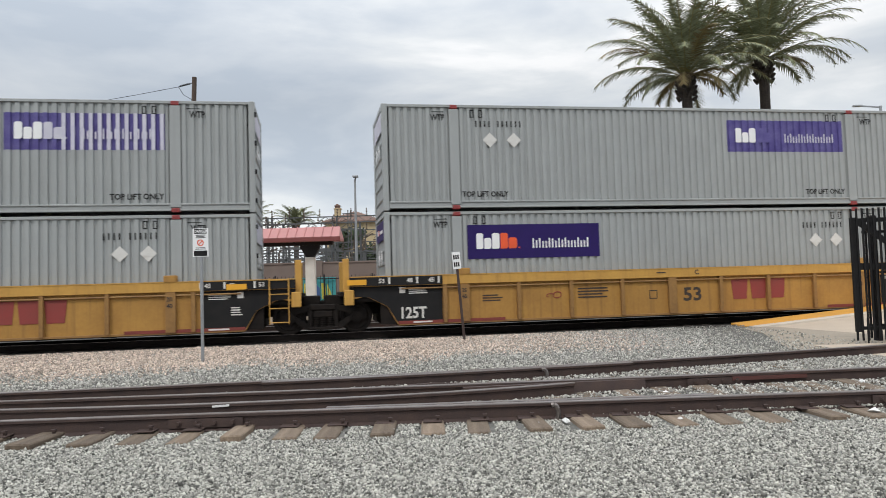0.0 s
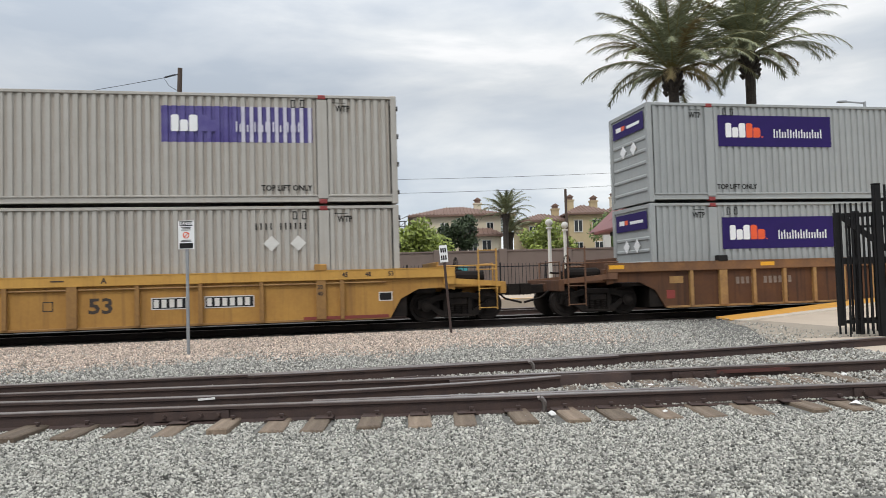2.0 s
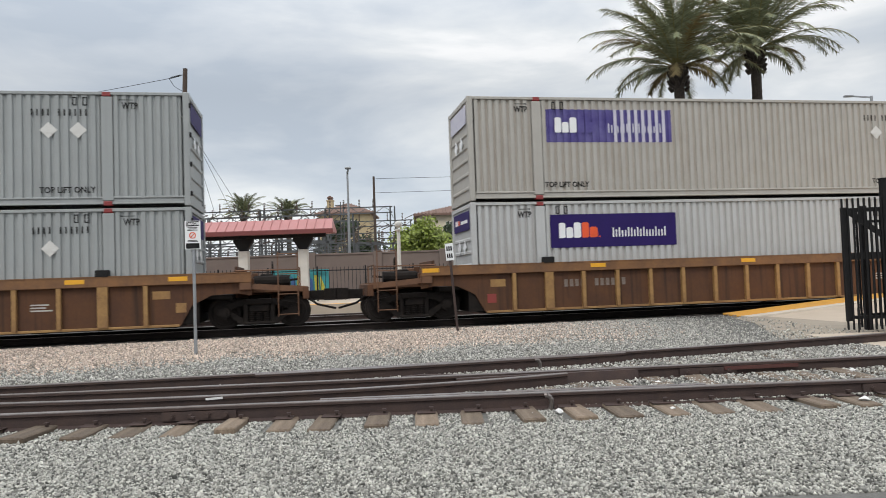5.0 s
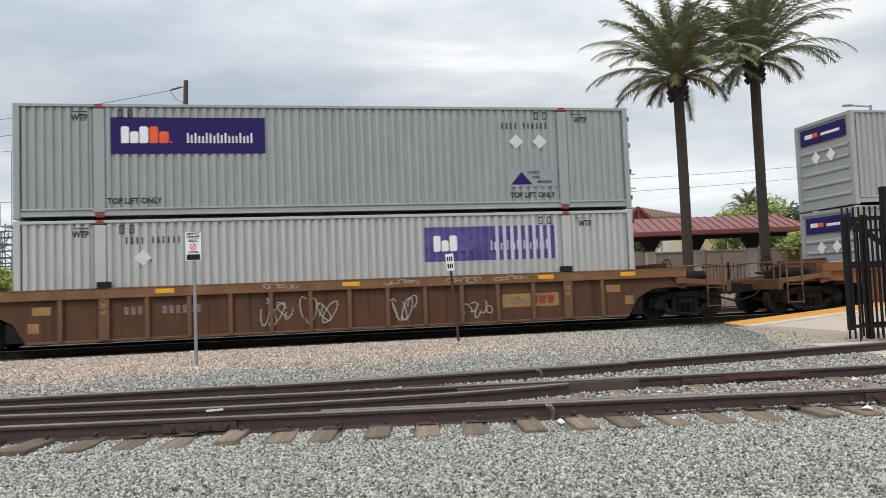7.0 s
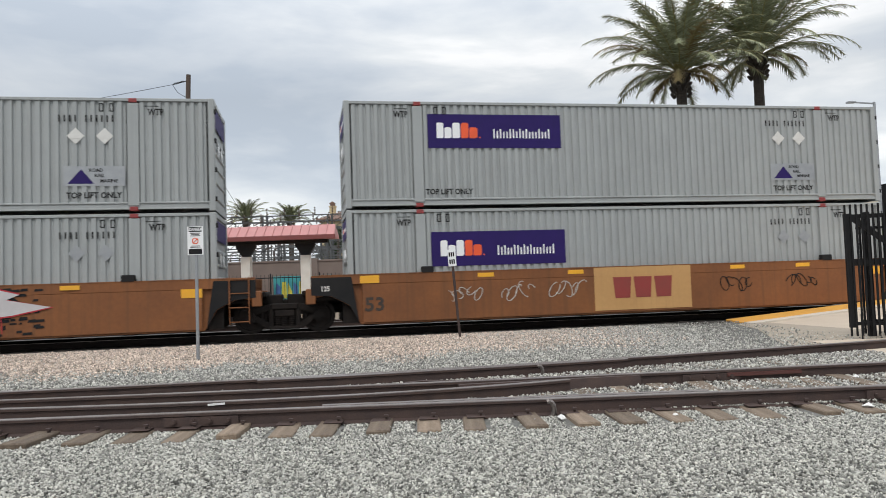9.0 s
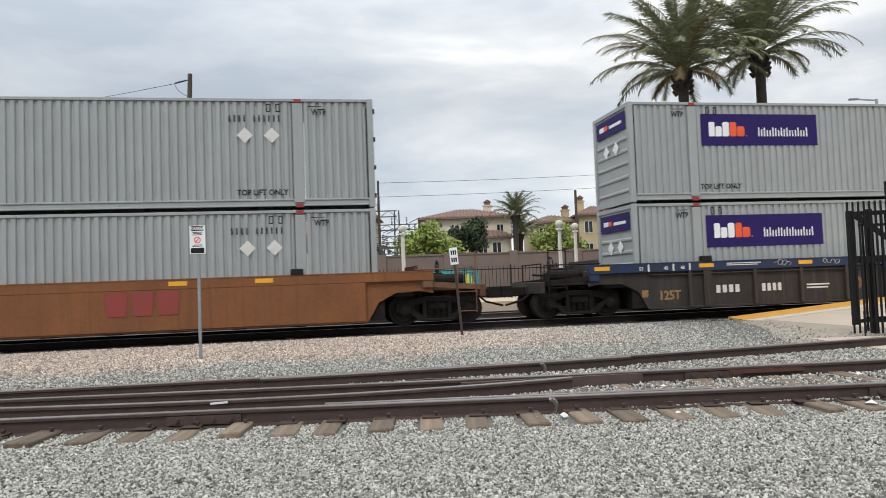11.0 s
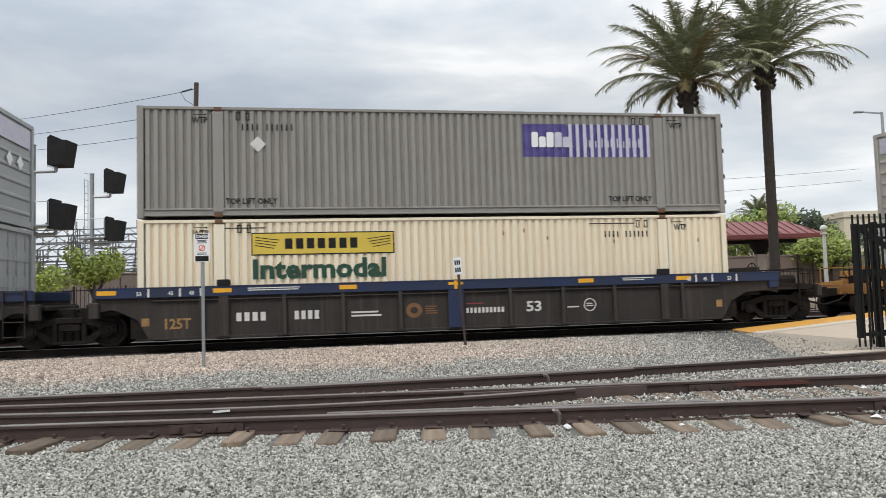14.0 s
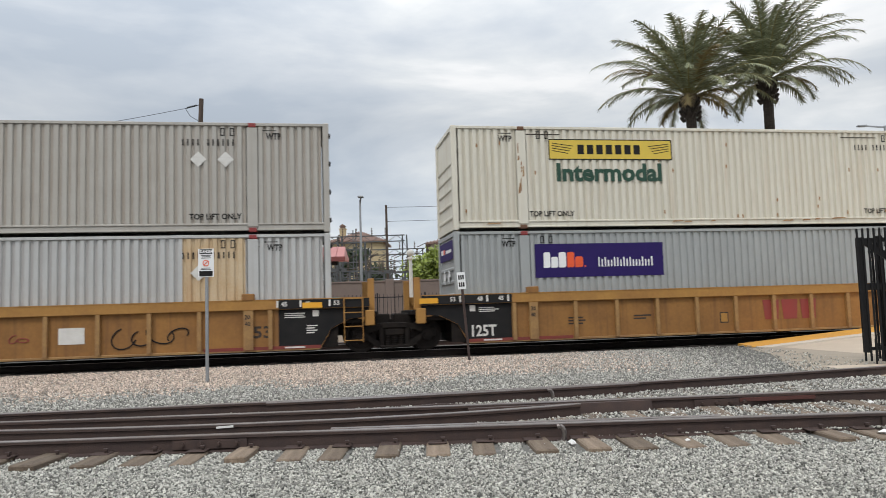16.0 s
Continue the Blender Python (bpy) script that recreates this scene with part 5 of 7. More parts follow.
for key, x in (("far", 1.36), ("near", 1.04)):
    p = side_step(PATHS[key], -0.14 if key == "far" else -0.02, x, x + 0.01)[0]
    s = Shape().wire([(p[0] + 0.05 * math.sin(a), p[1] - 0.09 - 0.015 * math.cos(a), 0.075 + 0.085 * math.cos(a)) for a in np.linspace(-0.4, 3.4, 9)], 0.024, n=6)
    part("rail_anchor", s, RAILTOP, siding, "bent steel rail anchor")
spike = Shape().box(-0.012, -0.012, 0, 0.012, 0.012, 0.03).box(-0.02, -0.03, 0.026, 0.02, 0.016, 0.045)
for k in range(-22, 24):
    x = 0.32 + k * 0.46
    p = side_step(PATHS["near"], 0, x, x + 0.01)[0] if -13.5 < x < 13.5 else None
    if p:
        pl = part("tie_plate", lambda: Shape().box(-0.09, -0.17, 0.02, 0.09, 0.17, 0.032, 0.004), RAILWEB, siding, key="plate", at=(x, p[1], 0.014))
        part("spike", lambda: spike, RAILWEB, pl, key="spike", at=(0.05, -0.1, 0.03))
main = empty("main_track", LINE, "main line track on ballast under the train", "railway track", kind="structure")
for y in (WIDE / 2 - 0.755, WIDE / 2 + 0.755):
    rail(main, [(x, y, -0.172) for x in np.linspace(-160, 160, 5)], web=BLACKRAIL)
second = empty("second_track", LINE @ Matrix.Translation((0, 5.3, 0)), "second main track beyond the train", "railway track", kind="structure")
for y in (WIDE / 2 - 0.755, WIDE / 2 + 0.755):
    rail(second, [(x, y, -0.172) for x in np.linspace(-160, 160, 5)])


# ---- platform, signs, gate ----
plat = empty("station_platform", Matrix(), "pale concrete platform with a ramp and yellow edge", "platform", kind="structure")
ux, uy = math.cos(radians(10.13)), math.sin(radians(10.13))


def along(s, off):
    """Plan point s along the train's near side, off metres beyond it."""
    return (s * ux - off * uy, 19.743 + s * uy + off * ux)


def ramp_sheet(off0, off1, s0, s1, s2, top, lift=0.0, tilt=0.0):
    """A slab that rises from s0 to s1 and runs level to s2; its far side stands higher by tilt."""
    s = Shape()
    rows = [(s0, 0.004 + lift), (s1, top + lift), (s2, top + lift)]
    v = []
    for q, z in rows:
        for o, t in ((off0, 0.0), (off1, tilt)):
            x, y = along(q, o)
            v += [(x, y, -0.05), (x, y, z + t)]
    f = []
    for k in range(2):
        a = k * 4
        f += [(a + 1, a + 5, a + 7, a + 3), (a, a + 1, a + 5, a + 4)[::-1], (a + 2, a + 3, a + 7, a + 6)]
    f += [(0, 1, 3, 2), (8, 9, 11, 10)]
    return s.add(v, f)


part("slab", ramp_sheet(-6.6, -1.55, 8.6, 13.3, 60, 0.36), CONCRETE, plat)
part("pale_edge", ramp_sheet(-1.55, -1.1, 8.25, 13.2, 60, 0.37, 0.02), COLUMNPAINT, plat)
part("tactile_edge", ramp_sheet(-1.1, -0.3, 8.2, 13.2, 60, 0.37, 0.02, 0.05), TACTILE, plat, "yellow tactile warning edge")
dirt = Shape().prism([(6.2, 13.2), (6.9, 12.2), (14, 12.2), (14, 18.6), (9.0, 20.2), (7.9, 19.6), (7.6, 17.6)], "z", -0.05, 0.012)
tagged(part("dirt_patch", dirt, DIRT), "tan dirt between the ballast and the platform", "ground", kind="structure")
path = Shape()
path.box(6.95, 10.9, -0.05, 40, 13.9, 0.035, 0.01)
tagged(part("walkway", path, CONCRETE), "concrete walkway leading to the gate", "walkway", kind="structure")

gate = empty("sliding_gate", pose(7.86, 14.1, 0, 0, 0, -14), "black steel picket gate with a diagonal brace", "gate")
part("gate_frame", Shape().box(0, -0.035, 0.24, 0.135, 0.035, 2.43, 0.008).box(0.135, -0.025, 2.33, 4.0, 0.025, 2.41).box(0.135, -0.025, 0.28, 4.0, 0.025, 0.345).box(0.135, -0.03, 1.42, 4, 0.03, 1.55), GATE, gate)
part("brace", Shape().bar((0.1, -0.012, 2.38), (1.12, -0.012, 1.52), 0.05, 0.10), GATE, gate)
part("cane_bolt", Shape().tube((0.2, -0.05, 0.0), (0.2, -0.05, 0.5), 0.016, n=8), GATE, gate)
for k in range(41):
    part("picket", lambda: Shape().box(-0.016, -0.06, 0.08, 0.016, -0.027, 2.6), GATE, gate, key="picket", at=(0.02 + k * 0.097, 0, 0))
fence2 = empty("picket_fence", pose(8.35, 14.55, 0, 0, 0, 4), "black steel picket fence behind the gate", "fence")
part("rail", Shape().box(0, -0.02, 2.15, 5, 0.02, 2.2).box(0, -0.02, 0.3, 5, 0.02, 0.35), GATE, fence2)
for k in range(48):
    part("picket", lambda: Shape().box(-0.016, -0.055, 0.08, 0.016, -0.022, 2.45), GATE, fence2, key="picket_low", at=(0.05 + k * 0.1, 0, 0))
for k in range(2):
    part("fence_post", lambda: Shape().box(-0.05, -0.05, 0, 0.05, 0.05, 2.5, 0.01), GATE, fence2, key="fence2post", at=(0.3 + k * 2.4, 0.1, 0))
fence3 = empty("picket_fence", pose(8.7, 13.9, 0, 0, 0, 0), "taller black steel picket fence beside the gate post", "fence")
part("rail", Shape().box(0, -0.02, 2.62, 4, 0.02, 2.68).box(0, -0.02, 0.3, 4, 0.02, 0.35), GATE, fence3)
for k in range(36):
    part("picket", lambda: Shape().box(-0.016, -0.055, 0.08, 0.016, -0.022, 2.93), GATE, fence3, key="picket_tall", at=(0.05 + k * 0.11, 0, 0))
post = tagged(part("gate_post", Shape().box(0, -0.06, 0, 0.12, 0.06, 2.93, 0.01).box(-0.005, -0.065, 2.93, 0.125, 0.065, 2.96, 0.01), GATE, at=(8.545, 13.9, 0)), "black square steel gate post", "post")


def sign_post(x, y, tall, w, h, label, lean=0.0, pole_mat=GALV):
    ob = empty("trackside_sign", pose(x, y, 0, 0, lean, 0), label, "sign")
    part("pole", Shape().tube((0, 0, 0), (0, 0, tall - 0.02), 0.033, n=10), pole_mat, ob)
    part("plate", Shape().box(-w / 2, -0.045, tall - h, w / 2, -0.035, tall, 0.002), WHITE, ob)
    return ob


danger = sign_post(-4.75, 14.49, 2.74, 0.31, 0.56, "white danger sign with black bands on a galvanized pole")
part("band", Shape().box(-0.125, -0.049, 2.635, 0.125, -0.046, 2.73), BLACK, danger)
part("band", Shape().box(-0.13, -0.049, 2.195, 0.13, -0.046, 2.30), BLACK, danger)
words("DANGER", 0.06, WHITE, danger, (-0.115, -0.05, 2.655), 0.75)
s = Shape()
for z, w in ((2.60, 0.19), (2.575, 0.16), (2.55, 0.2), (2.35, 0.18), (2.325, 0.2)):
    s.box(-w / 2, -0.048, z, w / 2, -0.046, z + 0.012)
part("notice_print", s, BLACK, danger)
s = Shape()
ring(s, 0, -0.05, 2.455, 0.065, 0.065, 0.75)
s.bar((-0.045, -0.05, 2.41), (0.045, -0.05, 2.50), 0.004, 0.016)
part("ban_ring", s, ORANGE, danger, "red prohibition ring")
danger.matrix_basis = pose(-4.75, 14.49, -0.1)
small = sign_post(0.49, 18.15, 2.2, 0.2, 0.42, "small white marker sign on a leaning dark post", lean=-4, pole_mat=RAILWEB)
for z0 in (2.02, 1.84):
    for k in range(3):
        part("marker_bar", Shape().box(-0.07 + k * 0.05, -0.049, z0, -0.035 + k * 0.05, -0.046, z0 + 0.11), BLACK, small)

# ---- palms ----
BARK = mat("palm_bark", (0.065, 0.052, 0.042), 0.95, dark=(0.028, 0.023, 0.02), scale=6, amount=0.8, grain=30, bump=0.8, stretch=(1, 1, 3))
FROND = mat("palm_frond_green", (0.25, 0.265, 0.165), 0.6, dark=(0.115, 0.14, 0.07), scale=2, bump=0, island=0.35, gloss=0.3)
STEMS = mat("palm_stem", (0.24, 0.20, 0.075), 0.6, dark=(0.13, 0.13, 0.05), scale=2, bump=0)
DRY = mat("dry_palm_frond", (0.20, 0.15, 0.065), 0.8, dark=(0.12, 0.09, 0.04), scale=2, bump=0, island=0.3)


def palm(x, y, tall, seed, reach=3.7, label="tall date palm with arching green fronds and a bare trunk", fronds=66, trunk=0.21, spread=80, boots=30):
    rnd = random.Random(seed)
    ob = empty("palm_tree", pose(x, y, 0), label, "palm tree", "palms")
    s = Shape()
    n = 40
    bend = rnd.uniform(-0.15, 0.15)
    prev = None
    for i in range(n + 1):
        z = tall * i / n
        r = trunk * (1.25 - 0.35 * min(1, z / 1.2)) * (1 + 0.02 * (i % 2) + 0.03 * rnd.random()) * (1.0 if z < tall - 0.9 else 1.0 + 0.75 * (z - tall + 0.9) / 0.9)
        c = (bend * math.sin(z * 0.35), 0, z)
        if prev:
            s.tube(prev[0], c, prev[1], r * 0.94, n=12)
        prev = (c, r)
    part("trunk", s, BARK, ob)
    leafs, dry, stems = Shape(), Shape(), Shape()
    top = Vector((bend * math.sin(tall * 0.35), 0, tall - 0.1))
    for k in range(fronds):
        az = k * 2.39996 + rnd.uniform(-0.2, 0.2)
        q = (k + 0.5) / fronds
        up = radians(88 - spread * q + rnd.uniform(-8, 8))
        ln = reach * rnd.uniform(0.85, 1.08) * (0.92 + 0.2 * math.sin(math.pi * q))
        if q > 0.9:
            ln *= 0.6
        target = dry if q > 0.9 and rnd.random() < 0.3 or rnd.random() < 0.05 else leafs
        side = Vector((-math.sin(az), math.cos(az), 0))
        p = top.copy()
        a = up
        steps = 14
        mid = []
        for i in range(steps + 1):
            mid.append((p.copy(), a))
            d = Vector((math.cos(az) * math.cos(a), math.sin(az) * math.cos(a), math.sin(a)))
            p = p + d * ln / steps
            a -= radians(1.6 + 8.6 * i / steps) * (1.05 if q > 0.35 else 0.8)
        for i in range(steps):
            stems.bar(mid[i][0], mid[i + 1][0], 0.045 * (1 - i / steps) + 0.008, 0.02)
        m = 64
        for j in range(m):
            f = 0.16 + 0.84 * j / m
            i = min(steps - 1, int(f * steps))
            base, a = mid[i][0].lerp(mid[i + 1][0], f * steps - i), mid[i][1]
            d = Vector((math.cos(az) * math.cos(a), math.sin(az) * math.cos(a), math.sin(a)))
            nrm = side.cross(d).normalized()
            size = 0.56 * (0.35 + 0.65 * math.sin(math.pi * min(1, f * 0.85 + 0.12))) * rnd.uniform(0.8, 1.15)
            for sg in (-1, 1):
                way = (side * sg * 0.75 + d * 0.75 + nrm * rnd.uniform(-0.25, 0.3) - Vector((0, 0, 0.25))).normalized()
                w = d * 0.026
                tip = base + way * size
                target.add([base - w, base + w, tip], [(0, 1, 2)])
    cut = Shape()
    for k in range(boots):
        a, z = k * 2.39996, tall - 0.95 + 0.85 * k / boots
        r = trunk * 1.15
        cut.tube((r * math.cos(a) + top.x, r * math.sin(a), z), ((r + 0.15) * math.cos(a) + top.x, (r + 0.15) * math.sin(a), z + 0.17), 0.085, 0.05, 6)
    if boots:
        part("frond_base", cut, BARK, ob, "rough cut frond bases under the crown")
    for name, sh, mt, lb in (("crown", leafs, FROND, ""), ("frond_stem", stems, STEMS, "yellow-green frond stems"), ("dry_fronds", dry, DRY, "dry brown lower fronds")):
        if sh.v:
            part(name, sh, mt, ob, lb)
    return ob


palm(9.28, 27.0, 8.95, 5, reach=3.45)
palm(12.65, 28.0, 9.8, 11, reach=3.55)
# ---- beyond the train ----
METALRED = mat("faded_red_metal_roof", (0.46, 0.20, 0.19), 0.5, dark=(0.36, 0.15, 0.14), scale=1.5, bump=0.03)
METALMAROON = mat("maroon_metal_roof", (0.20, 0.055, 0.05), 0.5, dark=(0.14, 0.04, 0.04), scale=1.5, bump=0.03)
STUCCO = mat("cream_stucco", (0.64, 0.57, 0.44), 0.9, dark=(0.53, 0.46, 0.35), scale=2, grain=30, bump=0.2)
STUCCO2 = mat("tan_stucco", (0.50, 0.40, 0.24), 0.9, dark=(0.40, 0.31, 0.19), scale=2, grain=30, bump=0.2)
TILE = mat("brown_roof_tile", (0.21, 0.13, 0.10), 0.85, dark=(0.13, 0.08, 0.065), scale=3, grain=25, bump=0.4)
GLASSY = mat("dark_window_glass", (0.02, 0.023, 0.026), 0.08, bump=0)
COLUMN = mat("white_column_paint", (0.62, 0.60, 0.56), 0.7, dark=(0.48, 0.46, 0.43), scale=3, bump=0.05)
DARKSTEEL = mat("dark_bracket_steel", (0.02, 0.02, 0.022), 0.6, bump=0.05, gloss=0.2)
LATTICE = mat("substation_steel", (0.11, 0.113, 0.115), 0.65, metal=0.2, dark=(0.065, 0.067, 0.07), scale=3, bump=0.05)
WALLB = mat("brown_block_wall", (0.19, 0.145, 0.125), 0.9, dark=(0.13, 0.10, 0.088), scale=1.2, grain=20, bump=0.3)
POLEWOOD = mat("dark_pole_wood", (0.085, 0.06, 0.047), 0.9, dark=(0.045, 0.034, 0.028), scale=4, grain=30, bump=0.4, stretch=(4, 4, 0.4))
LEAF = mat("broad_leaves", (0.12, 0.18, 0.04), 0.6, dark=(0.06, 0.10, 0.024), scale=1.5, bump=0, island=0.45)
LEAFY = mat("yellow_green_leaves", (0.24, 0.29, 0.05), 0.6, dark=(0.13, 0.18, 0.035), scale=1.5, bump=0, island=0.4)
LEAFD = mat("dark_leaves", (0.035, 0.055, 0.018), 0.65, dark=(0.02, 0.032, 0.012), scale=1.5, bump=0, island=0.4)


def tree(x, y, tall, wide, seed, material=LEAF, label="leafy green street tree with an open crown", leaves=2600, size=0.16):
    rnd = random.Random(seed)
    ob = empty("tree", pose(x, y, 0), label, "tree", "trees beyond the tracks")
    s = Shape()
    fork = tall * 0.38
    s.tube((0, 0, 0), (0.05, 0, fork), 0.14, 0.1, 8)
    tips = []
    for k in range(7):
        a = k * 0.9 + rnd.uniform(-0.3, 0.3)
        e = Vector((math.cos(a) * wide * rnd.uniform(0.2, 0.36), math.sin(a) * wide * rnd.uniform(0.2, 0.36), tall * rnd.uniform(0.58, 0.9)))
        s.tube((0.05, 0, fork), e, 0.07, 0.025, 6)
        tips.append(e)
    part("trunk", s, BARK, ob)
    c = Shape()
    lumps = [(t + Vector((rnd.gauss(0, wide * 0.08), rnd.gauss(0, wide * 0.08), rnd.gauss(0, tall * 0.04))), rnd.uniform(0.13, 0.24) * wide) for t in tips for _ in range(3)]
    for k in range(leaves):
        p, r = lumps[k % len(lumps)]
        d = Vector((rnd.gauss(0, 1), rnd.gauss(0, 1), rnd.gauss(0, 0.8))).normalized()
        q = p + d * r * rnd.uniform(0.6, 1.08)
        u = Vector((rnd.gauss(0, 1), rnd.gauss(0, 1), rnd.gauss(0, 1))).normalized() * size
        v = u.orthogonal().normalized() * size * 0.55
        c.add([q - u, q + v, q + u, q - v], [(0, 1, 2, 3)])
    part("crown", c, material, ob)
    return ob


def canopy(x0, x1, y, edge, ridge, depth, roof_mat, label, columns, col_mat=COLUMN, right=1.0, ins=0.9):
    """A long platform roof on columns."""
    ob = empty("platform_canopy", Matrix(), label, "canopy")
    s = Shape()
    h = depth / 2
    v = [(x0, y - h, edge), (x1, y - h, edge), (x1, y + h, edge), (x0, y + h, edge), (x0 + ins, y, ridge), (x1 - ins * right, y, ridge)]
    v += [(a, b, c - 0.12) for a, b, c in v]
    s.add(v, [(0, 1, 5, 4), (1, 2, 5), (2, 3, 4, 5), (3, 0, 4), (0, 6, 7, 1), (1, 7, 8, 2), (2, 8, 9, 3), (3, 9, 6, 0), (6, 9, 8, 7)])
    part("roof", s, roof_mat, ob)
    n = round((x1 - x0) / 0.42)
    for k in range(1, n):
        a = x0 + (x1 - x0) * k / n
        b = min(max(a, x0 + ins), x1 - ins * right)
        f = 1.0 if a == b else 1 - abs(a - b) / (ins if a < b else ins * right)
        part("seam", Shape().bar((a, y - h, edge + 0.02), (a, y - h + h * f, edge + (ridge - edge) * f + 0.02), 0.03, 0.05), roof_mat, ob)
    part("gutter", Shape().box(x0 - 0.05, y - h - 0.12, edge - 0.2, x1 + 0.05, y - h, edge + 0.02, 0.02), METALMAROON, ob)
    part("ceiling_beam", Shape().box(x0 + 0.4, y - 0.2, edge - 0.32, x1 - 0.4, y + 0.2, edge - 0.13, 0.02), DARKSTEEL, ob)
    for cx in columns:
        part("column", Shape().box(cx - 0.22, y - 0.22, 0, cx + 0.22, y + 0.22, edge - 0.88, 0.02), col_mat, ob)
        part("bracket", Shape().prism([(cx - 0.14, edge - 0.92), (cx + 0.14, edge - 0.92), (cx + 0.46, edge - 0.42), (cx + 0.46, edge - 0.3), (cx - 0.46, edge - 0.3), (cx - 0.46, edge - 0.42)], "y", y - 0.15, y + 0.15), DARKSTEEL, ob)
    return ob


canopy(-13.35, -4.72, 34.6, 3.82, 4.36, 1.6, METALRED, "long platform canopy with a faded red metal roof", (-12.0, -8.99, -6.2), right=1.0, ins=0.06)
canopy(9.2, 18.9, 38.5, 3.75, 4.6, 4.6, METALMAROON, "station canopy with a maroon standing-seam roof", (11.3, 13.7, 16.6))

fp = Shape()
a = [along(s, o) for s, o in ((-70, 12.4), (70, 12.4), (70, 21), (-70, 21))]
fp.prism(a, "z", -0.05, 0.42)
tagged(part("far_platform", fp, CONCRETE), "far concrete platform behind the second track", "platform", kind="structure")
fe = Shape()
far_edge = ramp_sheet(12.42, 13.0, -70, -69, 70, 0.425)
tagged(part("far_platform_edge", far_edge, SAFETY), "yellow warning edge of the far platform", "platform edge", kind="structure")

# block wall with piers and iron fence
wall = empty("block_wall", pose(0, 43.5, 0, 0, 0, 3), "long brown block wall with piers", "wall", kind="structure")
part("wall_body", Shape().box(-60, 0, 0, 60, 0.25, 2.95), WALLB, wall)
part("coping", Shape().box(-60, -0.05, 2.95, 60, 0.3, 3.05, 0.01), WALLB, wall)
for k in range(31):
    part("pier", lambda: Shape().box(-0.25, -0.1, 0, 0.25, 0.35, 3.12, 0.02), WALLB, wall, key="pier", at=(-58 + k * 3.9, 0, 0))
fence = empty("iron_fence", pose(0, 38.9, 0, 0, 0, 6), "black iron picket fence along the far platform", "fence")
part("rail", Shape().box(-21.5, -0.02, 1.95, 21.5, 0.02, 2.0).box(-21.5, -0.02, 0.6, 21.5, 0.02, 0.65), DARKSTEEL, fence)
for k in range(210):
    part("picket", lambda: Shape().box(0, -0.012, 0.42, 0.022, 0.012, 2.15), DARKSTEEL, fence, key="far_picket", at=(-21 + k * 0.2, 0, 0))
for k in range(18):
    part("fence_post", lambda: Shape().box(-0.04, -0.04, 0, 0.04, 0.04, 2.2, 0.01), DARKSTEEL, fence, key="fpost", at=(-21.2 + k * 2.5, 0, 0))

# utility pole with lines
pole = empty("utility_pole", pose(-19.0, 55, 0, 0, 2.0, 0), "tall dark wooden utility pole with three lines", "utility pole")
part("pole", Shape().tube((0, 0, 0), (0, 0, 17.85), 0.26, 0.17, 10), POLEWOOD, pole)
for z in (17.4, 15.85, 14.4):
    s = Shape()
    for k in range(6):
        s.tube((-0.35 - k * 0.13, 0, z - 0.05 - k * 0.035), (-0.42 - k * 0.13, 0, z - 0.07 - k * 0.035), 0.075, n=8)
    s.tube((-0.1, 0, z), (-1.2, 0, z - 0.3), 0.03)
    part("insulator", s, DARKSTEEL, pole)
    s = Shape().wire([(-1.2, 0, z - 0.3), (-0.8, 0, z - 0.9), (-0.1, 0, z - 1.3)], 0.018)
    s.wire([(-1.2 - 42 * k / 10, 25 * k / 10, z - 0.3 + 2.2 * k / 10 - 2.0 * (k / 10) * (1 - k / 10)) for k in range(11)], 0.02)
    part("line", s, DARKSTEEL, pole)
for dx, dy in ((4.2, 3.0), (5.6, 2.0), (3.4, -1.0)):
    part("guy_wire", Shape().tube((0.1, 0, 14.8 - dx * 0.2), (dx, dy, 4.5), 0.014, n=5), DARKSTEEL, pole)

for x, y, h, r, lb in ((8.5, 45, 6.75, 0.11, "short brown wooden pole"), (-5.0, 62, 10.2, 0.13, "brown wooden pole by the substation"), (17.8, 68, 11.6, 0.12, "grey power pole with cross-arms"), (30.5, 50, 12.9, 0.13, "grey steel lighting pole")):
    ob = empty("pole", pose(x, y, 0), lb, "pole")
    part("shaft", Shape().tube((0, 0, 0), (0, 0, h), r, r * 0.7), POLEWOOD if "brown" in lb else GALV, ob)
    if "lighting" in lb:
        part("arm", Shape().bar((0, 0, h - 0.1), (-1.6, 0, h + 0.05), 0.09).box(-1.9, -0.15, h - 0.02, -1.3, 0.15, h + 0.1, 0.02), GALV, ob)
    if "by the sub" in lb:
        for q in (0.2, 1.4):
            part("line", Shape().wire([(k * 6, k * 1.6, h - q + 0.35 * k - 1.6 * (k / 8) * (1 - k / 8)) for k in range(9)], 0.016), DARKSTEEL, ob)
    if "cross" in lb:
        for z in (h - 0.3, h - 1.6):
            part("cross_arm", Shape().box(-0.2, -0.06, z, 1.1, 0.06, z + 0.1), GALV, ob)

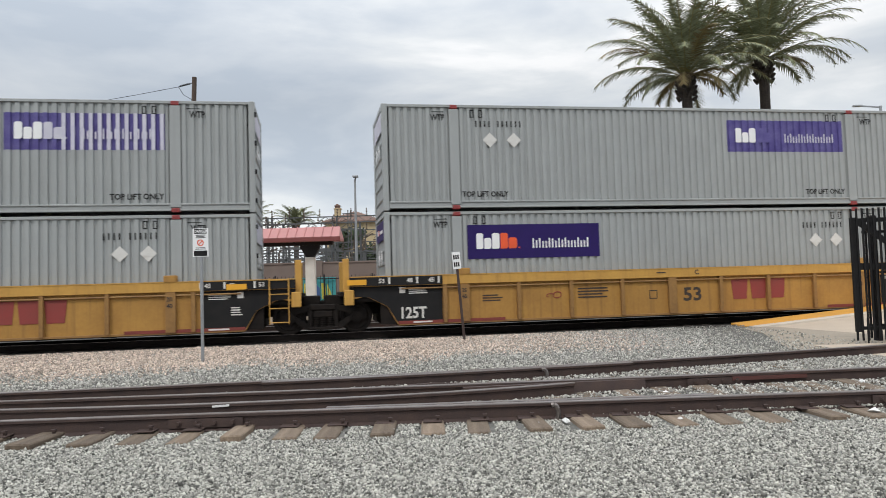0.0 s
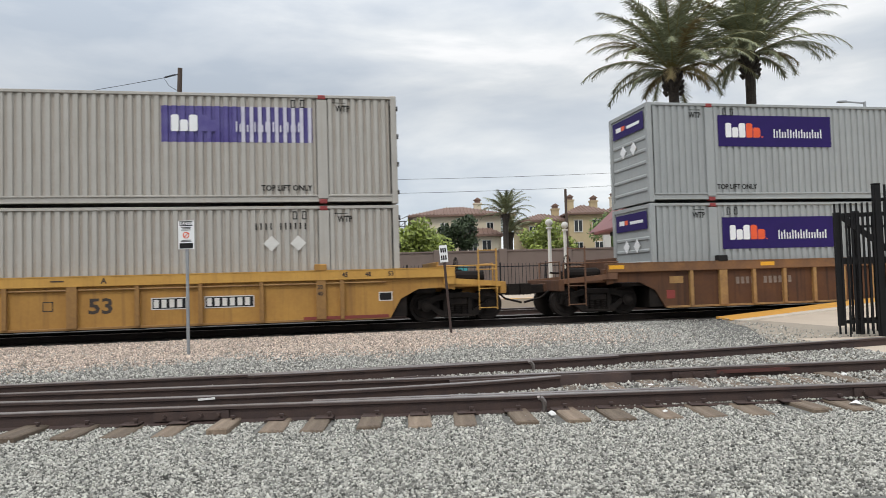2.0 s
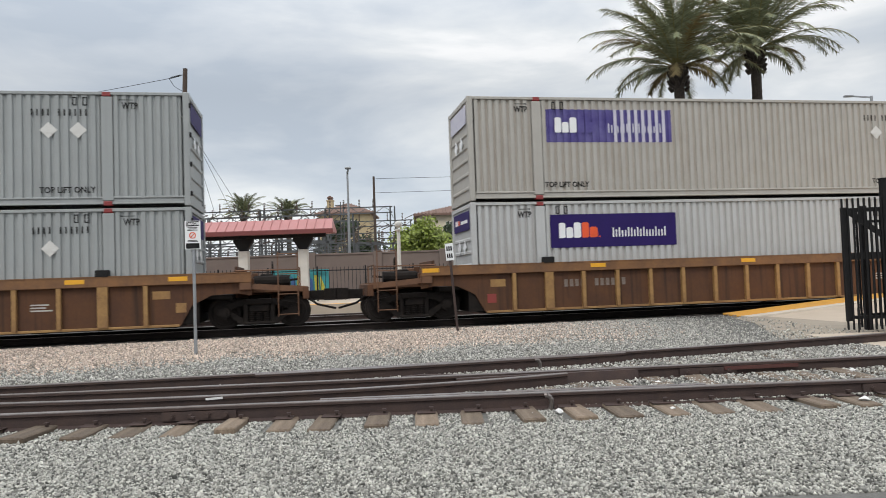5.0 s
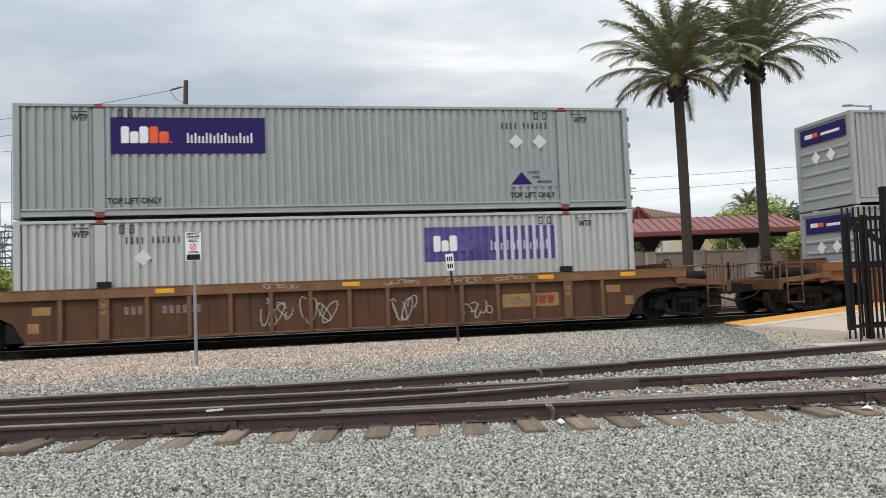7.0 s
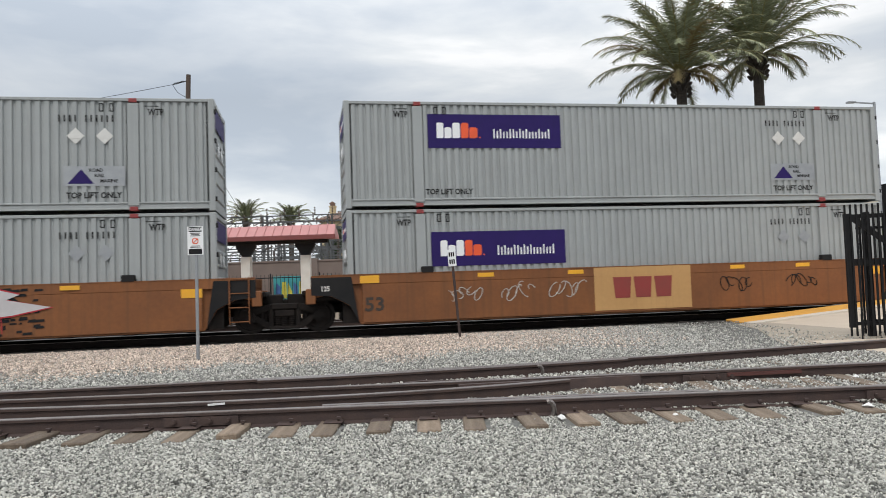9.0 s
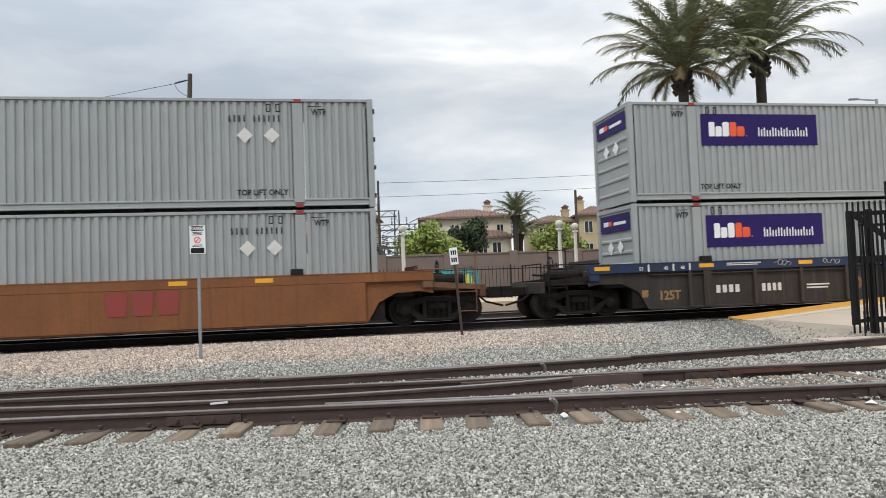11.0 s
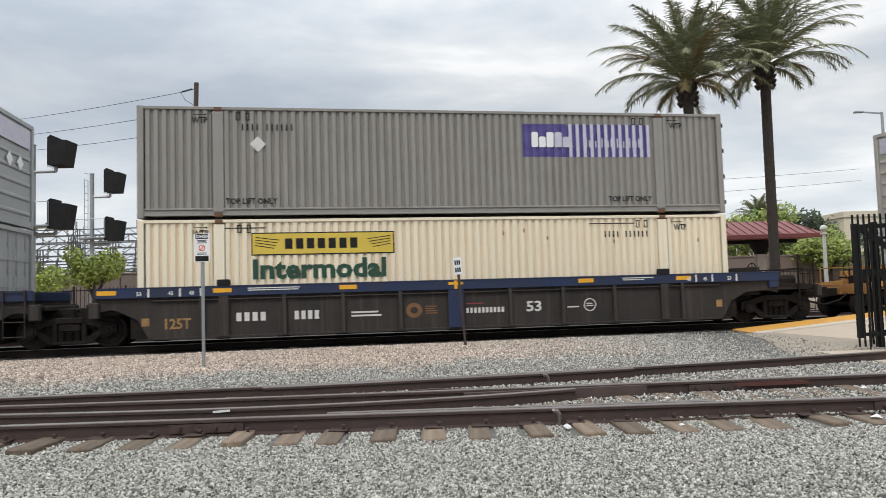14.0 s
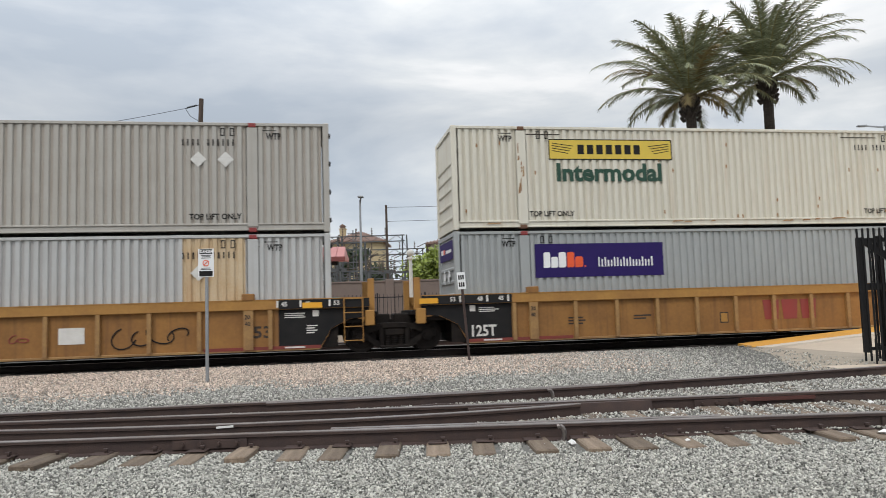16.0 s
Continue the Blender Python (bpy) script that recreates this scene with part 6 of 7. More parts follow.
lamp = empty("street_lamp", pose(-5.35, 46, 0), "slim pale grey street lamp", "street lamp")
part("shaft", Shape().tube((0, 0, 0), (0, 0, 8.3), 0.1, 0.06), GALV, lamp)
part("head", Shape().tube((0, 0, 8.1), (0.1, -0.3, 8.45), 0.05).box(-0.1, -0.5, 8.38, 0.25, -0.1, 8.5, 0.03), GALV, lamp)
for x, y in ((-1.65, 33.5), (5.6, 34), (6.7, 36), (18.2, 35)):
    ob = empty("globe_lamp", pose(x, y, 0), "platform lamp with a white globe on a pale post", "street lamp")
    part("shaft", Shape().tube((0, 0, 0), (0, 0, 0.8), 0.16, 0.14, 10).tube((0, 0, 0.8), (0, 0, 3.6), 0.10, 0.08, 10).tube((0, 0, 3.6), (0, 0, 3.68), 0.15, n=10), COLUMN, ob)
    b = bmesh.new()
    bmesh.ops.create_uvsphere(b, u_segments=14, v_segments=10, radius=0.17)
    me = bpy.data.meshes.new("globe")
    b.to_mesh(me)
    b.free()
    me.materials.append(COLUMN)
    gl = new("globe", me)
    gl.parent, gl.matrix_basis = ob, Matrix.Translation((0, 0, 3.88))


def signal(x, y, h, heads, label):
    ob = empty("railway_signal", pose(x, y, 0), label, "railway signal", "signals")
    part("mast", Shape().tube((0, 0, 0), (0, 0, h), 0.12, 0.11, 12).tube((0, 0, h), (0, 0, h + 0.03), 0.13, n=12), GALV, ob)
    for z in heads:
        part("arm", Shape().tube((0, 0, z - 0.75), (0.95, 0, z - 0.75), 0.07).tube((0.95, 0, z - 0.75), (0.95, 0, z - 0.3), 0.07), GALV, ob)
        part("signal_head", Shape().prism([(0.82, z - 0.55), (0.82, z + 0.58), (0.96, z + 0.68), (0.96, z + 0.5), (1.62, z + 0.45), (1.46, z - 0.55)], "y", -0.45, 0.45), BLACK, ob, "black hooded signal head")
        s = Shape()
        for k in range(5):
            s.tube((0.72, -0.2, z - 0.55 + k * 0.26), (0.72, 0.2, z - 0.55 + k * 0.26), 0.015, n=5)
        for q in (-0.2, 0.2):
            s.tube((0.72, q, z - 0.6), (0.72, q, z + 0.6), 0.015, n=5)
        part("head_ladder", s, GALV, ob)
    s = Shape()
    for q in (-0.2, 0.2):
        s.tube((-0.3, q, 0.3), (-0.3, q, h - 0.3), 0.02, n=5)
    for k in range(int(h / 0.35)):
        s.tube((-0.3, -0.2, 0.4 + k * 0.35), (-0.3, 0.2, 0.4 + k * 0.35), 0.014, n=5)
    part("ladder", s, GALV, ob)
    part("platform", Shape().box(-0.6, -0.5, h - 3.4, 0.9, 0.5, h - 3.34).wire([(-0.6, -0.5, h - 2.4), (0.9, -0.5, h - 2.4), (0.9, -0.5, h - 3.4)], 0.02).wire([(-0.6, -0.5, h - 2.4), (-0.6, -0.5, h - 3.4)], 0.02), GALV, ob)
    return ob


signal(-16.8, 30, 7.9, (7.55, 4.95), "grey signal mast with two black hooded heads")
signal(-18.2, 38, 8.05, (7.6, 5.1), "second signal mast with black hooded heads and a ladder")


# substation: gantries, busbars and equipment
def gantry(x0, x1, y, h, label, seed):
    rnd = random.Random(seed)
    ob = empty("substation_gantry", Matrix(), label, "gantry", "substation steelwork")
    n = max(2, round((x1 - x0) / 5.2))
    for k in range(n + 1):
        x = x0 + (x1 - x0) * k / n
        s = Shape()
        for a, b in ((-0.3, -0.3), (0.3, -0.3), (0.3, 0.3), (-0.3, 0.3)):
            s.bar((x + a, y + b, 0), (x + a * 0.6, y + b * 0.6, h), 0.07)
        for j in range(int(h / 0.8)):
            sg = 1 if j % 2 else -1
            s.bar((x - 0.27 * sg, y - 0.27, j * 0.8), (x + 0.27 * sg, y - 0.27, j * 0.8 + 0.8), 0.04)
        part("lattice_post", s, LATTICE, ob)
    for z in (h, h - 2.2):
        s = Shape()
        s.bar((x0, y, z), (x1, y, z), 0.09).bar((x0, y, z - 0.5), (x1, y, z - 0.5), 0.09)
        m = int((x1 - x0) / 0.7)
        for j in range(m):
            a = x0 + (x1 - x0) * j / m
            sg = 0.5 if j % 2 else 0.0
            s.bar((a, y, z - sg), (a + (x1 - x0) / m, y, z - 0.5 + sg), 0.045)
        part("truss_beam", s, LATTICE, ob)
    for k in range(int((x1 - x0) / 1.3)):
        x = x0 + 0.6 + k * 1.3 + rnd.uniform(-0.2, 0.2)
        s = Shape()
        for j in range(5):
            s.tube((x, y - 0.1, h + 0.05 + j * 0.13), (x, y - 0.1, h + 0.13 + j * 0.13), 0.09, 0.05, 7)
        part("insulator", s, POLEWOOD, ob)
    return ob


gantry(-40, -6.5, 57, 6.6, "grey lattice steel substation gantry", 1)
gantry(-42, -3.5, 62, 7.6, "taller lattice gantry of the substation", 2)
gantry(-44, -2.0, 68, 6.9, "lattice gantry at the rear of the substation", 3)
gantry(-39, -8.0, 52, 5.2, "low lattice gantry before the substation", 4)
rnd = random.Random(77)
for k in range(34):
    x, y = -41 + k * 1.2 + rnd.uniform(-0.5, 0.5), rnd.uniform(48, 66)
    h = rnd.uniform(3.6, 5.0)
    ob = empty("switchgear", pose(x, y, 0), "grey substation switch frame with insulators", "switchgear", "substation steelwork")
    s = Shape()
    for q in (-0.7, 0.7):
        s.bar((q, 0, 0), (q, 0, h), 0.12)
    for z in (h, h - 0.8, h - 1.7):
        s.bar((-1.1, 0, z), (1.1, 0, z), 0.12)
    s.bar((-0.7, 0, h - 1.7), (0.7, 0, h - 0.8), 0.06).bar((0.7, 0, h - 1.7), (-0.7, 0, h - 0.8), 0.06)
    part("stand", s, LATTICE, ob)
    for q in (-0.8, 0, 0.8):
        s = Shape()
        for j in range(6):
            s.tube((q, 0, h + 0.05 + j * 0.14), (q, 0, h + 0.14 + j * 0.14), 0.1, 0.06, 7)
        s.bar((q, 0, h + 0.95), (q + 0.7, 0, h + 1.25), 0.05)
        part("insulator", s, POLEWOOD, ob)
for k in range(5):
    x = -38 + k * 7.5
    ob = empty("steel_mast", pose(x, 64 + k % 2 * 4, 0), "slender grey steel mast of the substation", "mast", "substation steelwork")
    s = Shape()
    h = 7.6 + (k * 37 % 5) * 0.25
    for q in (-0.2, 0.2):
        s.bar((q, 0, 0), (q * 0.6, 0, h), 0.08)
    for j in range(int(h / 0.6)):
        s.bar((-0.18, 0, j * 0.6), (0.18, 0, j * 0.6 + 0.6), 0.04)
    part("lattice", s, LATTICE, ob)
    part("cross_arm", Shape().bar((-0.6, 0, h - 0.3), (0.6, 0, h - 0.3), 0.07), LATTICE, ob)


# houses
def window(house, x, y, z, w, h):
    win = part("window", Shape().box(x - w / 2 - 0.08, y - 0.05, z - 0.08, x + w / 2 + 0.08, y + 0.0, z), COLUMN, house)
    part("pane", Shape().box(x - w / 2, y - 0.03, z, x + w / 2, y - 0.006, z + h), GLASSY, win)
    s = Shape().box(x - w / 2 - 0.08, y - 0.05, z + h, x + w / 2 + 0.08, y, z + h + 0.08)
    for q in (x - w / 2 - 0.08, x - 0.03, x + w / 2):
        s.box(q, y - 0.05, z, q + 0.07, y, z + h)
    part("window_frame", s, COLUMN, win)


def house(x, y, w, d, eave, ridge, paint, label, wins, chimneys=(), turn=0):
    ob = empty("house", pose(x, y, 0, 0, 0, turn), label, "house", "houses beyond the wall")
    part("wall", Shape().box(0, 0, 0, w, d, eave), paint, ob)
    o = 0.5
    ins = min(d, w) / 2 * 0.9
    v = [(-o, -o, eave), (w + o, -o, eave), (w + o, d + o, eave), (-o, d + o, eave), (ins, d / 2, ridge), (w - ins, d / 2, ridge)]
    v += [(a, b, eave - 0.18) for a, b, c in v[:4]]
    part("roof", Shape().add(v, [(0, 1, 5, 4), (1, 2, 5), (2, 3, 4, 5), (3, 0, 4), (0, 6, 7, 1), (1, 7, 8, 2), (2, 8, 9, 3), (3, 9, 6, 0), (6, 9, 8, 7)]), TILE, ob)
    s = Shape()
    for k in range(int(w / 0.32)):
        a = -o + (w + 2 * o) * (k + 0.5) / int(w / 0.32)
        f = min(1.0, max(0.05, min(a + o, w + o - a) / (ins + o)))
        s.tube((a, -o, eave + 0.03), (a, -o + (d / 2 + o) * f, eave + (ridge - eave) * f + 0.03), 0.07, n=5)
    part("tiling", s, TILE, ob)
    for wx, wz, ww, wh in wins:
        window(ob, wx, 0.0, wz, ww, wh)
    for cx, cy in chimneys:
        ch = part("chimney", Shape().box(cx - 0.4, cy - 0.4, eave - 0.5, cx + 0.4, cy + 0.4, ridge + 0.5, 0.03).box(cx - 0.48, cy - 0.48, ridge + 0.36, cx + 0.48, cy + 0.48, ridge + 0.5), paint, ob)
        part("chimney_cap", Shape().prism([(cx - 0.45, ridge + 0.8), (cx + 0.45, ridge + 0.8), (cx, ridge + 1.1)], "y", cy - 0.4, cy + 0.4).box(cx - 0.3, cy - 0.3, ridge + 0.5, cx + 0.3, cy + 0.3, ridge + 0.8), TILE, ch)
    return ob


house(-1.6, 75, 9.0, 8, 8.0, 9.15, STUCCO, "cream stucco two-storey house with a brown tile roof", ((1.2, 4.4, 0.9, 1.3), (3.2, 6.2, 0.7, 0.9), (5.2, 6.3, 0.6, 0.8), (7.9, 6.3, 0.6, 0.8), (5.3, 3.9, 0.9, 1.8), (7.6, 3.9, 0.9, 1.8)), ((7.0, 5.0),))
house(3.6, 73.6, 3.4, 1.6, 5.8, 6.5, STUCCO, "low cream entrance wing with a tiled roof", ((0.8, 3.6, 0.8, 1.6), (2.2, 3.6, 0.8, 1.6)))
house(10.2, 80, 5.5, 8, 7.6, 8.6, STUCCO2, "tan stucco house with a tiled roof and chimney", ((1.2, 5.8, 0.7, 1.1), (3.8, 5.8, 0.7, 1.1), (1.3, 3.4, 0.8, 1.4)), ((4.2, 3.0),))
house(15.2, 79, 4.6, 8, 8.2, 9.4, STUCCO2, "tan stucco townhouse with a brown tile roof", ((1.0, 6.2, 0.8, 1.2), (3.0, 6.2, 0.8, 1.2), (1.0, 3.6, 0.8, 1.4), (3.2, 3.6, 0.8, 1.4)), ((0.6, 2.5), (3.6, 4.0)))
house(19.4, 80, 8.0, 9, 8.3, 9.9, STUCCO, "cream stucco townhouse with a wide tile roof", ((1.4, 6.0, 0.8, 1.2), (4.0, 6.0, 0.8, 1.2), (6.4, 6.0, 0.8, 1.2)), ((2.0, 4.0),))
house(-14.5, 92, 6.5, 8, 10.0, 11.6, STUCCO2, "tan house with a tile roof behind the substation", ((2.0, 8.0, 0.8, 1.0), (4.4, 8.0, 0.8, 1.0)), ((1.0, 4.0),))
house(27.5, 75, 9.5, 9, 6.4, 8.4, STUCCO2, "tan house with a brown hip roof", ((2, 4.2, 0.9, 1.2), (5, 4.2, 0.9, 1.2)))
yb = empty("flat_roof_building", pose(39.5, 72, 0), "pale yellow flat-roofed building", "building")
part("wall", Shape().box(0, 0, 0, 10, 8, 7.6), STUCCO, yb)
part("parapet", Shape().box(-0.15, -0.15, 7.6, 10.15, 8.15, 8.2, 0.03), STUCCO, yb)
for k in range(4):
    window(yb, 1.4 + k * 2.4, 0.0, 4.8, 1.0, 1.3)
ped = empty("gabled_pavilion", pose(12.6, 45, 0), "small pavilion with a dark red gable truss", "pavilion")
part("roof", Shape().prism([(-1.9, 4.2), (1.9, 4.2), (0, 5.9)], "y", 0.15, 4), METALMAROON, ped)
part("truss", Shape().bar((-1.9, 0, 4.2), (0, 0, 5.9), 0.16).bar((1.9, 0, 4.2), (0, 0, 5.9), 0.16).bar((-1.9, 0, 4.2), (1.9, 0, 4.2), 0.16).bar((0, 0, 4.2), (0, 0, 5.9), 0.12).bar((-0.95, 0, 5.05), (0, 0, 4.2), 0.1).bar((0.95, 0, 5.05), (0, 0, 4.2), 0.1), METALMAROON, ped)
for q in (-1.6, 1.6):
    part("column", Shape().box(q - 0.2, 0, 0, q + 0.2, 0.4, 4.15), COLUMN, ped)

MURAL = (mat("mural_yellow", (0.62, 0.58, 0.08), 0.6, bump=0), mat("mural_teal", (0.05, 0.33, 0.36), 0.6, bump=0), mat("mural_blue", (0.06, 0.14, 0.35), 0.6, bump=0))
for x, y in ((-8.6, 38.4), (-0.9, 40.2)):
    mu = empty("mural_panel", pose(x, y, 0), "colourful painted panel on the fence", "mural")
    part("board", Shape().box(0, 0, 0.85, 3.0, 0.06, 2.05), MURAL[1], mu)
    for k in range(9):
        part("painted_patch", Shape().prism([(0.1 + k * 0.31, 0.95), (0.4 + k * 0.3, 0.9), (0.36 + k * 0.3, 1.5 + 0.3 * math.sin(k * 2.1)), (0.15 + k * 0.3, 1.75)], "y", -0.01, -0.004), MURAL[0] if k % 3 else MURAL[2], mu)

tree(-16.0, 33.5, 3.9, 2.5, 21, LEAFY, "young yellow-green tree beside the signal", 3000, 0.1)
tree(-20.5, 36, 3.2, 3.4, 22, LEAFY, "yellow-green shrub by the block wall", 2200, 0.1)
tree(-0.7, 52, 5.9, 4.6, 23, LEAFY, "dense green tree before the cream house", 4200, 0.16)
tree(2.5, 58, 6.2, 2.8, 24, LEAFD, "dark green tree before the cream house", 3000, 0.16)
tree(8.1, 50, 5.1, 3.6, 25, LEAFY, "yellow-green street tree before the houses", 3200, 0.13)
tree(14.0, 52, 5.6, 4.2, 26, LEAF, "bright green street tree", 3600, 0.14)
tree(20.3, 47, 6.5, 4.6, 27, LEAFY, "light green tree behind the station canopy", 4200, 0.14)
tree(23.2, 51, 6.2, 4.6, 28, LEAF, "green tree behind the station canopy", 4200, 0.14)
tree(22.9, 44, 4.6, 4.0, 29, LEAFY, "round yellow-green tree by the station", 3400, 0.13)
tree(30.2, 62, 7.0, 6.0, 30, LEAFD, "dark clipped tree mass", 4200, 0.2)
tree(24.5, 40, 3.6, 3.4, 31, LEAF, "low green shrub by the fence", 2600, 0.12)
tree(29.5, 40, 4.4, 4.2, 32, LEAF, "green tree by the station fence", 3000, 0.13)
tree(-8.5, 70, 7.0, 5.5, 33, LEAFD, "dark tree behind the substation", 2600, 0.2)
for x, y, h, sd in ((-20.2, 78, 8.8, 41), (-15.9, 80, 8.6, 42), (7.6, 71, 7.6, 43), (8.7, 78, 6.2, 44), (36.5, 85, 9.0, 45), (38.5, 88, 9.5, 46)):
    palm(x, y, h, sd, 2.9, "distant feathery palm above the rooftops", 34, 0.3, spread=70, boots=0)


# ---- loose stones ----
def stones(name, n, x0, x1, y0, y1, size, material, label, seed, keep=None):
    """Crushed stones strewn over the ground, as one mesh."""
    r = np.random.RandomState(seed)
    xy = np.stack([r.uniform(x0, x1, n), r.uniform(y0, y1, n)], 1)
    if keep is not None:
        xy = xy[keep(xy[:, 0], xy[:, 1])]
    n = len(xy)
    base = np.array([(1, 0, 0), (-1, 0, 0), (0, 1, 0), (0, -1, 0), (0, 0, 1), (0, 0, -1)], float)
    tri = np.array([(0, 2, 4), (2, 1, 4), (1, 3, 4), (3, 0, 4), (2, 0, 5), (1, 2, 5), (3, 1, 5), (0, 3, 5)])
    rad = size * r.lognormal(0, 0.28, (n, 1, 1))
    v = base[None] * rad * r.uniform(0.6, 1.25, (n, 6, 1)) + r.normal(0, 0.18, (n, 6, 3)) * rad
    q = r.normal(size=(n, 4))
    q /= np.linalg.norm(q, axis=1, keepdims=True)
    w, x, y, z = q.T
    rot = np.stack([1 - 2 * (y * y + z * z), 2 * (x * y - z * w), 2 * (x * z + y * w), 2 * (x * y + z * w), 1 - 2 * (x * x + z * z), 2 * (y * z - x * w), 2 * (x * z - y * w), 2 * (y * z + x * w), 1 - 2 * (x * x + y * y)], 1).reshape(n, 3, 3)
    v = np.einsum("nij,nkj->nki", rot, v)
    v[:, :, :2] += xy[:, None]
    v[:, :, 2] += r.uniform(-0.2, 0.6, (n, 1)) * size + np.where(xy[:, 1:] > 7.35, 0.03, 0.0)
    me = bpy.data.meshes.new(name)
    faces = (tri[None] + 6 * np.arange(n)[:, None, None]).reshape(-1, 3)
    me.vertices.add(n * 6)
    me.vertices.foreach_set("co", v.reshape(-1))
    me.loops.add(len(faces) * 3)
    me.loops.foreach_set("vertex_index", faces.reshape(-1).astype(np.int32))
    me.polygons.add(len(faces))
    me.polygons.foreach_set("loop_start", np.arange(0, len(faces) * 3, 3, dtype=np.int32))
    me.update(calc_edges=True)
    me.materials.append(material)
    return tagged(new(name, me), label, "gravel", kind="stuff")


def in_view(x, y):
    return np.abs(x - 0.2) < 0.66 * y + 0.6


def off_ties(x, y):
    """Leaves most of the tie ends bare."""
    k = np.abs((x - 0.32) / 0.46 - np.round((x - 0.32) / 0.46)) * 0.46
    return (k > 0.125) | (y < 6.71 + 0.02 * x) | (y > 7.3 + 0.02 * x) | (np.random.RandomState(5).uniform(0, 1, len(x)) < 0.02)


def buff_share(x, y):
    """How much of the stone is buff: most by the main line on the west side, fading out gradually."""
    edge = 13.6 + 0.2 * x + 0.4 * np.sin(x * 1.3) + 0.25 * np.sin(x * 3.1)
    return np.clip((y - edge + 0.6) / 2.2, 0, 0.9) * np.clip((5.5 - x) / 6, 0, 1)


def open_ground(x, y):
    """Off the platform and walkway, thinned on the dirt before the gate."""
    thin = np.clip((x - 4.6) / 3.0, 0, 0.9) * (y > 12.2)
    return ~((x > 8.3) & (y > 14.3)) & ~((x > 6.95) & (y > 10.88) & (y < 13.92)) & (y < 19.3 + 0.1787 * x) & (np.random.RandomState(12).uniform(0, 1, len(x)) >= thin)


def ties_clear(x, y):
    return in_view(x, y) & off_ties(x, y)


stones("ballast_stones", 205000, -6, 6, 4.3, 8.0, 0.0108, STONE, "grey crushed-granite ballast in the foreground", 1, ties_clear)
stones("ballast_stones", 190000, -13, 13, 8.0, 20.6, 0.0148, STONE2, "grey crushed ballast between the tracks", 2, lambda x, y: ties_clear(x, y) & open_ground(x, y) & (np.random.RandomState(8).uniform(0, 1, len(x)) >= buff_share(x, y)))
stones("buff_stones", 130000, -16, 6, 11.0, 20.0, 0.0175, SANDY, "buff and pink crushed stone beside the main line", 3, lambda x, y: in_view(x, y) & (y < 19.25 + 0.1787 * x) & (np.random.RandomState(9).uniform(0, 1, len(x)) < buff_share(x, y)))

# ---- scraps on the ballast ----
SCRAP = mat("white_paper_scrap", (0.75, 0.74, 0.72), 0.8, bump=0.2)
for x, y, q, sd in ((1.12, 7.02, 0.055, 1), (0.86, 6.95, 0.03, 2), (4.05, 7.02, 0.065, 3), (4.3, 6.75, 0.03, 4), (5.05, 9.0, 0.05, 5), (2.55, 8.6, 0.045, 6), (4.9, 7.1, 0.03, 7), (-0.5, 6.9, 0.025, 8), (2.2, 7.0, 0.03, 9)):
    r3 = random.Random(sd)
    s = Shape()
    ringp = [(q * math.cos(a) * r3.uniform(0.6, 1.2), q * math.sin(a) * r3.uniform(0.5, 1.1), r3.uniform(0.0, 0.6) * q) for a in np.linspace(0, 5.5, 8)]
    s.add(ringp + [(0, 0, q * 0.9), (0.3 * q, 0.1 * q, -0.01)], [(i, (i + 1) % 8, 8) for i in range(8)] + [((i + 1) % 8, i, 9) for i in range(8)])
    tagged(part("paper_scrap", s, SCRAP, at=(x, y, 0.02)), "crumpled white paper scrap on the ballast", "litter", "litter on the ballast")
tagged(part("stick", Shape().bar((-2.45, 7.75, 0.16), (-2.28, 7.78, 0.165), 0.012, 0.02), SCRAP), "white plastic strip lying by the rail", "litter")

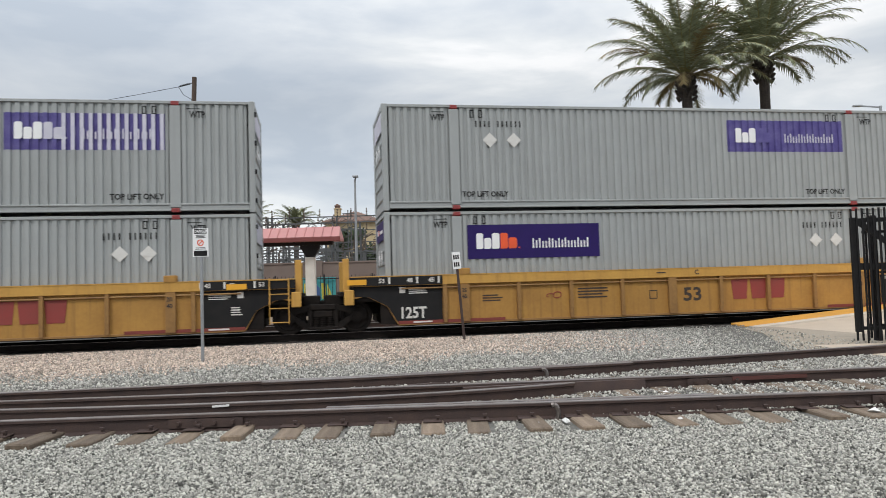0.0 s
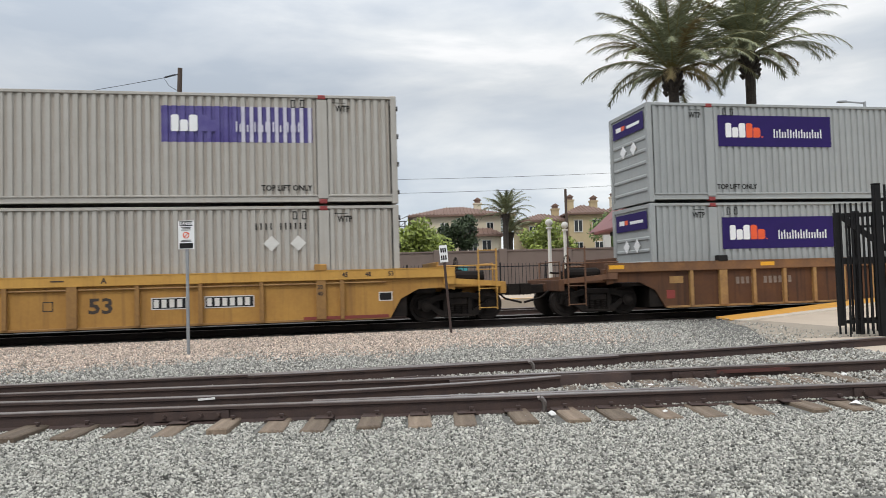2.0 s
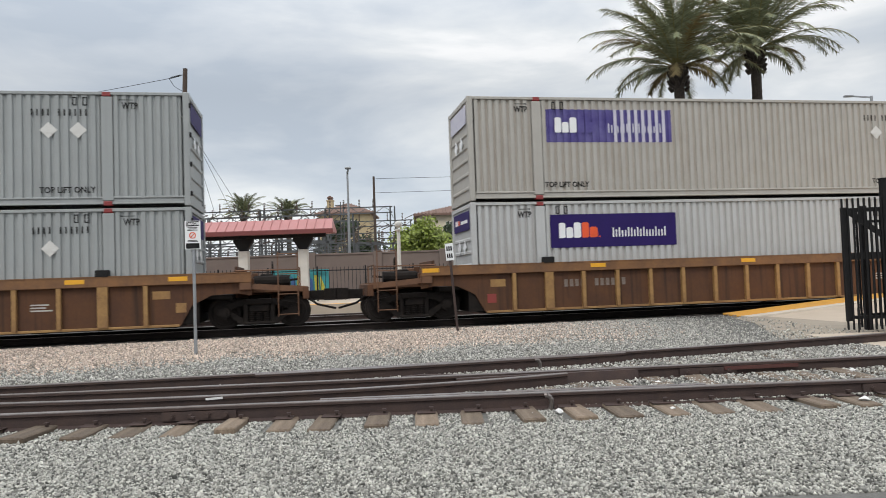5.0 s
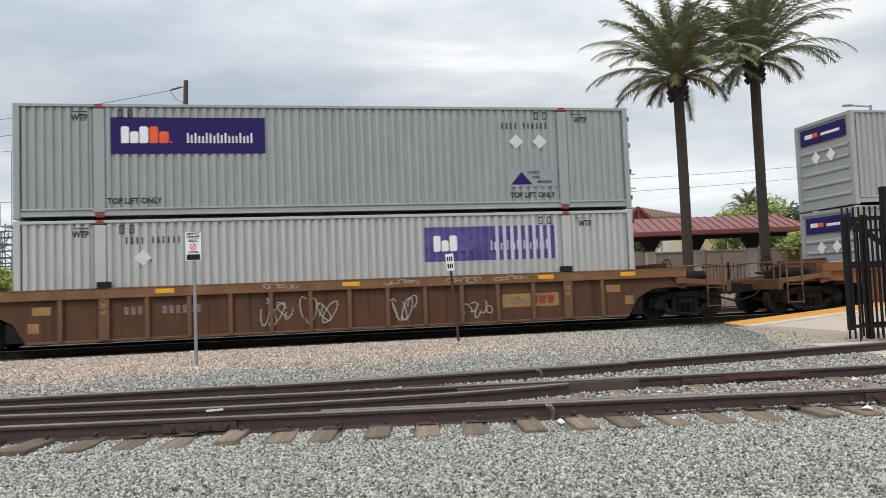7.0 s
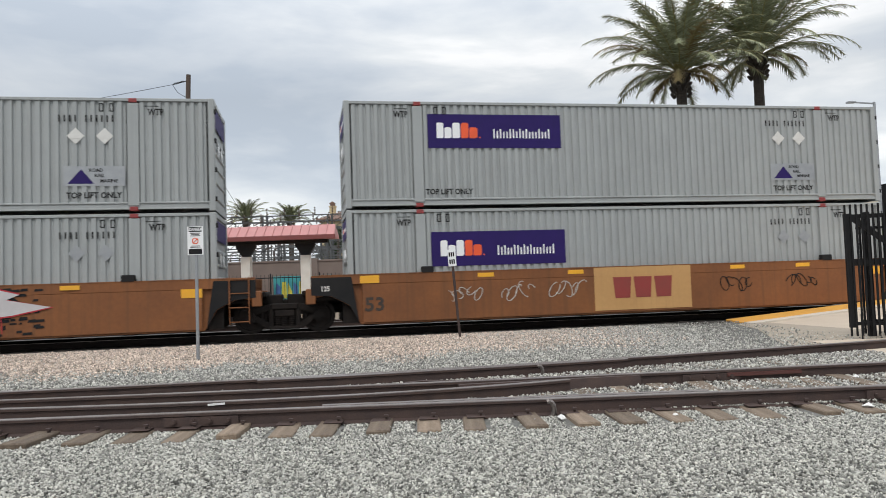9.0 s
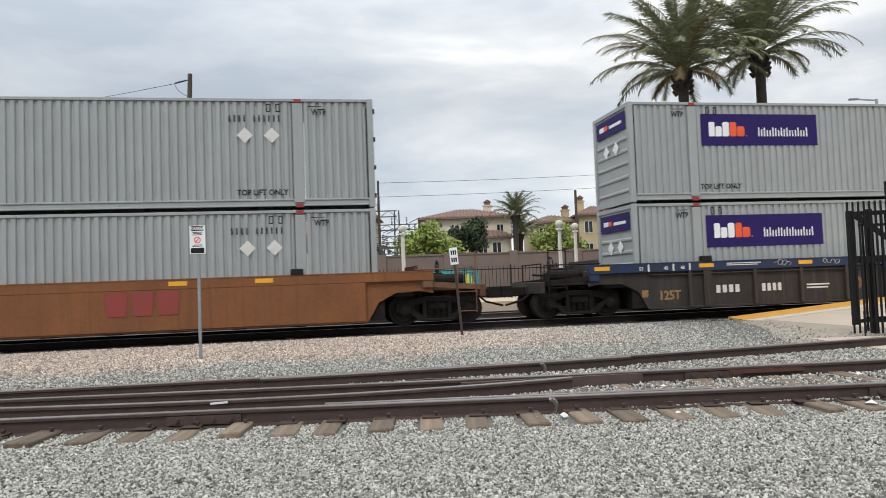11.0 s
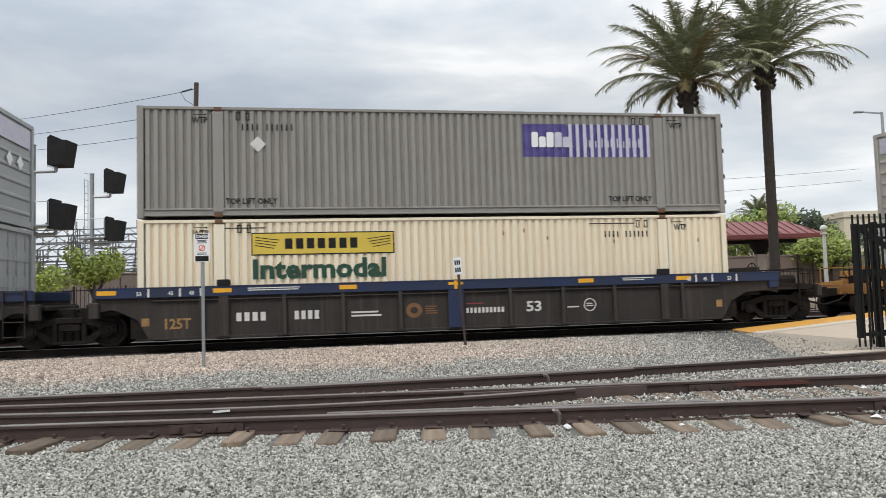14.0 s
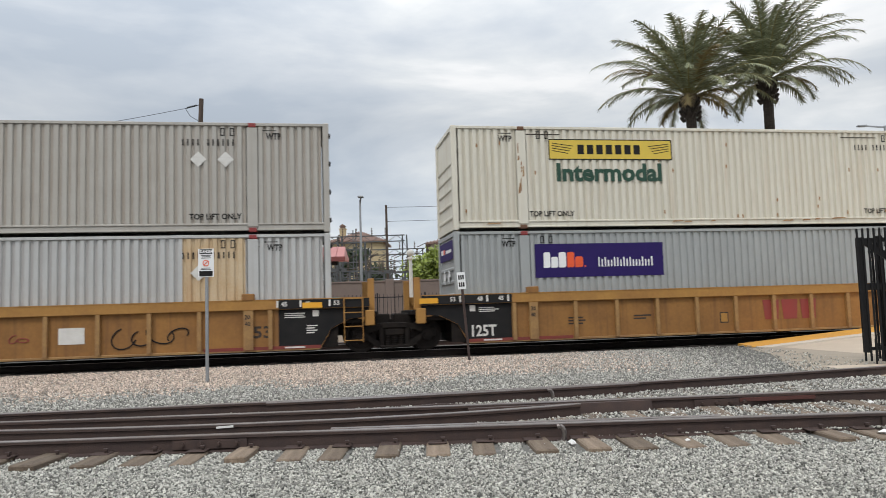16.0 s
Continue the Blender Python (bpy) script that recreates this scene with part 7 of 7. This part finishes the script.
# ---- ties ----
tie_mesh = Shape().box(-0.105, -1.3, -0.15, 0.105, 1.3, 0.022, 0.012).mesh("tie", WOOD)
rnd = random.Random(3)


dark_tie = Shape().box(-0.115, -1.3, -0.15, 0.115, 1.3, 0.022, 0.012).mesh("tie", CREOSOTE)


def tie(track, x, y, turn, z=0.0, stretch=1.0, mesh=tie_mesh):
    ob = new("tie", mesh)
    ob.parent = track
    ob.matrix_basis = pose(x, y, z, rnd.uniform(-1, 1), rnd.uniform(-1, 1), turn + rnd.uniform(-2.5, 2.5)) @ Matrix.Diagonal((rnd.uniform(0.9, 1.1), stretch, 1, 1))


for k in range(48):
    x = 0.32 + (k - 24) * 0.46
    tie(siding, x + rnd.uniform(-0.04, 0.02), 8.08 + 0.02 * x + rnd.uniform(-0.08, 0.05), 1.2, 0.014, 1.045)
for k in range(40):
    x = -11 + k * 0.55
    tie(siding, x, 9.75 + 0.2 * (x + 3) if x > -3 else 9.6, 8, -0.012)
# a dark sheet: the train's shade is put into the oily bed's colour
bed = part("oiled_bed", Shape().box(-120, -0.62, -0.23, 120, WIDE + 0.3, -0.196), SHADEDBED, main, "oily ballast darkened for the shade under the train")
for k in range(110):
    tie(main, -30 + k * 0.53, WIDE / 2, 0, -0.21, mesh=dark_tie)


# small surges of the slack between the cars: seconds, metres behind the even pace
SURGE = {6.0: 0.15, 7.5: 0.14, 12.0: 0.24, 13.5: 0.27, 15.0: 0.2}


def motions():
    late = {k * 0.5: 0.0 for k in range(33)}
    for t, d in SURGE.items():
        late.update({round(t - 0.1, 1): 0.0, t: d, round(t + 0.1, 1): 0.0})
    for ob in CARS + BOXES:
        start = ob.matrix_basis.copy()
        walk(ob, [(t, LINE @ Matrix.Translation((d - SPEED * t, 0, 0)) @ LINE.inverted() @ start) for t, d in sorted(late.items())])
    turn = SPEED / WHEEL_R
    for ob, dx in WHEELSETS:
        walk(ob, [(k / FPS, Matrix.Translation((dx, 0, WHEEL_R)) @ Matrix.Rotation(-turn * k / FPS, 4, "Y")) for k in range(int(16 * FPS) + 1)])


motions()
